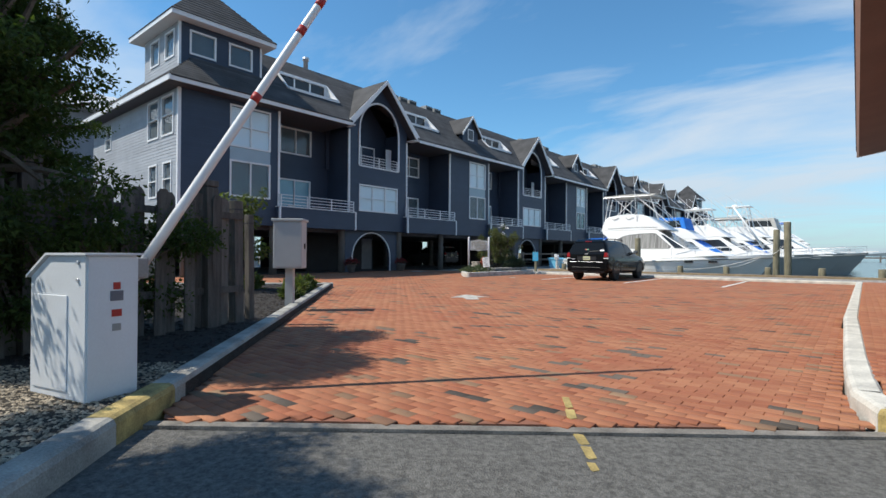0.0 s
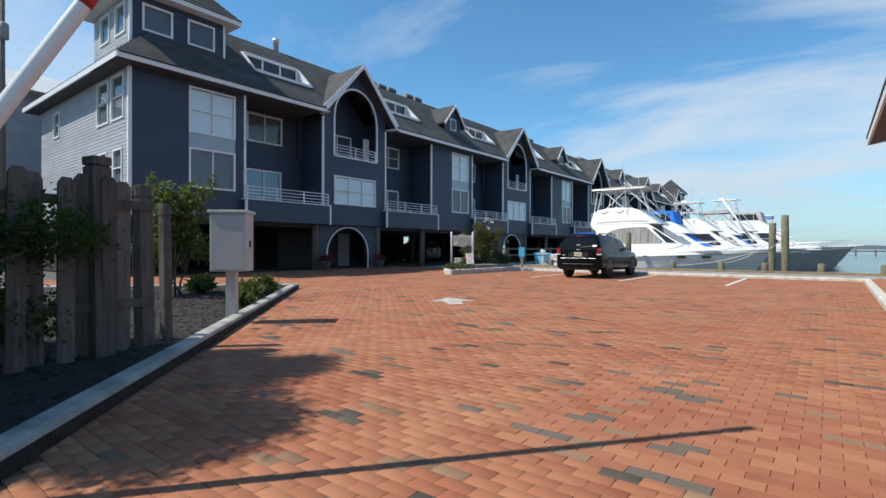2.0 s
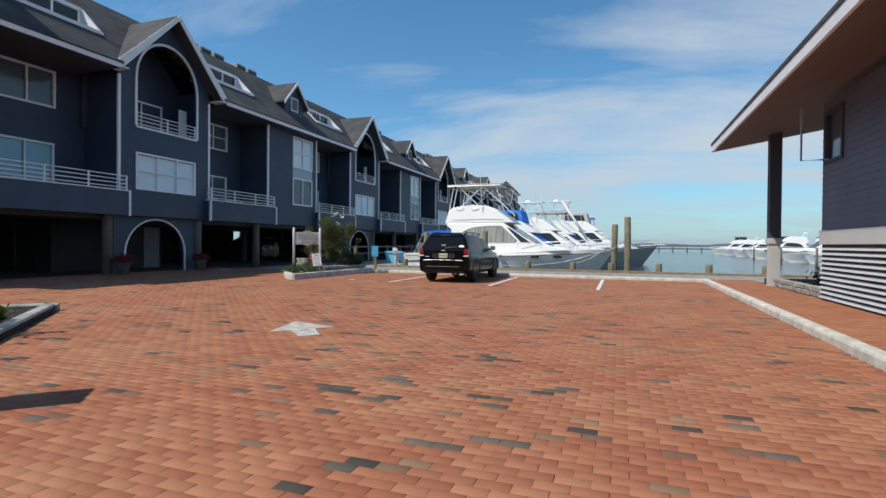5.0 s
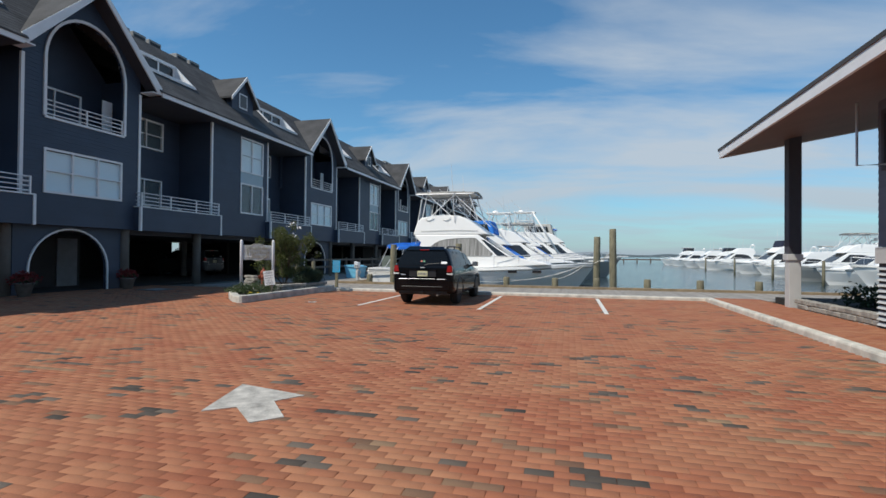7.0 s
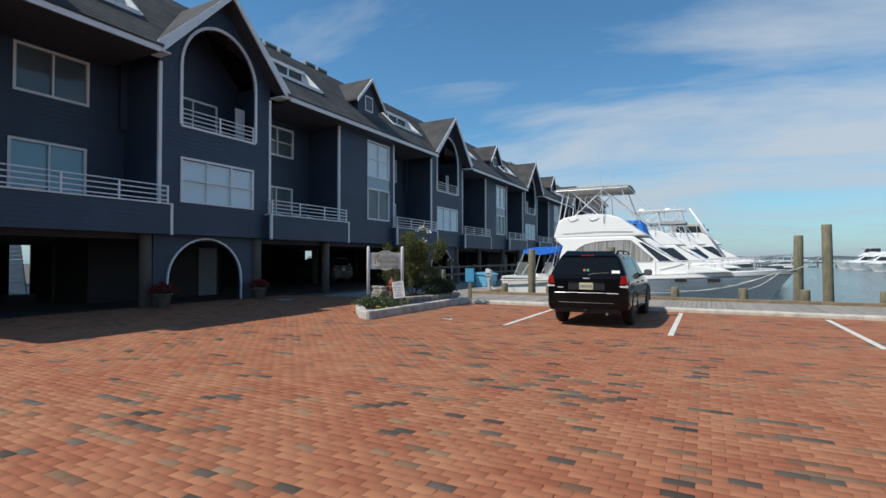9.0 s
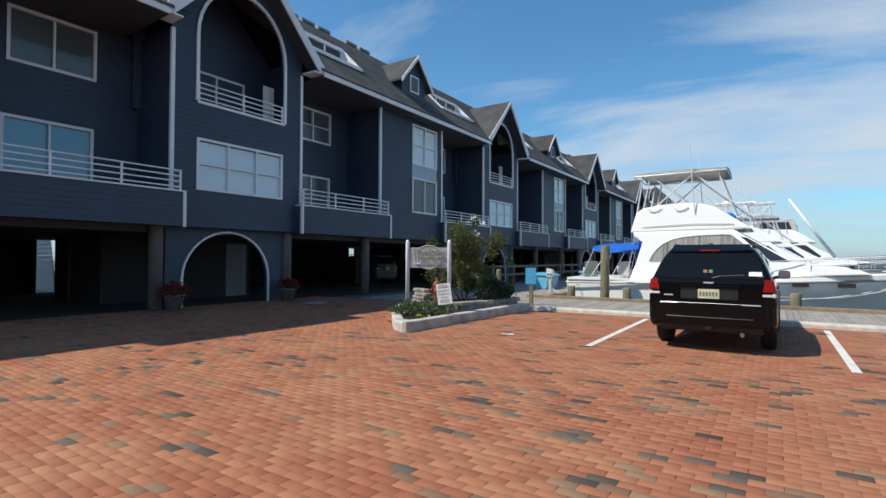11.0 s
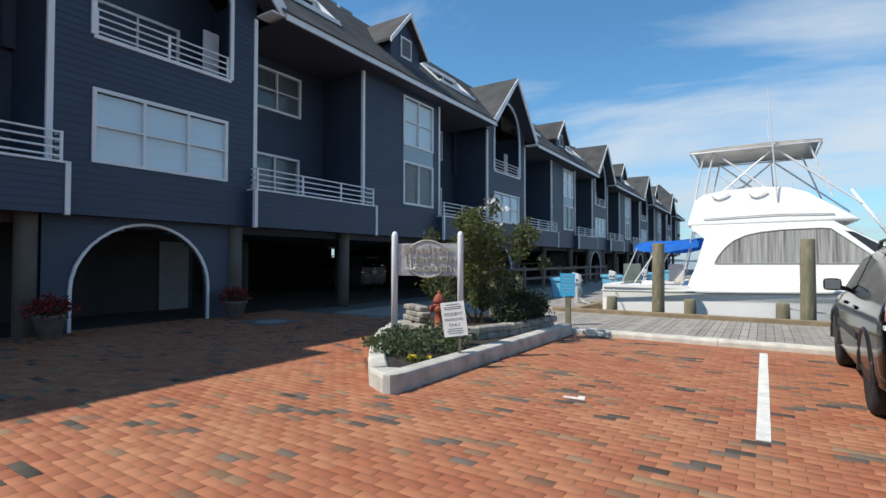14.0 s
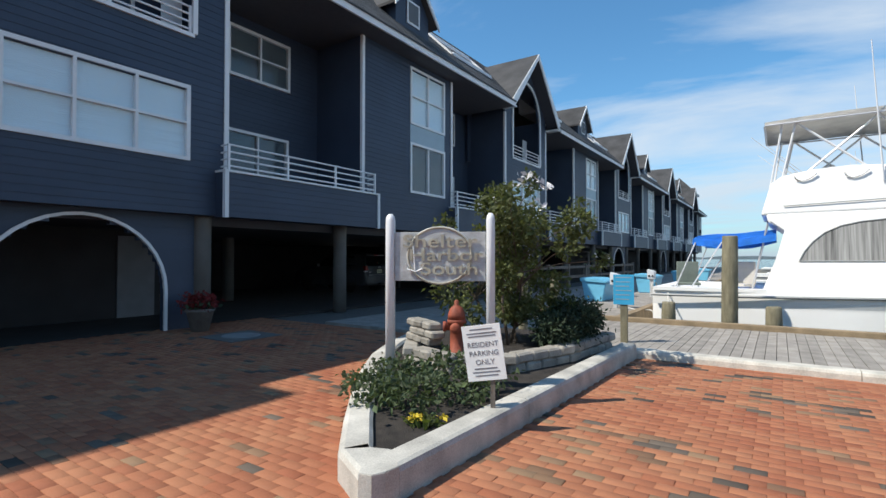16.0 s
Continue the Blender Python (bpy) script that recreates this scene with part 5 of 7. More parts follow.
def sport_boat(at, rz, L, label, top="bimini", hull_m=None, canvas=None, tower=False, group="moored boats", rails=True, fine=True, poles=True, bridge=True, tower_z=5.5, screen=None, whips=2):
    """A sport-fishing cruiser with deckhouse, flying bridge, canopy frame and bow rail."""
    k = L / 11.5
    boat = thing("motor_boat", at, rz, label, "boat", group)
    beam = 3.9 * k
    part("hull", hull_mesh(L, beam, 1.5 * k, 1.92 * k), hull_m or M_GEL, boat)
    for s in (1, -1):
        b2 = B()
        tube(b2, [(x * k, s * k * (1.95 * (1 - max(0, (x / 11.5 - 0.45) / 0.55) ** 2.2) + 0.02), k * (1.5 + 0.42 * (x / 11.5) ** 1.8) * 0.915) for x in np.linspace(0, 11.3, 20)], 0.035 * k, 6)
        part("rub_rail", b2, M_GEL_GREY, boat, "grey rubbing strake")
    half = lambda z: (1.66 + (1.35 - 1.66) * (z / k - 1.5) / 1.9) * k
    b2 = deckhouse(B(), [(2.3 * k, 1.45 * k), (2.85 * k, 2.95 * k), (2.45 * k, 3.08 * k), (2.4 * k, 3.3 * k), (5.7 * k, 3.3 * k), (7.55 * k, 2.05 * k), (9.0 * k, 1.95 * k), (9.3 * k, 1.8 * k)], 1.66 * k, 1.35 * k, 1.5 * k, 3.4 * k)
    part("deckhouse", b2, M_GEL, boat)
    pts = [(3.02 * k, 2.2 * k), (3.12 * k, 2.42 * k), (3.27 * k, 2.63 * k), (3.48 * k, 2.83 * k), (3.76 * k, 2.97 * k), (4.1 * k, 3.05 * k), (4.6 * k, 3.1 * k), (5.4 * k, 3.12 * k), (5.62 * k, 3.1 * k), (6.5 * k, 2.32 * k), (6.42 * k, 2.22 * k)]
    for s in (1, -1):
        sw = part("side_window", side_pane(pts, half, 0.006, s), M_CURTAIN if fine else M_TINT, boat, "curtained saloon window with a curved end" if fine else "dark saloon window")
        if fine:
            part("window_frame", tube(B(), [(x, s * (half(z) + 0.012), z) for x, z in pts + pts[:1]], 0.016, 6), M_GEL_GREY, sw)
            part("mullion", side_pane([(4.72 * k, 2.22 * k), (4.72 * k, 3.09 * k), (4.78 * k, 3.09 * k), (4.78 * k, 2.22 * k)], half, 0.012, s), M_GEL_GREY, sw)
            part("quarter_window", side_pane([(5.9 * k, 3.04 * k), (6.08 * k, 3.0 * k), (7.25 * k, 2.2 * k), (6.75 * k, 2.2 * k)], half, 0.008, s), M_TINT, boat, "dark raked quarter window")
            for x0 in (7.3, 8.45):
                y = s * k * 1.9 * (1 - max(0, (x0 / 11.5 - 0.45) / 0.55) ** 2.2)
                part("porthole", box(B(), x0 * k, (x0 + 0.42) * k, y - 0.16, y + 0.03, 1.42 * k, 1.54 * k), M_TINT, boat, "dark oblong hull window")
            part("vent", box(B(), 4.55 * k, 4.95 * k, s * 1.925 * k - 0.02, s * 1.925 * k + 0.02, 1.42 * k, 1.5 * k), M_BLACK_PLASTIC, boat)
    b2 = B()
    prism(b2, [(5.78 * k, -1.2 * k, 3.22 * k), (5.78 * k, 1.2 * k, 3.22 * k), (7.3 * k, 1.35 * k, 2.2 * k), (7.3 * k, -1.35 * k, 2.2 * k)], (0.03 * k, 0, 0.035 * k))
    part("windscreen", b2, screen or M_TINT, boat, "smoked raked windscreen" if screen is None else "windscreen under a fitted blue cover")
    if bridge:
        b2 = deckhouse(B(), [(2.3 * k, 3.26 * k), (2.5 * k, 4.0 * k), (2.72 * k, 4.17 * k), (3.3 * k, 4.27 * k), (4.0 * k, 4.31 * k), (4.7 * k, 4.26 * k), (5.15 * k, 4.1 * k), (6.25 * k, 3.3 * k)], 1.36 * k, 1.22 * k, 3.3 * k, 4.28 * k)
        part("flying_bridge", b2, M_GEL, boat)
        if fine:
            for s in (1, -1):
                part("moulding", tube(B(), [(2.75 * k, s * 1.365 * k, 3.46 * k), (4.5 * k, s * 1.36 * k, 3.52 * k), (5.7 * k, s * 1.36 * k, 3.48 * k)], 0.012, 6), M_GEL_GREY, boat)
                for x in (3.15, 4.05):
                    tube(b2 := B(), [((x + dx) * k, s * 1.29 * k, (4.02 + dz) * k) for dx, dz in ((-0.2, 0.14), (-0.16, 0.05), (-0.05, 0.0), (0.1, 0.05), (0.22, 0.16))], 0.02, 8)
                    part("cushion_roll", b2, M_GEL, boat, "white rolled vinyl bolster")
            tube(b2 := B(), [(3.0 * k + 0.17 * i, 0.7 * math.sin(i * 1.3), 4.3 * k + 0.05 * math.sin(i * 2.1)) for i in range(10)], 0.11, 8, 0.06)
            part("bridge_cover", b2, M_GEL, boat, "crumpled white canvas cover on the bridge")
    # cockpit coaming
    b2 = prism(B(), [(2.4 * k, -1.9 * k, 1.48 * k), (2.4 * k, -1.6 * k, 1.48 * k), (0.35 * k, -1.6 * k, 1.48 * k), (0.35 * k, 1.6 * k, 1.48 * k), (2.4 * k, 1.6 * k, 1.48 * k), (2.4 * k, 1.9 * k, 1.48 * k), (0.03 * k, 1.9 * k, 1.48 * k), (0.03 * k, -1.9 * k, 1.48 * k)], (0, 0, 0.08 * k))
    part("coaming", b2, M_GEL, boat)
    if top == "bimini":
        for s in (1, -1):
            b2 = B()
            y = s * 1.15 * k
            for pa, pb in (((2.5, 3.95), (2.75, 5.4)), ((2.7, 3.95), (3.0, 5.4)), ((3.0, 5.4), (4.6, 3.95)), ((2.9, 3.95), (4.5, 5.4)), ((5.2, 5.4), (5.7, 3.95)), ((4.4, 5.4), (6.3, 3.7))):
                tube(b2, [(pa[0] * k, y, pa[1] * k), (pb[0] * k, y, pb[1] * k)], 0.027 * k, 6)
            part("canopy_frame", b2, M_WHITE_METAL, boat, "white tubular canopy frame")
        b2 = B()
        n = 9
        prevr = None
        for i in range(n):
            x = (2.4 + 3.1 * i / (n - 1)) * k
            z = (5.47 + 0.05 * math.sin(math.pi * i / (n - 1))) * k
            r = [b2.verts.new((x, y * k, z + k * dz)) for y, dz in ((-1.27, -0.1), (-1.2, 0.0), (-0.6, 0.07), (0, 0.1), (0.6, 0.07), (1.2, 0.0), (1.27, -0.1))]
            if prevr:
                for j in range(6):
                    b2.faces.new((prevr[j], prevr[j + 1], r[j + 1], r[j])).smooth = True
            prevr = r
        bmesh.ops.solidify(b2, geom=b2.faces[:], thickness=0.03)
        tube(b3 := B(), [(x * k, y * k, 5.38 * k) for x, y in ((2.4, -1.1), (2.42, -1.26), (3.9, -1.28), (5.45, -1.26), (5.5, -1.1), (5.5, 1.1), (5.45, 1.26), (3.9, 1.28), (2.42, 1.26), (2.4, 1.1), (2.4, -1.1))], 0.022 * k, 6)
        part("canopy_rim", b3, M_CHROME, boat, "bright tubular canopy rim")
        part("canopy", b2, canvas or M_CANVAS_GREY, boat, "pale canvas bimini top" if canvas is None else "blue canvas bimini top")
    if top == "canvas":
        b2 = deckhouse(B(), [(0.6 * k, 3.0 * k), (0.9 * k, 3.35 * k), (3.2 * k, 3.5 * k), (3.4 * k, 3.1 * k)], 1.4 * k, 1.3 * k, 3.0 * k, 3.5 * k)
        part("cover", b2, canvas or M_CANVAS_BLUE, boat, "bright blue canvas cover")
    if top == "enclosure":
        b2 = deckhouse(B(), [(2.5 * k, 4.1 * k), (2.4 * k, 4.95 * k), (2.6 * k, 5.1 * k), (4.9 * k, 5.1 * k), (5.2 * k, 4.1 * k)], 1.2 * k, 1.1 * k, 4.1 * k, 5.1 * k)
        part("enclosure", b2, canvas or M_CANVAS_BLUE, boat, "dark canvas bridge enclosure")
        for s in (1, -1):
            part("enclosure_window", side_pane([(2.8 * k, 4.3 * k), (2.8 * k, 4.85 * k), (4.6 * k, 4.85 * k), (4.8 * k, 4.3 * k)], lambda z: 1.18 * k, 0.006, s), M_TINT, boat)
    if tower:
        b2 = B()
        for sx, ex in ((2.8, 3.2), (4.9, 4.5)):
            for s in (1, -1):
                tube(b2, [(sx * k, s * 1.0 * k, 4.0 * k), (ex * k, s * 0.75 * k, tower_z * k)], 0.035 * k, 6)
        for s in (1, -1):
            tube(b2, [(2.85 * k, s * 0.98 * k, 4.1 * k), (4.55 * k, s * 0.77 * k, (tower_z - 0.1) * k)], 0.022 * k, 6)
        z = (tower_z - 0.75) * k
        tube(b2, [(3.1 * k, 0.82 * k, z), (4.65 * k, 0.82 * k, z), (4.65 * k, -0.82 * k, z), (3.1 * k, -0.82 * k, z), (3.1 * k, 0.82 * k, z)], 0.03 * k, 6)
        tw = part("tuna_tower", b2, M_WHITE_METAL, boat, "tall white tubular lookout tower")
        part("hardtop", box(B(), 2.85 * k, 4.85 * k, -0.85 * k, 0.85 * k, tower_z * k, (tower_z + 0.09) * k, 0.035 * k), M_GEL, tw)
        part("radar_dome", lathe(B(), [(0.22 * k, 0), (0.26 * k, 0.07 * k), (0.22 * k, 0.17 * k), (0.06 * k, 0.21 * k)], 12), M_GEL, tw, at=(3.5 * k, 0, (tower_z + 0.09) * k))
    for q in range(whips):
        x0, y0 = (4.5, 1.3, ) if q == 0 else ((4.5, -1.3) if q == 1 else (3.0 + 0.55 * (q - 2), 0.8 - 0.5 * (q % 3)))
        zt = 5.6 + 1.3 * abs(math.sin(q * 2.7 + L))
        part("antenna", tube(B(), [(x0 * k, y0 * k, 3.9 * k), ((x0 - 0.18) * k, y0 * 1.1 * k, zt * k)], 0.022 * k, 5, 0.009 * k), M_WHITE_METAL, boat)
    if not fine:
        for s in (1, -1) if poles else ():
            part("outrigger", tube(B(), [(4.6 * k, s * 1.3 * k, 3.4 * k), (3.4 * k, s * 1.7 * k, 5.2 * k), (1.2 * k, s * 2.1 * k, 7.4 * k)], 0.035 * k, 6, 0.012 * k), M_WHITE_METAL, boat, "raked white outrigger pole")
        part("radar_arch", tube(B(), [(2.6 * k, -1.2 * k, 4.1 * k), (2.4 * k, -1.1 * k, 4.75 * k), (2.4 * k, 1.1 * k, 4.75 * k), (2.6 * k, 1.2 * k, 4.1 * k)], 0.06 * k, 6), M_GEL, boat)
        part("radar_dome", lathe(B(), [(0.26 * k, 0), (0.3 * k, 0.08 * k), (0.26 * k, 0.2 * k), (0.08 * k, 0.25 * k)], 12), M_GEL, boat, at=(2.4 * k, 0, 4.8 * k))
    if rails:
        b2 = B()
        prof = [(x, k * 1.95 * (1 - max(0, (x / L - 0.45) / 0.55) ** 2.2) * 0.95, k * (1.5 + 0.42 * (x / L) ** 1.8)) for x in np.linspace(6.6 * k, 11.35 * k, 9)]
        for s in (1, -1):
            b2 = B()
            tube(b2, [(x, s * y, z + 0.55 * k) for x, y, z in prof], 0.016 * k, 6)
            for x, y, z in prof[::2]:
                tube(b2, [(x, s * y, z - 0.02), (x, s * y, z + 0.55 * k)], 0.013 * k, 5)
            part("bow_rail", b2, M_CHROME, boat, "polished bow rail")
    b2 = box(B(), 11.1 * k, 12.1 * k, -0.14 * k, 0.14 * k, 1.98 * k, 2.05 * k, 0.01)
    part("bow_pulpit", b2, M_GEL, boat)
    return boat


main_boat = sport_boat((-16.95, 31.75, WATER_Z), 0, 11.5, "white sport-fishing cruiser with curtained windows moored at the quay", "bimini")
bm = B()
aw = []
for i in range(9):
    u = i / 8
    aw.append([bm.verts.new((0.85 + 1.75 * u, 1.3 * v, 2.72 + 0.1 * u + 0.16 * (1 - v * v) - 0.1 * math.sin(math.pi * u) * abs(v) - (0.14 if abs(v) == 1 else 0) + 0.015 * math.sin(9 * u + 5 * v))) for v in (-1, -0.97, -0.6, -0.3, 0, 0.3, 0.6, 0.97, 1)])
for a, b in zip(aw, aw[1:]):
    for k in range(8):
        bm.faces.new((a[k], a[k + 1], b[k + 1], b[k])).smooth = True
bmesh.ops.solidify(bm, geom=bm.faces[:], thickness=0.02)
part("awning", bm, M_CANVAS_BLUE, main_boat, "bright blue sagging cockpit awning")
for s in (1, -1):
    for x0, x1 in ((0.92, 0.5), (1.5, 0.85)):
        part("awning_pole", tube(B(), [(x0, s * 1.3, 2.66), (x1, s * 1.6, 1.55)], 0.018, 6), M_CHROME, main_boat)
    part("ladder_rail", tube(B(), [(2.1, s * 0.25 - 0.9, 1.5), (2.5, s * 0.25 - 0.9, 3.4)], 0.02, 6), M_CHROME, main_boat)
for i in range(5):
    part("ladder_rung", tube(B(), [(2.18 + 0.075 * i, -1.15, 1.8 + 0.36 * i), (2.18 + 0.075 * i, -0.65, 1.8 + 0.36 * i)], 0.016, 6), M_CHROME, main_boat)
M_CHAIR = mat("grey_green_chair_vinyl", (0.16, 0.19, 0.16), 0.7, var=0.1, scale=5, bump=0.1)
for x, y, rz, m in ((-16.3, 31.0, 15, M_CHAIR), (-15.0, 30.9, -30, M_CANVAS_GREY)):
    ch = thing("deck_chair", (x, y, WATER_Z + 1.52), rz, "grey-green folded deck chair in the cockpit" if m is M_CHAIR else "pale grey deck chair in the cockpit", "chair", "cockpit chairs")
    part("backrest", box(B(), -0.26, 0.26, -0.03, 0.03, 0.12, 0.66, 0.025), m, ch)
    part("seat", box(B(), -0.26, 0.26, -0.45, 0.0, 0.06, 0.13, 0.025), m, ch)
    for sx in (-0.23, 0.23):
        part("leg", tube(B(), [(sx, -0.4, -0.03), (sx, 0.0, 0.1), (sx, 0.02, 0.6)], 0.014, 6), M_CHROME, ch)

rgb = random.Random(4)
spec = [  # y, length, top, tower height or 0, canvas, offset along, grey hull, windscreen cover, antennas
    (39.2, 10.2, "enclosure", 0, M_CANVAS_BLUE, 0.3, True, M_CANVAS_BLUE, 3), (44.6, 11.2, "none", 5.6, None, 0.6, True, None, 4), (50.2, 10.6, "bimini", 0, None, 1.5, True, M_CANVAS_BLUE, 3),
    (56.0, 12.2, "none", 6.1, None, 1.2, True, None, 5), (62.0, 12.8, "enclosure", 0, M_CANVAS_GREY, 2.2, True, None, 3), (69, 11.5, "bimini", 0, M_CANVAS_BLUE, 2.6, False, None, 4),
    (76, 12.5, "none", 5.5, None, 2.4, True, None, 4), (84, 11.5, "none", 0, None, 3.0, False, None, 3)]
for y, L, top, tz, cv, dx, grey, cover, nw in spec:
    mb = sport_boat((-16.4 + dx, y, WATER_Z), rgb.uniform(-2.5, 2.5), L, "white moored motor boat" + (" with a lookout tower" if tz else " with a flying bridge"), top, M_GEL_GREY if grey else None, cv, tz > 0, fine=False, tower_z=tz or 5.5, screen=cover, whips=nw)
    if y == 44.6:
        part("boom", tube(B(), [(8.3, -1.2, 2.4), (6.4, -1.5, 5.5)], 0.09, 8, 0.05), M_GEL, mb, "thick raked white boom")
# marina across the basin
M_NAVY = mat("dark_navy_canvas", (0.02, 0.025, 0.05), 0.8)
protos = [sport_boat((23.5, 42, WATER_Z), 182, 10.2, "white motor boat berthed across the basin", "none", group="boats across the basin", fine=False, poles=False),
          sport_boat((24.5, 49, WATER_Z), 178, 11.0, "white motor boat with a canvas top berthed across the basin", "enclosure", None, M_NAVY, False, group="boats across the basin", fine=False, poles=False),
          sport_boat((22.0, 55, WATER_Z), 184, 8.6, "low white express cruiser berthed across the basin", "canvas", None, M_CANVAS_GREY, False, group="boats across the basin", fine=False, poles=False, bridge=False),
          sport_boat((23.2, 61, WATER_Z), 179, 9.6, "white cruiser with a pale bimini berthed across the basin", "bimini", M_GEL_GREY, None, False, group="boats across the basin", fine=False, poles=False, whips=3)]
order = (2, 0, 2, 1, 3, 2, 0, 2, 2, 1, 0, 3, 2, 0, 2, 1, 2, 3, 0)
for i, k in enumerate(order):
    y = 67 + i * 5.4 + rgb.uniform(-0.8, 0.8)
    sc = rgb.uniform(0.75, 1.05)
    copy_thing(protos[k], pose(22.5 + 0.05 * (y - 40) + rgb.uniform(-1.6, 1.2), y, WATER_Z, 0, 0, 181 + rgb.uniform(-7, 7)) @ Matrix.Diagonal((sc, sc, sc, 1)))
for i in range(11):
    y = 30 + i * 9
    copy_thing(protos[(i * 3 + 1) % 4], pose(40 + rgb.uniform(-1, 1), y, WATER_Z, 0, 0, 3 + rgb.uniform(-5, 5)))
house = thing("houseboat", (26.5, 58, WATER_Z), 0, "long flat-roofed white houseboat behind the berthed boats", "boat", "boats across the basin")
part("hull", box(B(), -1.8, 1.8, -6.5, 6.5, -0.2, 0.7, 0.08), M_GEL, house)
part("cabin", box(B(), -1.5, 1.5, -5.6, 5.4, 0.7, 3.0, 0.06), M_GEL, house)
part("roof", box(B(), -1.9, 1.9, -6.3, 6.2, 3.0, 3.14, 0.04), M_GEL, house)
for z in (3.4, 3.65):
    part("rail", tube(B(), [(-1.8, -6.2, z), (-1.8, 6.1, z)], 0.03, 6), M_WHITE_METAL, house)
for i in range(7):
    part("rail_post", box(B(), -1.83, -1.77, -6.2 + 2.05 * i - 0.03, -6.2 + 2.05 * i + 0.03, 3.1, 3.68), M_WHITE_METAL, house)
for i in range(5):
    part("window", box(B(), -1.53, -1.49, -5.0 + 2.05 * i, -3.6 + 2.05 * i, 1.7, 2.5, 0.02), M_TINT, house)
for x, y in ((13.0, 52), (13.6, 64), (14.4, 79), (15.5, 98)):
    pile(x, y, 1.3, 0.12, "basin posts")
pier = thing("pier", (0, 0, 0), 0, "grey timber pier behind the berthed boats", "pier")
part("deck", box(B(), 28.6, 30.6, 20, 170, -0.3, 0.1), M_DECK, pier)
far_pier = thing("far_pier", (0, 0, 0), 0, "long low timber pier on the far side of the water", "pier")
part("deck", box(B(), -6, 80, 190, 192.5, 0.2, 0.6), M_WOOD_GREY, far_pier)
for i in range(20):
    part("pier_post", box(B(), -0.2, 0.2, -0.2, 0.2, WATER_Z - 0.3, 0.9), M_WOOD_GREY, far_pier, at=(-6 + i * 4.4, 190, 0))
bm = B()
prs = []
for i in range(61):
    x = -900 + i * 40
    prs.append((x, 1500, WATER_Z + 3 + 4 * abs(math.sin(i * 0.7)) + 3 * abs(math.sin(i * 1.9))))
prism(bm, [(-900, 1500, WATER_Z - 1)] + [(1500, 1500, WATER_Z - 1)] + prs[::-1], (0, 60, 0))
solid("backdrop", bm, M_FARSHORE, "low hazy far shore", "shore", kind="structure")

# mooring lines of the cruiser
def rope(a, b, sag, r=0.018):
    b2 = B()
    a, b = Vector(a), Vector(b)
    tube(b2, [a.lerp(b, t) - Vector((0, 0, sag * 4 * t * (1 - t))) for t in np.linspace(0, 1, 14)], r, 6)
    return solid("mooring_line", b2, M_ROPE, "white mooring line between boat and quay", "rope", "mooring lines")


rope((-6.2, 30.9, 1.05), (-10.0, 28.85, 0.4), 0.28)
rope((-6.1, 30.9, 1.05), (-7.4, 28.85, 0.45), 0.12)
rope((-6.0, 31.0, 1.08), (-12.4, 28.85, 0.4), 0.45)
rope((-5.8, 31.2, 1.1), (-4.9, 29.5, 1.75), 0.1)
rope((-16.6, 30.0, 0.75), (-16.4, 28.85, 0.4), 0.15)


# ---- barrier ----
gate = thing("barrier_gate", (-6.56, 1.1, 0.1), 14.5, "white steel barrier gate cabinet with a raised arm", "barrier")
bm = B()
prism(bm, [(-0.35, -0.16, 0), (0.33, -0.16, 0), (0.33, -0.16, 1.0), (-0.12, -0.16, 1.0), (-0.35, -0.16, 0.85)], (0, 0.36, 0))
bmesh.ops.bevel(bm, geom=list(bm.edges), offset=0.012, segments=2, affect="EDGES")
part("cabinet", bm, M_BOX_WHITE, gate)
bm = B()
prism(bm, [(-0.37, -0.18, 0.855), (-0.125, -0.18, 1.015), (0.35, -0.18, 1.015), (0.35, -0.18, 1.0), (-0.12, -0.18, 0.998), (-0.37, -0.18, 0.835)], (0, 0.4, 0))
part("lid", bm, M_BOX_WHITE, gate)
part("access_door", box(B(), -0.3, 0.12, -0.168, -0.158, 0.06, 0.72, 0.004), M_BOX_WHITE, gate, "shallow white access door")
for z, w, m in ((0.76, 0.05, M_RED), (0.68, 0.09, M_INK), (0.57, 0.07, M_RED), (0.47, 0.06, M_GEL_GREY)):
    part("sticker", box(B(), 0.332, 0.334, 0.04 - w / 2, 0.04 + w / 2, z, z + (0.05 if w < 0.09 else 0.07)), m, gate, "small warning sticker")
for z in (0.83, 0.95):
    part("bolt", lathe(B(), [(0.014, 0), (0.012, 0.01)], 8), M_CHROME, gate, at=pose(0.24, -0.162, z, 90, 0, 0))
inv = gate.matrix_basis.inverted()
PIV, TIP = Vector((-6.62, 1.5, 1.0)), Vector((-5.7, 3.0, 4.0))
bm = B()
tube(bm, [PIV.lerp(TIP, t) for t in np.linspace(-0.03, 1.0, 6)], 0.042, 10, 0.033)
arm = part("barrier_arm", bm, M_WHITE_METAL, gate, "white tubular barrier arm with red bands", at=inv)
for t in (0.47, 0.68, 0.77, 0.86, 0.95):
    bm = B()
    tube(bm, [PIV.lerp(TIP, t), PIV.lerp(TIP, t + 0.022)], 0.0405 - 0.003 * t, 10)
    part("reflector_band", bm, M_RED, arm, "red reflective band")
part("hub", box(B(), 0.1, 0.24, 0.2, 0.34, 0.82, 0.98, 0.02), M_HVAC, gate)

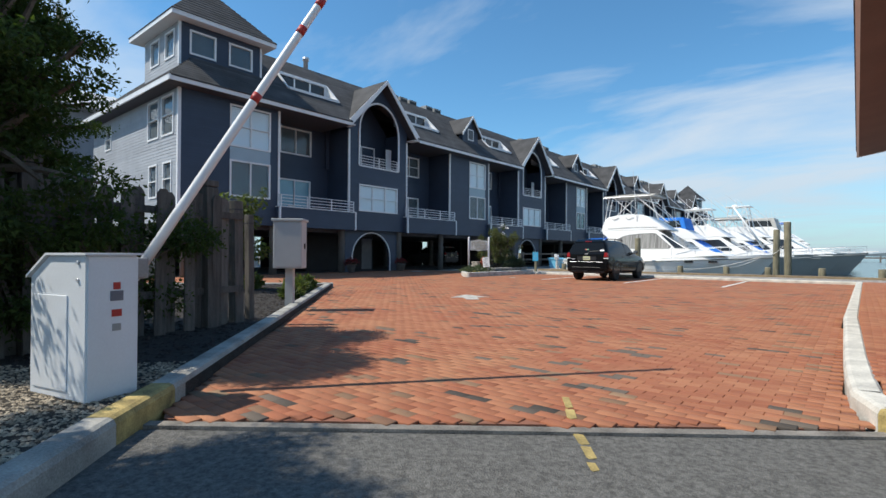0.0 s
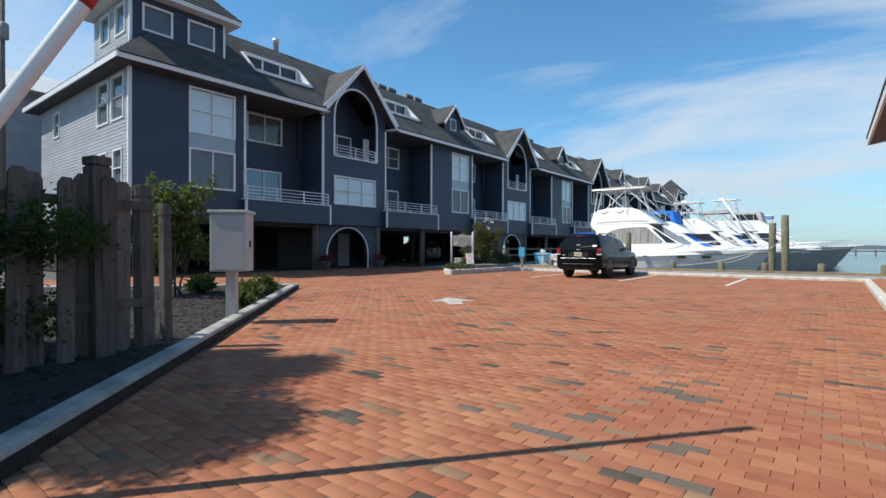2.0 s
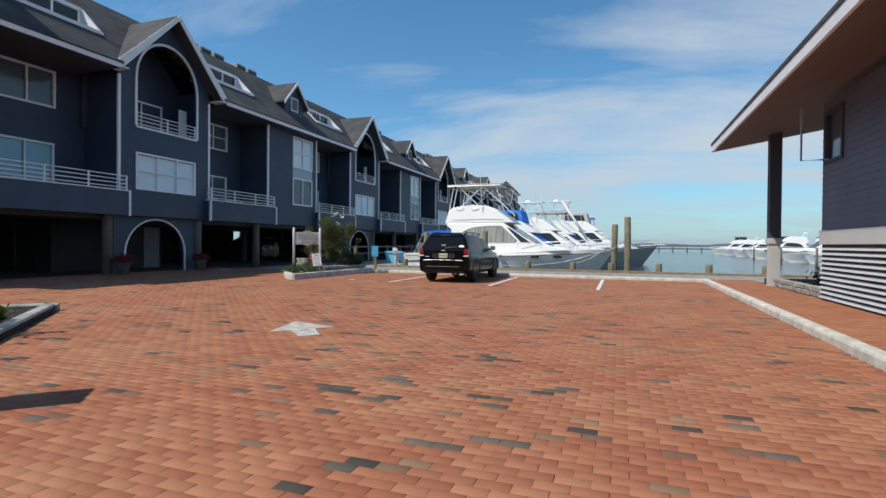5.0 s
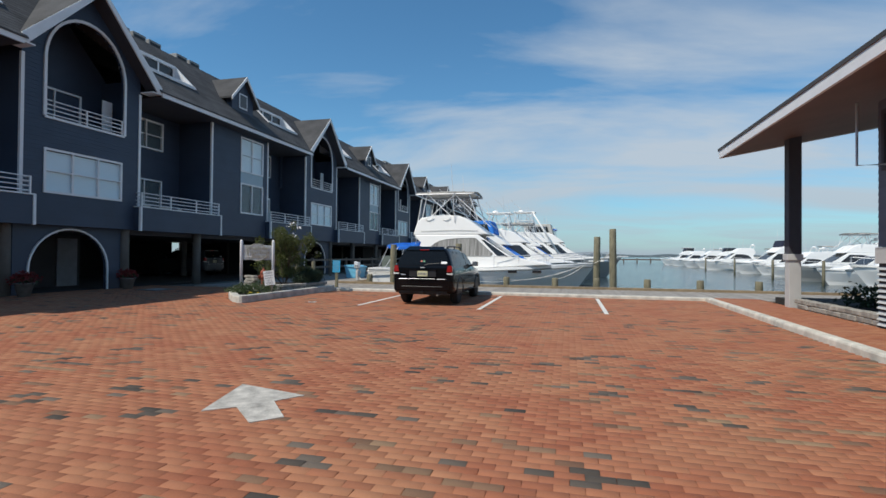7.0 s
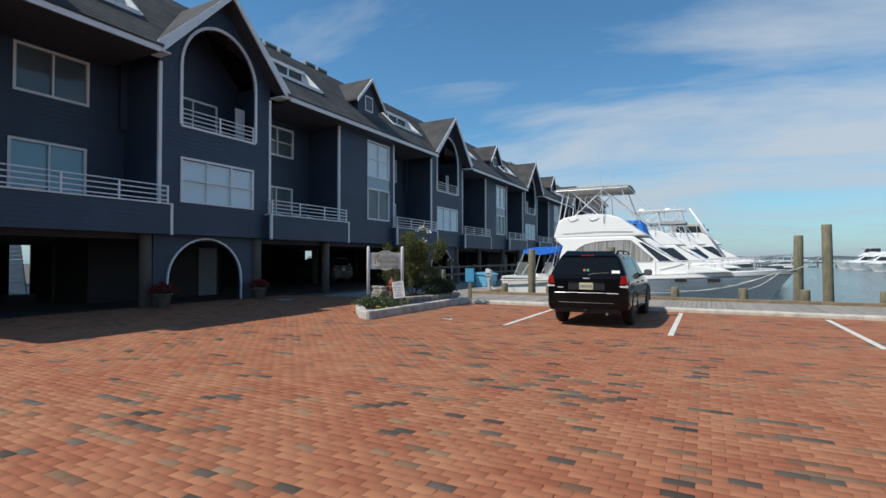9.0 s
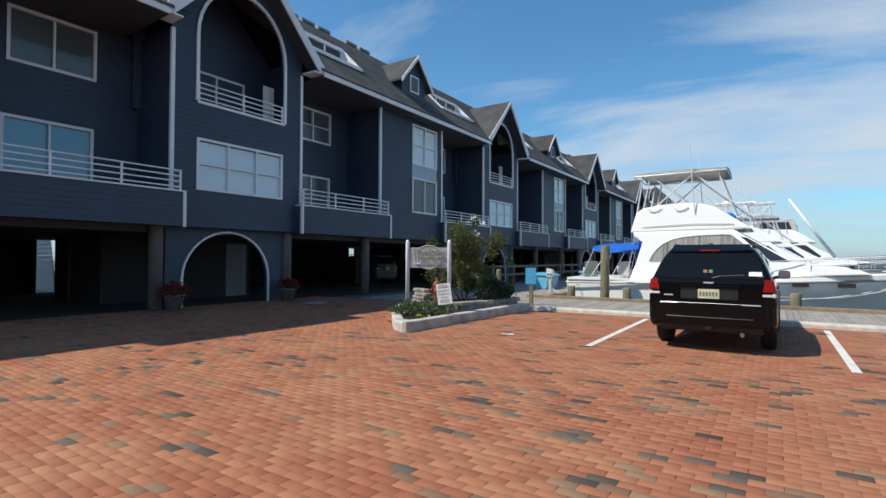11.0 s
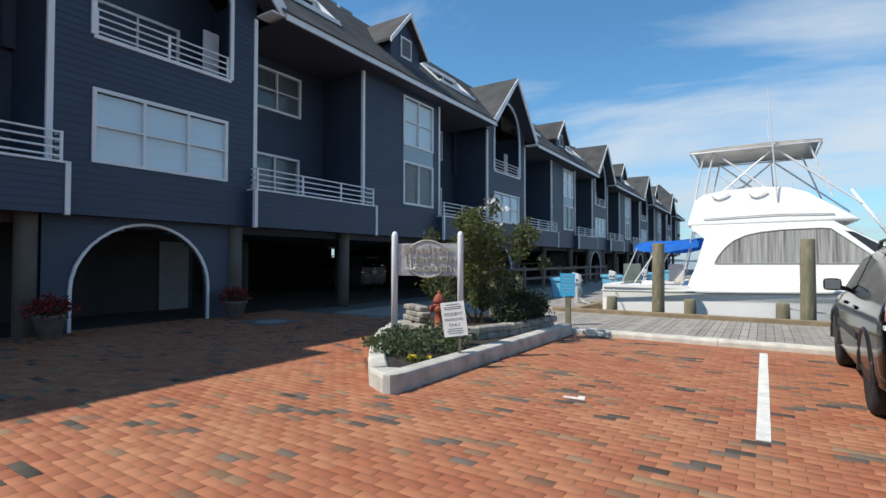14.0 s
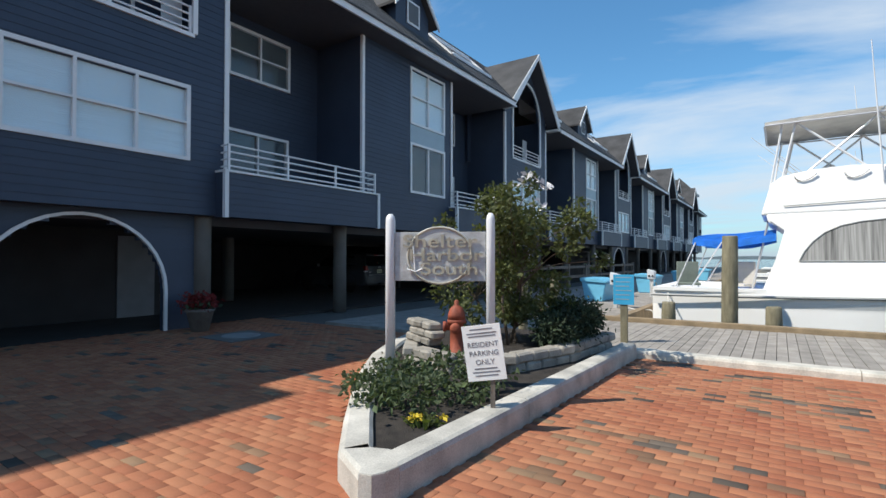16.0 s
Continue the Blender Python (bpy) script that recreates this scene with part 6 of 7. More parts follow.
# ---- utility box on a post ----
ub = thing("meter_box", (-10.68, 5.5, 0.1), 42, "pale grey steel meter box on a square post", "utility box")
part("post", box(B(), -0.075, 0.075, -0.075, 0.075, 0, 0.75, 0.008), M_BOX_GREY, ub)
part("cabinet", box(B(), -0.27, 0.27, -0.2, 0.2, 0.72, 1.62, 0.012), M_BOX_GREY, ub)
part("lid", box(B(), -0.3, 0.3, -0.23, 0.23, 1.62, 1.67, 0.012), M_BOX_GREY, ub)
part("door", box(B(), -0.25, 0.25, -0.212, -0.198, 0.75, 1.59, 0.005), M_BOX_GREY, ub)
part("latch", box(B(), 0.268, 0.29, -0.02, 0.03, 1.1, 1.2, 0.004), M_BLACK_PLASTIC, ub)

# ---- picket fence ----
fence = thing("picket_fence", (0, 0, 0), 0, "tall weathered grey picket fence with capped posts", "fence")
f0, f1 = Vector((-9.15, 3.72)), Vector((-8.0, -1.6))
fd = (f1 - f0).normalized()
fang = math.degrees(math.atan2(fd.y, fd.x))
PK = []
for k in range(4):
    rg = random.Random(k)
    bm = B()
    w = rg.uniform(0.07, 0.085)
    h = rg.uniform(1.68, 1.82)
    prism(bm, [(-w, 0, 0), (w, 0, 0), (w, 0, h - 0.06), (w * 0.5, 0, h), (-w * 0.5, 0, h), (-w, 0, h - 0.06)], (0, 0.025, 0))
    PK.append(mesh_of("picket", bm, M_FENCE))
ln = (f1 - f0).length
n = int(ln / 0.2)
rg = random.Random(9)
for i in range(n):
    q = f0 + fd * (0.3 + i * 0.2)
    part("picket", PK[i % 4], None, fence, at=pose(q.x, q.y, 0.1, rg.uniform(-1.5, 1.5), rg.uniform(-1, 1), fang) @ Matrix.Translation((0, 0.05 if i % 2 else -0.08, 0)))


def fence_post(q, h, w, cap):
    p = part("post", box(B(), -w, w, -w, w, 0, h, 0.01), M_FENCE, fence, at=pose(q[0], q[1], 0.08, 0.5, 0.7, fang))
    if cap:
        part("neck", box(B(), -w + 0.015, w - 0.015, -w + 0.015, w - 0.015, h - 0.01, h + 0.03), M_INTERIOR, p)
        part("cap", box(B(), -w - 0.004, w + 0.004, -w - 0.004, w + 0.004, h + 0.015, h + 0.1, 0.012), M_FENCE, p)
    else:
        part("groove", box(B(), -w - 0.003, w + 0.003, -w - 0.003, w + 0.003, h - 0.14, h - 0.12), M_INTERIOR, p)


fence_post((-9.42, 3.98), 1.62, 0.05, False)
fence_post((-9.26, 3.68), 1.8, 0.075, False)
for s in (0.55, 2.6, 4.7):
    q = f0 + fd * s
    fence_post((q.x, q.y), 1.92, 0.09, True)
for z in (0.45, 1.5):
    part("rail", box(B(), 0, ln, -0.045, 0.0, z, z + 0.09), M_FENCE, fence, at=pose(f0.x, f0.y, 0.1, 0, 0, fang))

# ---- trees and shrubs ----
def twig_tree(name, at, label, trunks, blobs, count, leaf, material, seed, r=0.03, cat="tree"):
    t = thing(name, at, 0, label, cat)
    rgt = random.Random(seed)
    for k, (dx, dy) in enumerate(trunks):
        b2 = B()
        tgt = Vector(blobs[k % len(blobs)][0])
        p0 = Vector((dx, dy, -0.05))
        tube(b2, [p0.lerp(tgt, s) + Vector((rgt.uniform(-1, 1), rgt.uniform(-1, 1), 0)) * 0.04 * (s > 0) for s in (0, 0.3, 0.6, 1)], r, 7, r * 0.4)
        for c, rad in blobs[k % len(blobs)::len(trunks)]:
            st = p0.lerp(tgt, 0.5)
            tube(b2, [st, st.lerp(Vector(c), 0.6) + Vector((0, 0, 0.05)), Vector(c)], r * 0.5, 5, r * 0.15)
        part("trunk", b2, M_BARK, t)
    foliage("crown", blobs, count, leaf, material, t, seed, long=2.3 if cat == "tree" else 1.8)
    return t


rgj = random.Random(21)


def conifer(at, label, h0, h1, width, count, seed, boughs):
    """A juniper: boughs leave the trunk all round, each a row of tufts that shrink and lift towards its tip."""
    rg2 = random.Random(seed)
    bl = [((0.05, 0, h1 + 0.2), (0.22, 0.22, 0.4)), ((-0.2, 0.15, h1 * 0.85), (0.3, 0.3, 0.4))]
    for i in range(boughs):
        h = h0 + (h1 - h0) * (i + rg2.random()) / boughs
        u = (h - h0) / (h1 - h0)
        reach = width * (1.15 - 0.65 * u ** 1.4) * rg2.uniform(0.65, 1.15)
        a, lift = i * 2.4 + rg2.uniform(-0.5, 0.5), rg2.uniform(0.0, 0.35)
        for k in range(4):
            f = (k + 0.7) / 4
            sz = rg2.uniform(0.2, 0.36) * (1.25 - 0.5 * f)
            bl.append(((math.cos(a) * reach * f + rg2.uniform(-0.1, 0.1), math.sin(a) * reach * f + rg2.uniform(-0.1, 0.1), h + lift * f * f * reach - 0.12 * f), (sz * 1.25, sz * 1.25, sz * 0.55)))
    return twig_tree("juniper_tree", at, label, [(0, 0), (0.12, 0.1)], bl, count, 0.028, M_JUNIPER, seed, 0.1)


conifer((-10.75, 0.75, 0.1), "large dark green juniper tree by the picket fence", 0.3, 6.0, 1.65, 175000, 31, 76)
conifer((-8.75, 0.55, 0.1), "dense young juniper tree in front of the large one", 0.2, 4.4, 1.3, 110000, 41, 54)
conifer((-7.1, -1.6, 0.1), "dark green juniper tree near the entry kerb", 1.6, 5.2, 1.3, 34000, 36, 18)
lb = []
for i in range(16):
    u = i / 15
    lb.append(((0.1 - 0.3 * u + rgj.uniform(-0.4, 0.3), 0.2 + 2.1 * u, rgj.uniform(0.3, 1.35) + 0.3 * u * rgj.random()), (rgj.uniform(0.25, 0.4), rgj.uniform(0.3, 0.45), rgj.uniform(0.18, 0.32))))
twig_tree("juniper_bush", (-8.75, 0.5, 0.1), "spreading dark green juniper against the picket fence", [(0, 0.5), (0.05, 1.4)], lb, 15000, 0.03, M_JUNIPER, 32, 0.05, "bush")
cb = []
for i in range(18):
    a = rgj.uniform(0, 6.28)
    cb.append(((math.cos(a) * rgj.uniform(0.1, 0.75), math.sin(a) * rgj.uniform(0.1, 0.75), rgj.uniform(0.9, 2.3)), (0.36, 0.36, 0.3)))
cb += [((0.5, 0.6, 2.55), (0.1, 0.1, 0.25)), ((-0.5, -0.3, 2.6), (0.1, 0.1, 0.22))]
twig_tree("crape_myrtle", (-14.9, 6.5, 0.1), "slim multi-stem young tree with light green leaves", [(0, 0), (0.2, 0.1), (-0.2, 0.15), (0.1, -0.2)], cb, 2900, 0.07, M_LEAF, 33, 0.028)
for x, y, s, sd in ((-12.6, 6.85, 0.3, 1), (-13.3, 7.4, 0.25, 2), (-11.9, 6.3, 0.22, 3), (-14.0, 8.2, 0.27, 4), (-15.1, 7.2, 0.3, 5)):
    t = thing("bed_shrub", (x, y, 0.1), 0, "low tufted green shrub in the mulch", "shrub", "bed shrubs")
    foliage("leaves", [((0, 0, s * 0.6), (s, s, s * 0.75))], 420, 0.06, M_LEAF, t, 40 + sd, droop=-0.5, long=2.6)
    tube(bm := B(), [(0, 0, -0.03), (0, 0, s * 0.6)], 0.015, 6)
    part("stem", bm, M_BARK, t)

# ---- island planter with the sign ----
OUT = [(-16.36, 18.85), (-16.14, 24.45)]
LEFT = [(-16.36, 18.85), (-16.75, 19.05), (-17.3, 19.55), (-17.85, 20.2), (-18.4, 20.9), (-18.95, 21.7), (-19.4, 22.6), (-19.75, 23.6), (-19.95, 24.45)]
kerb("island_kerb", [(-16.10, 24.46), (-16.28, 19.02)], 0.24, 0.22, M_ISLAND_KERB, "pale concrete kerb round the sign island", 1.6, -1)
kerb("island_kerb", [(-16.42, 18.80), (-16.80, 19.0)] + LEFT[2:], 0.24, 0.218, M_ISLAND_KERB, "pale concrete kerb round the sign island", 1.2, -1)
bm = B()
prism(bm, [(-16.276, 19.016, 0.219), (-16.29, 18.9, 0.219), (-16.33, 18.82, 0.219), (-16.416, 18.797, 0.219), (-16.64, 19.15, 0.219), (-16.5, 19.2, 0.219)], (0, 0, -0.3))
bmesh.ops.bevel(bm, geom=[e for e in bm.edges if all(v.co.z > 0.2 for v in e.verts)], offset=0.005, segments=2, affect="EDGES")
solid("island_nose", bm, M_ISLAND_KERB, "rounded concrete nose stone of the island kerb", "kerb", kind="structure")
bm = B()
prism(bm, [(-16.5, 19.1, 0.16), (-16.3, 24.45, 0.16), (-19.8, 24.45, 0.16)] + [(x + 0.1, y, 0.16) for x, y in LEFT[::-1][1:-1]], (0, 0, -0.2))
solid("island_bed", bm, M_MULCH, "dark mulch inside the sign island", "bed", kind="structure")
ring = thing("stone_ring", (0, 0, 0), 0, "low ring of grey garden stones in the island", "wall", kind="structure")
stones(ring, [(-18.85, 22.55), (-18.3, 21.75), (-17.6, 21.55), (-17.0, 21.9), (-16.65, 22.9), (-16.5, 24.3)], 2, 8, (0.3, 0.2, 0.12), 0.14)
stones(ring, [(-18.62, 22.2), (-17.98, 21.85)], 3, 12, (0.24, 0.2, 0.1), 0.38)
bm = B()
prism(bm, [(-18.8, 22.6, 0.3), (-18.3, 21.85, 0.3), (-17.6, 21.65, 0.3), (-17.05, 22.0, 0.3), (-16.7, 22.9, 0.3), (-16.6, 24.4, 0.3), (-19.2, 24.4, 0.3)], (0, 0, -0.2))
solid("raised_bed", bm, M_MULCH, "raised dark mulch inside the stone ring", "bed", kind="structure")


def text_mesh(name, body, size, material, parent, at, depth=0.004, label="", bold=0.0):
    cu = bpy.data.curves.new(name, "FONT")
    cu.body, cu.size, cu.align_x, cu.align_y, cu.extrude, cu.offset = body, size, "CENTER", "CENTER", depth, bold
    tmp = new(name, cu)
    me = bpy.data.meshes.new_from_object(tmp.evaluated_get(bpy.context.evaluated_depsgraph_get()))
    bpy.data.objects.remove(tmp)
    me.materials.clear()
    me.materials.append(material)
    return part(name, me, None, parent, label, at)


SL, SR = Vector((-17.64, 20.55)), Vector((-16.72, 21.02))
sang = math.degrees(math.atan2(SR.y - SL.y, SR.x - SL.x))
smid = (SL + SR) / 2
sign = thing("harbour_sign", (smid.x, smid.y, 0.14), sang, "carved grey wooden sign board between two white posts", "sign")
hw = (SR - SL).length / 2
for s in (-1, 1):
    part("post", lathe(B(), [(0.06, 0), (0.06, 1.76), (0.05, 1.8), (0.025, 1.83)], 4), M_WHITE, sign, "square white sign post", at=pose(s * hw, 0, 0, 0, 0, 45))
part("board", box(B(), -hw + 0.05, hw - 0.05, -0.02, 0.02, 1.14, 1.64, 0.006), M_SIGNWOOD, sign, "silvered grey wooden board")
bm = B()
lathe(bm, [(0.28, -0.03), (0.3, -0.02), (0.3, 0.02), (0.28, 0.03)], 32)
part("medallion", bm, M_SIGNWOOD, sign, "raised oval medallion", at=pose(0, 0, 1.4, 90, 0, 0) @ Matrix.Diagonal((1.15, 1.0, 1.1, 1)))
bm = B()
tube(bm, [(0.325 * math.cos(a), -0.034, 1.4 + 0.285 * math.sin(a)) for a in np.linspace(0, 6.2832, 40)], 0.011, 6)
part("medallion_rim", bm, M_SIGNGOLD, sign)
for k, (w, z, sz, dx) in enumerate((("Shelter", 1.54, 0.185, 0.0), ("Harbor", 1.40, 0.175, 0.06), ("South", 1.26, 0.175, 0.1))):
    text_mesh("lettering", w, sz, M_SIGNGOLD, sign, pose(dx, -0.04, z, 90, 0, 0) @ Matrix.Diagonal((1.45, 1.0, 1.0, 1)), 0.008, "carved gold lettering", 0.002)
bm = B()
tube(bm, [(-0.27, -0.04, 1.5), (-0.25, -0.04, 1.25)], 0.009, 6)
tube(bm, [(-0.35, -0.04, 1.32), (-0.33, -0.04, 1.26), (-0.25, -0.04, 1.235), (-0.18, -0.04, 1.26), (-0.16, -0.04, 1.32)], 0.009, 6)
part("anchor", bm, M_SIGNWHITE, sign, "small carved anchor")

notice = thing("parking_notice", (-16.36, 20.39, 0.10), 20, "white sheet notice tilted on a small stake", "sign")
part("sheet", box(B(), -0.17, 0.17, -0.006, 0.006, 0.3, 0.78, 0.002), M_SIGNWHITE, notice, at=pose(0, 0, 0.06, 0, -8, 0))
part("stake", box(B(), -0.02, 0.02, 0.008, 0.03, -0.1, 0.5), M_WOOD_GREY, notice)
for w, z, sz in (("RESIDENT", 0.61, 0.062), ("PARKING", 0.535, 0.062), ("ONLY", 0.46, 0.062)):
    text_mesh("lettering", w, sz, M_INK, notice, pose(0, 0, 0.06, 0, -8, 0) @ pose(0, -0.008, z, 90, 0, 0), 0.001)
for z, w in ((0.745, 0.1), (0.71, 0.13), (0.685, 0.12), (0.405, 0.1), (0.375, 0.12), (0.345, 0.1)):
    part("text_line", box(B(), -w, w, -0.0085, -0.0065, z - 0.005, z + 0.005), M_INK, notice, at=pose(0, 0, 0.06, 0, -8, 0))

hyd = thing("fire_hydrant", (-17.72, 21.95, 0.28), 25, "faded red cast-iron fire hydrant", "hydrant")
part("barrel", lathe(B(), [(0.13, 0), (0.13, 0.03), (0.085, 0.05), (0.085, 0.4), (0.12, 0.41), (0.12, 0.45), (0.1, 0.46)], 16), M_HYDRANT, hyd)
part("bonnet", lathe(B(), [(0.115, 0.46), (0.11, 0.52), (0.085, 0.59), (0.04, 0.63), (0.03, 0.64), (0.03, 0.69), (0.015, 0.7)], 16), M_HYDRANT, hyd)
for a in (0, 180, 270):
    part("outlet", lathe(B(), [(0.05, 0.06), (0.05, 0.13), (0.065, 0.135), (0.065, 0.17), (0.02, 0.175)], 12), M_HYDRANT, hyd, at=pose(0, 0, 0.36, 90, 0, a))

sb = []
for i in range(30):
    a = rgj.uniform(0, 6.28)
    h = rgj.uniform(0.4, 2.05)
    rr = rgj.uniform(0.15, 1.15) * (1 - 0.3 * abs(h - 1.2))
    sb.append(((math.cos(a) * rr, math.sin(a) * rr, h), (rgj.uniform(0.16, 0.34), rgj.uniform(0.16, 0.34), rgj.uniform(0.14, 0.3))))
sb += [((0.2, 0.3, 2.3), (0.14, 0.14, 0.22)), ((1.15, 0.5, 1.2), (0.18, 0.14, 0.14)), ((-0.9, -0.3, 1.7), (0.2, 0.15, 0.2))]
ros = twig_tree("flowering_shrub", (-17.5, 23.0, 0.28), "loose tall shrub with sparse white blossoms", [(0, 0), (0.12, 0.05), (-0.12, 0.1), (0.05, -0.12)], sb, 8200, 0.045, leaf_mat("olive_leaves", (0.08, 0.10, 0.035), (0.16, 0.19, 0.04), 0.3, rough=0.75, var=0.3, scale=4, fine=20, tint=(0.13, 0.15, 0.05), island=0.4), 34, 0.025, "shrub")
foliage("blossom", [((0.2, 0.2, 2.35), (0.2, 0.2, 0.12)), ((0.5, 0.1, 2.2), (0.12, 0.12, 0.1)), ((1.2, 0.5, 1.25), (0.08, 0.08, 0.06)), ((-0.3, 0.2, 2.1), (0.1, 0.1, 0.1)), ((0.6, -0.4, 1.9), (0.1, 0.1, 0.1))], 60, 0.06, M_BLOSSOM, ros, 35)
sh = thing("dark_shrub", (-16.85, 23.75, 0.28), 0, "rounded dark green shrub by the boardwalk", "shrub")
foliage("leaves", [((0, 0, 0.3), (0.42, 0.5, 0.3)), ((0.0, -0.6, 0.24), (0.3, 0.4, 0.25)), ((0.0, 0.45, 0.3), (0.3, 0.3, 0.25))], 6500, 0.032, M_LEAF_DARK, sh, 36, long=2.4)
tube(bm := B(), [(0, 0, -0.05), (0, 0, 0.3)], 0.03, 6)
part("stem", bm, M_BARK, sh)
M_LEAF_GC = leaf_mat("sage_green_leaves", (0.06, 0.09, 0.045), (0.12, 0.17, 0.05), 0.25, rough=0.7, var=0.3, scale=4, fine=20, bump=0.1, tint=(0.10, 0.14, 0.06), island=0.35)
gc = thing("ground_cover", (-17.0, 20.2, 0.16), 0, "sprawling green ground-cover plant at the sign's foot", "plant")
foliage("leaves", [((0, 0, 0.16), (0.35, 0.4, 0.17)), ((-0.5, 0.35, 0.16), (0.42, 0.35, 0.18)), ((-0.85, 0.75, 0.14), (0.3, 0.3, 0.14)), ((0.3, 0.4, 0.13), (0.25, 0.3, 0.13)), ((-0.35, -0.2, 0.12), (0.3, 0.25, 0.12)), ((-0.75, 0.2, 0.1), (0.3, 0.25, 0.1)), ((-0.1, 0.6, 0.25), (0.25, 0.25, 0.2)), ((-0.95, 0.2, 0.08), (0.3, 0.12, 0.07)), ((0.25, 0.75, 0.18), (0.3, 0.25, 0.14))], 2100, 0.042, M_LEAF_GC, gc, 37)
tube(bm := B(), [(0, 0, -0.03), (-0.3, 0.2, 0.1)], 0.015, 6)
part("stem", bm, M_BARK, gc)
yf = thing("yellow_flowers", (-16.75, 19.8, 0.16), 0, "small clump of yellow flowers", "flowers")
foliage("petals", [((0, 0, 0.07), (0.09, 0.07, 0.04)), ((0.18, 0.14, 0.06), (0.07, 0.05, 0.03))], 34, 0.035, M_FLOWER_YELLOW, yf, 38)
foliage("leaves", [((0.05, 0.05, 0.03), (0.18, 0.14, 0.04))], 90, 0.045, M_LEAF, yf, 39)

bs = thing("dock_notice", (-16.55, 25.55, 0.05), 8, "sky blue notice on a short timber post", "sign")
part("post", box(B(), -0.06, 0.06, -0.05, 0.05, 0, 1.0, 0.01), M_PILE, bs)
part("sheet", box(B(), -0.17, 0.17, -0.065, -0.053, 0.66, 1.18, 0.003), M_SIGNBLUE, bs)
for k in range(6):
    part("text_line", box(B(), -0.13, 0.13 - 0.02 * (k % 3), -0.068, -0.0645, 1.122 - k * 0.075, 1.136 - k * 0.075), M_PANEL, bs)
for x, y in ((-18.2, 26.5), (-18.4, 25.4)):
    pile(x, y, 1.15, 0.09, "dock posts")

# ---- pots and manhole under the houses ----
for x, y in ((-24.3, 18.35), (-24.3, 22.35)):
    t = thing("flower_pot", (x, y, 0.0), 0, "grey clay pot with dark red chrysanthemums", "flower pot", "entry pots")
    part("pot", lathe(B(), [(0.17, 0), (0.26, 0.4), (0.29, 0.41), (0.29, 0.47), (0.25, 0.47), (0.24, 0.4)], 18), M_POT, t)
    foliage("flowers", [((0, 0, 0.6), (0.36, 0.36, 0.2))], 700, 0.05, M_FLOWER_RED, t, int(y * 10))
    foliage("leaves", [((0, 0, 0.52), (0.33, 0.33, 0.14))], 300, 0.06, M_LEAF_DARK, t, int(y * 10) + 1)
mh = thing("manhole", (-22.96, 22.4, 0.0), 0, "round iron manhole in a square concrete collar", "manhole", kind="structure")
part("collar", box(B(), -0.55, 0.55, -0.55, 0.55, -0.05, 0.016, 0.006), M_CONCRETE_COL, mh)
part("cover", lathe(B(), [(0.36, 0), (0.36, 0.022), (0.34, 0.026)], 24), M_HVAC, mh)


# ---- cars ----
CAR_SECTIONS = (  # along, half width, sill, belt height, half width at the belt, roof height, half width at the roof
    (0.0, 0.86, 0.46, 1.15, 0.82, 1.64, 0.60), (0.03, 0.90, 0.41, 1.165, 0.855, 1.675, 0.63), (0.1, 0.925, 0.37, 1.17, 0.875, 1.70, 0.655), (0.3, 0.935, 0.34, 1.165, 0.88, 1.715, 0.665),
    (1.0, 0.94, 0.32, 1.15, 0.885, 1.725, 0.67), (1.9, 0.94, 0.3, 1.13, 0.885, 1.72, 0.67), (2.5, 0.94, 0.3, 1.12, 0.885, 1.67, 0.655), (2.95, 0.935, 0.3, 1.11, 0.88, 1.47, 0.665),
    (3.4, 0.935, 0.31, 1.09, 0.87, 1.14, 0.72), (3.6, 0.93, 0.32, 1.06, 0.86, 1.085, 0.72), (4.2, 0.92, 0.34, 0.99, 0.85, 1.03, 0.7), (4.55, 0.88, 0.38, 0.9, 0.8, 0.94, 0.64), (4.7, 0.8, 0.42, 0.8, 0.72, 0.84, 0.56), (4.76, 0.7, 0.48, 0.74, 0.62, 0.78, 0.5))


def car_rake(y, z):
    """How far the tailgate leans forward at a height, dying out along the roof."""
    return max(0.0, z - 1.14) * 0.46 * max(0.0, 1 - y / 1.1)


def car_ring(sec):
    y, w, zs, zb, wb, zr, wr = sec
    gh = zr - zb
    side = [(0.55 * w, zs - 0.01), (0.93 * w, zs), (0.985 * w, zs + 0.06), (w, zs + 0.16), (w * 1.004, (zs + zb) / 2), (w * 0.995, zb - 0.16), (wb + 0.012, zb - 0.03), (wb, zb),
            (wb + (wr - wb) * 0.3, zb + gh * 0.33), (wb + (wr - wb) * 0.66, zb + gh * 0.66), (wr + 0.02 * min(1, gh * 3), zr - 0.1 * min(1, gh * 2)), (wr * 0.96, zr - 0.035 * min(1, gh * 3)), (wr * 0.86, zr - 0.006), (wr * 0.5, zr + 0.015), (0, zr + 0.02)]
    return [(-x, y + car_rake(y, z), z) for x, z in side] + [(x, y + car_rake(y, z), z) for x, z in side[-2::-1]]


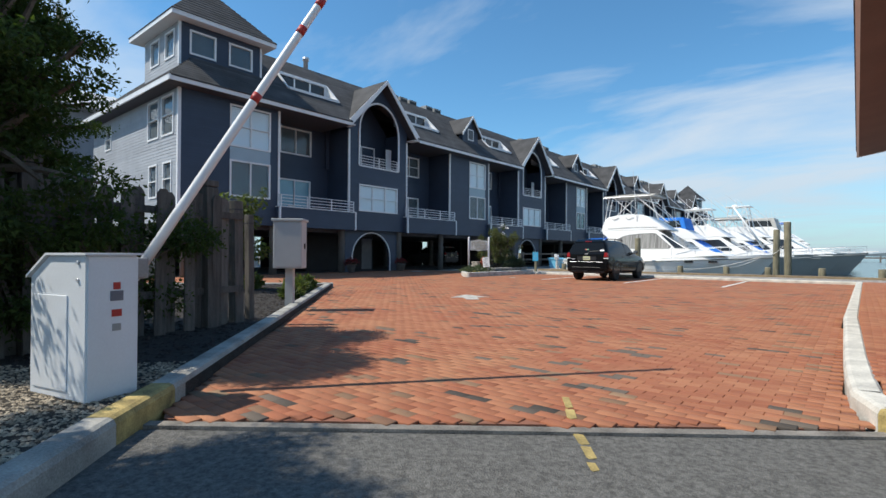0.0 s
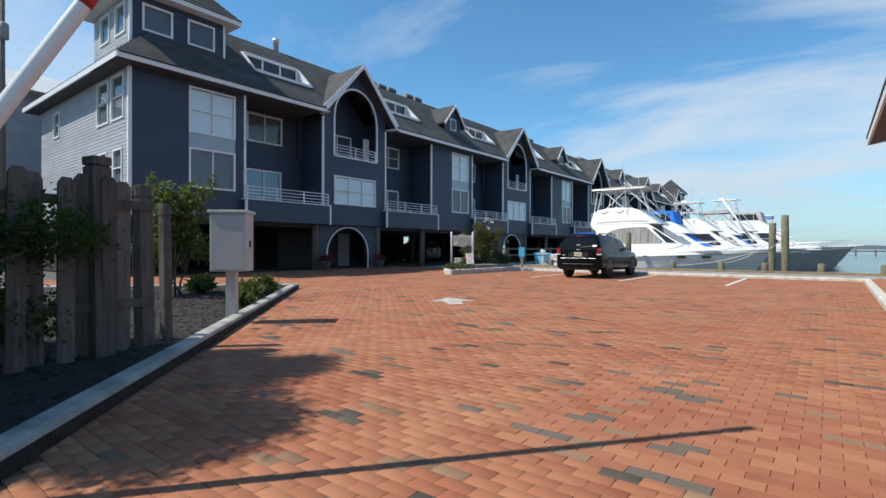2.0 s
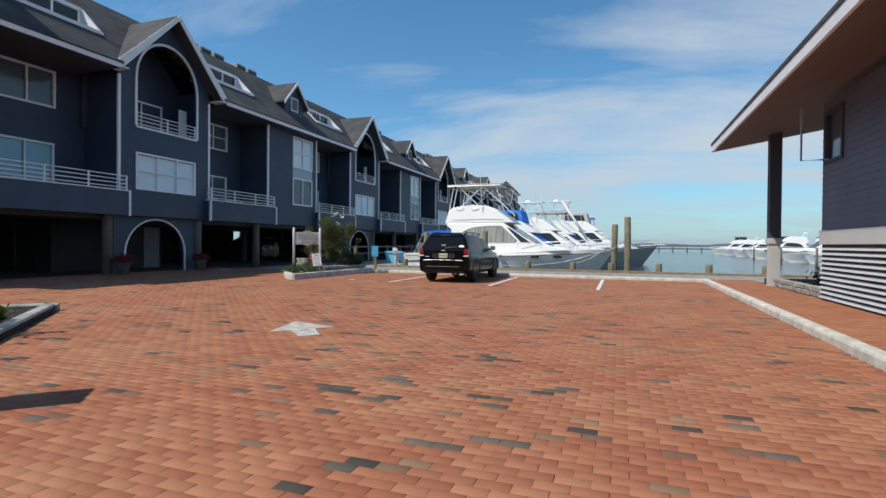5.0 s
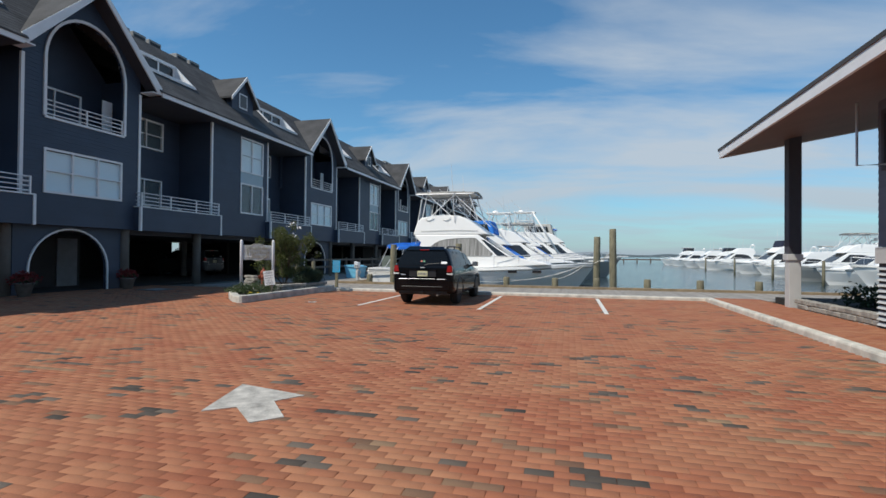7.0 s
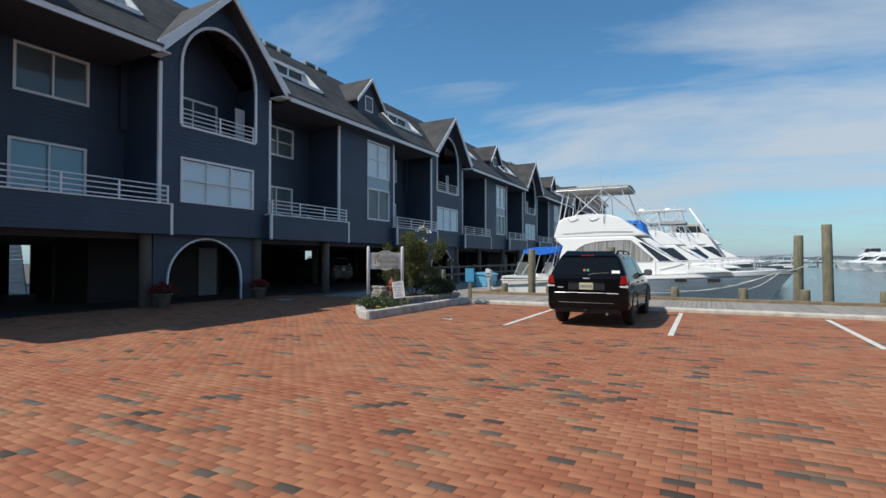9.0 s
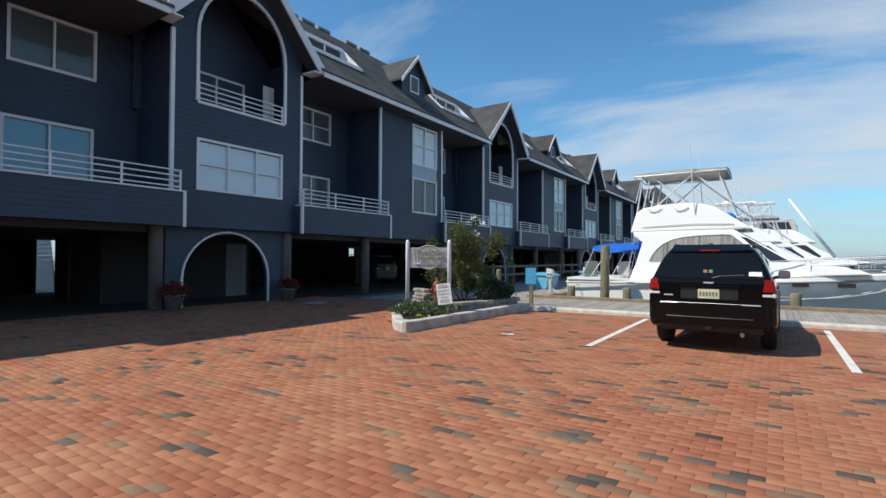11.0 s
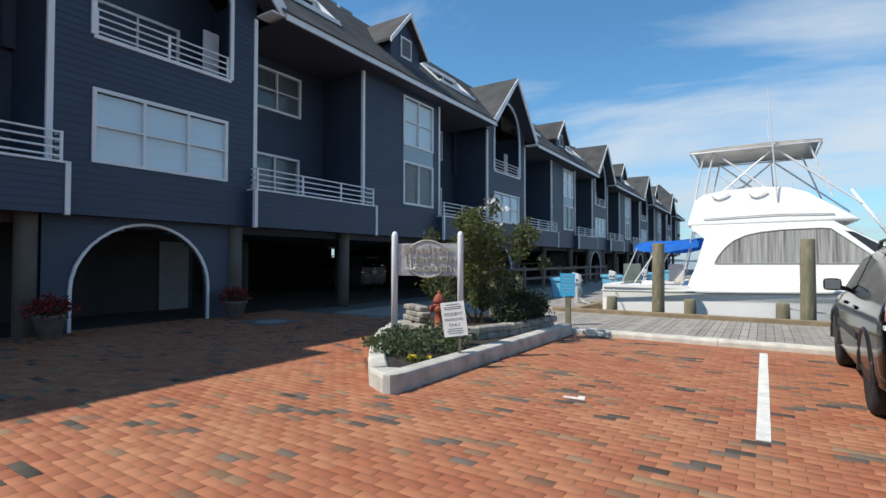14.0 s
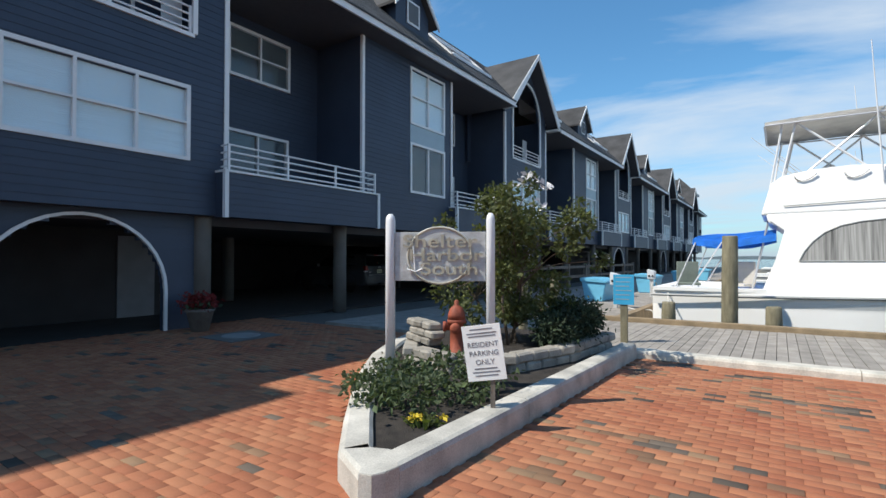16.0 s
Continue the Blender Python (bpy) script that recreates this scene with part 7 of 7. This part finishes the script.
def suv(at, rz, label, paint):
    """A square-cut four-by-four: rear at y 0, nose at +y."""
    c = thing("parked_car", at, rz, label, "car")
    b2 = B()
    rings = [[b2.verts.new(q) for q in car_ring(sec)] for sec in CAR_SECTIONS]
    n = len(rings[0])
    for a, b in zip(rings, rings[1:]):
        for k in range(n):
            b2.faces.new((a[k], a[(k + 1) % n], b[(k + 1) % n], b[k])).smooth = True
    for r in (rings[0], rings[-1]):
        for k in range(n // 2):
            if k + 1 < n - 2 - k:
                b2.faces.new((r[k], r[k + 1], r[n - 2 - k], r[n - 1 - k]))
            elif k + 1 == n - 2 - k:
                b2.faces.new((r[k], r[k + 1], r[n - 1 - k]))
    bmesh.ops.recalc_face_normals(b2, faces=b2.faces)
    part("body", b2, paint, c)
    # tailgate glass with rounded lower corners, a hand's breadth inside the pillars
    b2 = B()
    gl = [(-0.70, 1.2), (0.70, 1.2), (0.765, 1.215), (0.785, 1.26), (0.72, 1.43), (0.625, 1.60), (0.59, 1.625), (-0.59, 1.625), (-0.625, 1.60), (-0.72, 1.43), (-0.785, 1.26), (-0.765, 1.215)]
    prism(b2, [(x, car_rake(0, z) - 0.008, z) for x, z in gl], (0, 0.02, 0))
    part("rear_window", b2, M_CARGLASS, c)
    part("spoiler", prism(B(), [(-0.6, 0.195, 1.635), (0.6, 0.195, 1.635), (0.56, 0.42, 1.735), (-0.56, 0.42, 1.735)], (0, 0, 0.025)), paint, c)
    part("high_brake_lamp", box(B(), -0.15, 0.15, 0.185, 0.22, 1.645, 1.668, 0.004), M_REDLENS, c, "red high brake lamp")
    for s in (-1, 1):
        for pts in ([(0.62, 1.2), (1.22, 1.19), (1.22, 1.62), (0.86, 1.62)], [(1.3, 1.19), (2.06, 1.17), (2.06, 1.61), (1.3, 1.62)], [(2.14, 1.17), (3.05, 1.15), (2.6, 1.54), (2.14, 1.60)]):
            b2 = B()
            hwz = lambda z: 0.885 + (0.69 - 0.885) * (z - 1.14) / 0.5 + 0.008
            cols = [[b2.verts.new((s * (hwz(z) - d), y, z)) for y, z in pts] for d in (0, 0.03)]
            b2.faces.new(cols[0])
            b2.faces.new(cols[1][::-1])
            for k in range(4):
                b2.faces.new((cols[0][k], cols[0][(k + 1) % 4], cols[1][(k + 1) % 4], cols[1][k]))
            part("side_window", b2, M_CARGLASS, c)
        b2 = B()
        prism(b2, [(s * 0.72, -0.012, 0.985), (s * 0.915, -0.0, 0.985), (s * 0.885, -0.0, 1.19), (s * 0.76, -0.012, 1.19)], (0, 0.16, 0))
        bmesh.ops.bevel(b2, geom=list(b2.edges), offset=0.018, segments=2, affect="EDGES")
        part("tail_lamp", b2, M_REDLENS, c, "red tail lamp")
        b2 = B()
        prism(b2, [(s * 0.73, -0.012, 0.915), (s * 0.92, 0.0, 0.915), (s * 0.918, 0.0, 0.98), (s * 0.722, -0.012, 0.98)], (0, 0.14, 0))
        bmesh.ops.bevel(b2, geom=list(b2.edges), offset=0.014, segments=2, affect="EDGES")
        part("reverse_lamp", b2, M_CLEARLENS, c, "clear reversing lamp")
        b2 = box(B(), s * 1.03 - 0.1, s * 1.03 + 0.1, 2.78, 2.92, 1.13, 1.29, 0.05)
        tube(b2, [(s * 0.86, 2.86, 1.15), (s * 0.98, 2.86, 1.17)], 0.03, 8)
        mir = part("mirror", b2, M_BLACK_PLASTIC, c, "black door mirror")
        part("mirror_glass", box(B(), s * 1.03 - 0.08, s * 1.03 + 0.08, 2.772, 2.782, 1.15, 1.27, 0.004), M_RIM, mir)
        b2 = B()
        tube(b2, [(s * 0.6, 0.55, 1.715), (s * 0.6, 0.68, 1.765), (s * 0.6, 1.6, 1.775), (s * 0.6, 2.35, 1.755), (s * 0.6, 2.5, 1.69)], 0.018, 8)
        for y in (0.68, 1.5, 2.3):
            box(b2, s * 0.6 - 0.014, s * 0.6 + 0.014, y, y + 0.07, 1.7, 1.765)
        part("roof_rail", b2, M_BLACK_PLASTIC, c)
        part("side_moulding", box(B(), s * 0.945 - 0.012, s * 0.945 + 0.012, 1.45, 3.1, 0.66, 0.74, 0.008), M_BLACK_PLASTIC, c)
        for y in (1.55, 2.45):
            part("door_handle", box(B(), s * 0.93 - 0.02, s * 0.93 + 0.02, y, y + 0.18, 0.985, 1.02, 0.008), paint, c)
        for y in (0.95, 3.74):
            wheel = part("wheel", lathe(B(), [(0.25, -0.11), (0.34, -0.115), (0.372, -0.08), (0.375, 0), (0.372, 0.08), (0.34, 0.115), (0.25, 0.11)], 28), M_TYRE, c, "black tyre", at=pose(s * 0.80, y, 0.372, 0, 90 * s, 0))
            part("rim", lathe(B(), [(0.245, 0.02), (0.25, 0.1), (0.22, 0.09), (0.12, 0.06), (0.05, 0.09), (0.02, 0.1)], 20), M_RIM, wheel)
            for k in range(5):
                part("spoke", box(B(), -0.03, 0.03, 0.05, 0.22, 0.07, 0.105, 0.01), M_RIM, wheel, at=pose(0, 0, 0, 0, 0, 72 * k))
            tube(b2 := B(), [(s * 0.925, y + 0.43 * math.cos(a), 0.40 + 0.43 * math.sin(a)) for a in np.linspace(-0.1, math.pi + 0.1, 16)], 0.035, 6)
            part("wheel_arch", b2, M_BLACK_PLASTIC, c, "dark wheel-arch flare")
            part("wheel_well", box(B(), s * 0.80 - 0.135, s * 0.80 + 0.133, y - 0.41, y + 0.41, 0.3, 0.8, 0.1), M_BLACK_PLASTIC, c)
    b2 = B()
    bp = [(-0.925, 0.3), (-0.92, 0.05), (-0.84, -0.06), (-0.4, -0.11), (0.4, -0.11), (0.84, -0.06), (0.92, 0.05), (0.925, 0.3)]
    prism(b2, [(x, y, 0.44) for x, y in bp], (0, 0, 0.36))
    bmesh.ops.bevel(b2, geom=[e for e in b2.edges if max(v.co.y for v in e.verts) < 0.2], offset=0.04, segments=3, affect="EDGES")
    part("bumper", b2, paint, c, "black rear bumper")
    tube(b2 := B(), [(-0.72, -0.06, 0.79), (-0.4, -0.095, 0.795), (0.4, -0.095, 0.795), (0.72, -0.06, 0.79)], 0.011, 6)
    part("bumper_strip", b2, M_CHROME, c, "bright bumper strip")
    tube(b2 := B(), [(-0.62, -0.088, 0.57), (-0.35, -0.108, 0.57), (0.35, -0.108, 0.57), (0.62, -0.088, 0.57)], 0.012, 6)
    part("bumper_crease", b2, M_BLACK_PLASTIC, c)
    part("lower_valance", box(B(), -0.75, 0.75, 0.0, 0.3, 0.33, 0.48, 0.04), M_BLACK_PLASTIC, c)
    tube(b2 := B(), [(0.45, 0.3, 0.33), (0.47, -0.02, 0.33), (0.47, -0.07, 0.32)], 0.03, 10)
    part("exhaust", b2, M_RIM, c)
    part("tow_hitch", box(B(), -0.05, 0.05, -0.1, 0.2, 0.38, 0.46, 0.008), M_BLACK_PLASTIC, c)
    part("plate_recess", box(B(), -0.42, 0.42, -0.004, 0.1, 0.85, 1.06, 0.02), M_BLACK_PLASTIC, c)
    part("badge_bar", box(B(), -0.44, 0.44, -0.03, 0.02, 1.045, 1.085, 0.012), paint, c)
    part("badge", box(B(), -0.075, 0.075, -0.012, 0.01, 1.115, 1.14, 0.004), M_CHROME, c, "small chrome badge")
    part("script_badge", box(B(), -0.67, -0.53, -0.006, 0.01, 0.90, 0.925, 0.003), M_CHROME, c, "small chrome badge")
    pl = part("number_plate", box(B(), -0.155, 0.155, -0.014, -0.006, 0.87, 1.025, 0.004), M_PLATE, c, "pale yellow number plate")
    for k in range(6):
        part("plate_character", box(B(), -0.13 + k * 0.046, -0.1 + k * 0.046, -0.0165, -0.0135, 0.91, 0.98), M_INK, pl)
    tube(b2 := B(), [(0.05, 0.03, 1.2), (0.15, 0.035, 1.235), (0.5, 0.045, 1.255)], 0.012, 6)
    part("wiper", b2, M_BLACK_PLASTIC, c)
    part("window_sticker", prism(B(), [(0.56, car_rake(0, 1.245) - 0.011, 1.245), (0.74, car_rake(0, 1.245) - 0.011, 1.245), (0.73, car_rake(0, 1.31) - 0.011, 1.31), (0.56, car_rake(0, 1.31) - 0.011, 1.31)], (0, 0.004, 0)), M_SIGNWHITE, c, "white window sticker")
    for x, m, nm in ((-0.08, mat("orange_sticker", (0.4, 0.07, 0.03), 0.5, bump=0), "orange window sticker"), (0.0, mat("green_sticker", (0.03, 0.2, 0.1), 0.5, bump=0), "green window sticker")):
        part("window_decal", prism(B(), [(x, car_rake(0, 1.29) - 0.011, 1.29), (x + 0.055, car_rake(0, 1.29) - 0.011, 1.29), (x + 0.055, car_rake(0, 1.34) - 0.011, 1.34), (x, car_rake(0, 1.34) - 0.011, 1.34)], (0, 0.004, 0)), m, c, nm)
    return c


suv((-11.0, 19.95, 0.0), -0.5, "black four-by-four parked nose to the water", M_CARPAINT)
under = suv((-29.0, 33.3, 0.0), 90, "dark grey car parked under the houses", M_CAR_GREY)

# ---- chairs on the balcony ----
for y, rz in ((24.6, 100), (25.6, 80), (26.6, 110), (15.3, 95)):
    ch = thing("balcony_chair", (-25.4, y, 2.72), rz, "pale metal balcony chair", "chair", "balcony chairs")
    part("seat", box(B(), -0.22, 0.22, -0.22, 0.22, 0.4, 0.44, 0.01), M_CANVAS_GREY, ch)
    part("backrest", box(B(), -0.22, 0.22, 0.2, 0.24, 0.55, 0.95, 0.015), M_CANVAS_GREY, ch)
    for sx in (-0.2, 0.2):
        for sy, hh in ((-0.2, 0.4), (0.22, 0.9)):
            part("leg", box(B(), sx - 0.015, sx + 0.015, sy - 0.015, sy + 0.015, 0, hh), M_CHROME, ch)

# ---- house with a metal roof and a utility pole behind ----
nb = thing("neighbour_house", (-47, 9.5, 0.0), 0, "neighbouring grey house with a white metal roof", "house")
part("wall", box(B(), -8, 5, -9, 9, 0, 10.6), M_SIDING_GREY, nb)
nroof = part("roof", prism(B(), [(-9, -10, 10.6), (6, -10, 10.6), (-1.5, -10, 13.6)], (0, 20, 0)), M_METALROOF, nb, "white standing-seam metal roof")
for i in range(26):
    part("seam", prism(B(), [(6.0, 0, 10.62), (6.0, 0.05, 10.62), (-1.5, 0.05, 13.62), (-1.5, 0, 13.62)], (0, 0, 0.05)), M_METALROOF, nroof, at=(0, -9.9 + i * 0.78, 0))
pole = thing("utility_pole", (-38.5, 7.9, 0.0), 0, "grey timber utility pole with fittings", "pole")
part("shaft", tube(B(), [(0, 0, 0), (0, 0, 15.5)], 0.2, 12, 0.14), M_WOOD_GREY, pole)
part("transformer", lathe(B(), [(0.2, 0), (0.24, 0.03), (0.24, 0.8), (0.15, 0.88)], 14), M_HVAC, pole, at=(0.4, 0, 12.3))
part("crossarm", box(B(), -1.1, 1.1, -0.06, 0.06, 14.6, 14.8), M_WOOD_GREY, pole)
bm = B()
for x in (-1.0, 1.0):
    tube(bm, [(-38.5 + x, 7.9 + 30 * t, 14.8 - 1.2 * 4 * t * (1 - t) + 1.5 * t) for t in np.linspace(-1, 0, 12)], 0.012, 5)
solid("power_line", bm, M_BLACK_PLASTIC, "thin black overhead cables from the pole", "cable")
# back lot seen through the carport
bm = B()
prism(bm, [(-45, 8, 0.0), (-36.2, 8, 0.0), (-36.2, 104, 0.0), (-45, 104, 0.0)], (0, 0, -0.05))
solid("back_lot", bm, M_CONCRETE, "pale concrete lot behind the houses", "ground", kind="structure")
# added white boards, raked to the outline of sun patches on the carport siding
for by in (19.5, 26.7):
    lat = thing("white_board_wall", (-36.3, by, 0.0), 0, "white lapped boards added behind the carport, slanted like a patch of sun", "wall", kind="structure")
    for i in range(16):
        h = 0.005 + i * 0.2
        part("board", prism(B(), [(-0.3 * h, 0, h), (-0.3 * h - 3.4, 0, h), (-0.3 * h - 3.45, 0.03, h + 0.19), (-0.3 * h - 0.05, 0.03, h + 0.19)], (0, 0.05, 0)), M_WHITE, lat)

# ---- brick paving ----
def in_poly(x, y, poly):
    r = np.zeros(x.shape, bool)
    n = len(poly)
    for i in range(n):
        (x0, y0), (x1, y1) = poly[i], poly[(i + 1) % n]
        c = ((y0 > y) != (y1 > y)) & (x < (x1 - x0) * (y - y0) / (y1 - y0 + 1e-12) + x0)
        r ^= c
    return r


LOT = [(-5.86, 1.39), (-2.2, 4.26), (-2.35, 5.4), (-2.45, 10.5), (-2.25, 24.5), (-16.1, 24.5), (-16.3, 18.75), (-17.3, 19.5), (-18.4, 20.85), (-19.4, 22.55), (-19.9, 24.5), (-25.2, 24.5), (-25.2, 6.5), (-20, 5.2), (-15.55, 10.2), (-15.2, 9.93), (-6.1, 1.5)]
WALK = [(-2.0, 4.6), (-0.75, 5.3), (-0.75, 24.4), (-2.08, 24.4), (-2.3, 10.5), (-2.22, 6.4)]
bm = B()
prism(bm, [(x, y, -0.008) for x, y in LOT], (0, 0, -0.04))
paving = solid("paving", bm, M_SAND, "red clay brick paving with scattered dark bricks", "paving", kind="structure")
bm = B()
prism(bm, [(x, y, 0.112) for x, y in WALK], (0, 0, -0.14))
walk_bed = solid("side_walk", bm, M_SAND, "raised red brick walk beside the office", "pavement", kind="structure")
BLX, BLY = 0.206, 0.103


def lay(poly):
    xs0, ys0 = [p[0] for p in poly], [p[1] for p in poly]
    rows = np.arange(min(ys0), max(ys0), BLY)
    cx, cy = [], []
    for j, y in enumerate(rows):
        x = np.arange(min(xs0), max(xs0), BLX) + (BLX / 2 if j % 2 else 0)
        cx.append(x)
        cy.append(np.full(x.shape, y))
    cx, cy = np.concatenate(cx), np.concatenate(cy)
    ok = in_poly(cx, cy, poly)
    return cx[ok], cy[ok]


def brick_block(name, cx, cy, z, parent, seed, materials, kinds):
    rg = np.random.default_rng(seed)
    n = len(cx)
    hx, hy, ch, g = BLX / 2 - 0.001, BLY / 2 - 0.001, 0.0022, 0.02
    base = np.array([(-hx, -hy, -g), (hx, -hy, -g), (hx, hy, -g), (-hx, hy, -g), (-hx, -hy, -ch), (hx, -hy, -ch), (hx, hy, -ch), (-hx, hy, -ch),
                     (-hx + ch, -hy + ch, 0), (hx - ch, -hy + ch, 0), (hx - ch, hy - ch, 0), (-hx + ch, hy - ch, 0)])
    v = np.repeat(base[None], n, 0)
    tz = rg.normal(0, 0.0007, n)
    ax, ay = rg.normal(0, 0.0018, n), rg.normal(0, 0.002, n)
    v[:, :, 2] += tz[:, None] + v[:, :, 0] * ax[:, None] + v[:, :, 1] * ay[:, None]
    v[:, :, 0] += (cx + rg.normal(0, 0.001, n))[:, None]
    v[:, :, 1] += (cy + rg.normal(0, 0.001, n))[:, None]
    v[:, :, 2] += z
    f0 = np.array([(8, 9, 10, 11), (0, 1, 5, 4), (1, 2, 6, 5), (2, 3, 7, 6), (3, 0, 4, 7), (4, 5, 9, 8), (5, 6, 10, 9), (6, 7, 11, 10), (7, 4, 8, 11)])
    fs = (f0[None] + 12 * np.arange(n)[:, None, None]).reshape(-1, 4)
    me = bpy.data.meshes.new(name)
    vv = v.reshape(-1, 3)
    me.vertices.add(len(vv))
    me.vertices.foreach_set("co", vv.ravel().astype(np.float32))
    me.loops.add(fs.size)
    me.loops.foreach_set("vertex_index", fs.ravel().astype(np.int32))
    me.polygons.add(len(fs))
    me.polygons.foreach_set("loop_start", np.arange(0, fs.size, 4, dtype=np.int32))
    for m in materials:
        me.materials.append(m)
    me.polygons.foreach_set('material_index', np.repeat(kinds, 9).astype(np.int32))
    me.update(calc_edges=True)
    me.validate()
    ob = new(name, me)
    ob.parent = parent
    ob["kind"] = "stuff"
    return ob


cx, cy = lay(LOT)


def shades(cx, cy, seed):
    """Which pavers are dark or olive: strewn in small runs, thicker in some drifts."""
    rg = np.random.default_rng(seed)
    drift = 0.35 + 1.3 * np.clip(0.5 + 0.5 * np.sin(cx * 0.9 + 1.7 * np.sin(cy * 0.6)) * np.cos(cy * 1.1 - 0.8 * np.sin(cx * 0.7)), 0, 1)
    kinds = np.zeros(len(cx), int)
    r = rg.random(len(cx))
    olive, dark = r < 0.055 * drift, r > 1 - 0.034 * drift
    for flag, k, run in ((olive, 2, 0.2), (dark, 1, 0.25)):
        kinds[flag] = k
        nxt = np.flatnonzero(flag & (rg.random(len(cx)) < run)) + 1
        nxt = nxt[nxt < len(cx)]
        kinds[nxt] = k
        up = np.flatnonzero(flag & (rg.random(len(cx)) < 0.25))
        if k == 1 and len(up):
            tree = {(round(x * 20), round(y * 20)): i for i, (x, y) in enumerate(zip(cx, cy))}
            for i in up:
                j = tree.get((round((cx[i] + BLX / 2) * 20), round((cy[i] + BLY) * 20)))
                if j is not None:
                    kinds[j] = k
    return kinds


kinds = shades(cx, cy, 17)
pick = (cx > -5.0) & (cx < -2.7) & (cy > 4.0) & (cy < 6.6)
pick &= np.cumsum(pick) <= 290
brick_block("brick_field", cx[~pick], cy[~pick], 0.004, paving, 1, (M_BRICK, M_BRICK_DARK, M_BRICK_OLIVE), kinds[~pick])
bm = B()
hx, hy = BLX / 2 - 0.0011, BLY / 2 - 0.0011
box(bm, -hx, hx, -hy, hy, -0.03, 0)
bmesh.ops.bevel(bm, geom=[e for e in bm.edges if all(v.co.z > -0.01 for v in e.verts)], offset=0.003, segments=1, affect="EDGES")
BR = mesh_of("brick", bm, M_BRICK_OBJ)
BRS = [BR, BR.copy(), BR.copy()]
for me, m in zip(BRS[1:], (M_BRICK_DARK, M_BRICK_OLIVE)):
    me.materials[0] = m
rgq = random.Random(2)
for x, y, kd in zip(cx[pick], cy[pick], kinds[pick]):
    part("brick", BRS[kd], None, paving, at=pose(float(x), float(y), 0.004 + rgq.gauss(0, 0.0007), rgq.gauss(0, 0.15), rgq.gauss(0, 0.12), rgq.gauss(0, 0.3)))
cx, cy = lay(WALK)
brick_block("walk_bricks", cx, cy, 0.125, walk_bed, 3, (M_BRICK, M_BRICK_DARK, M_BRICK_OLIVE), np.zeros(len(cx), int))
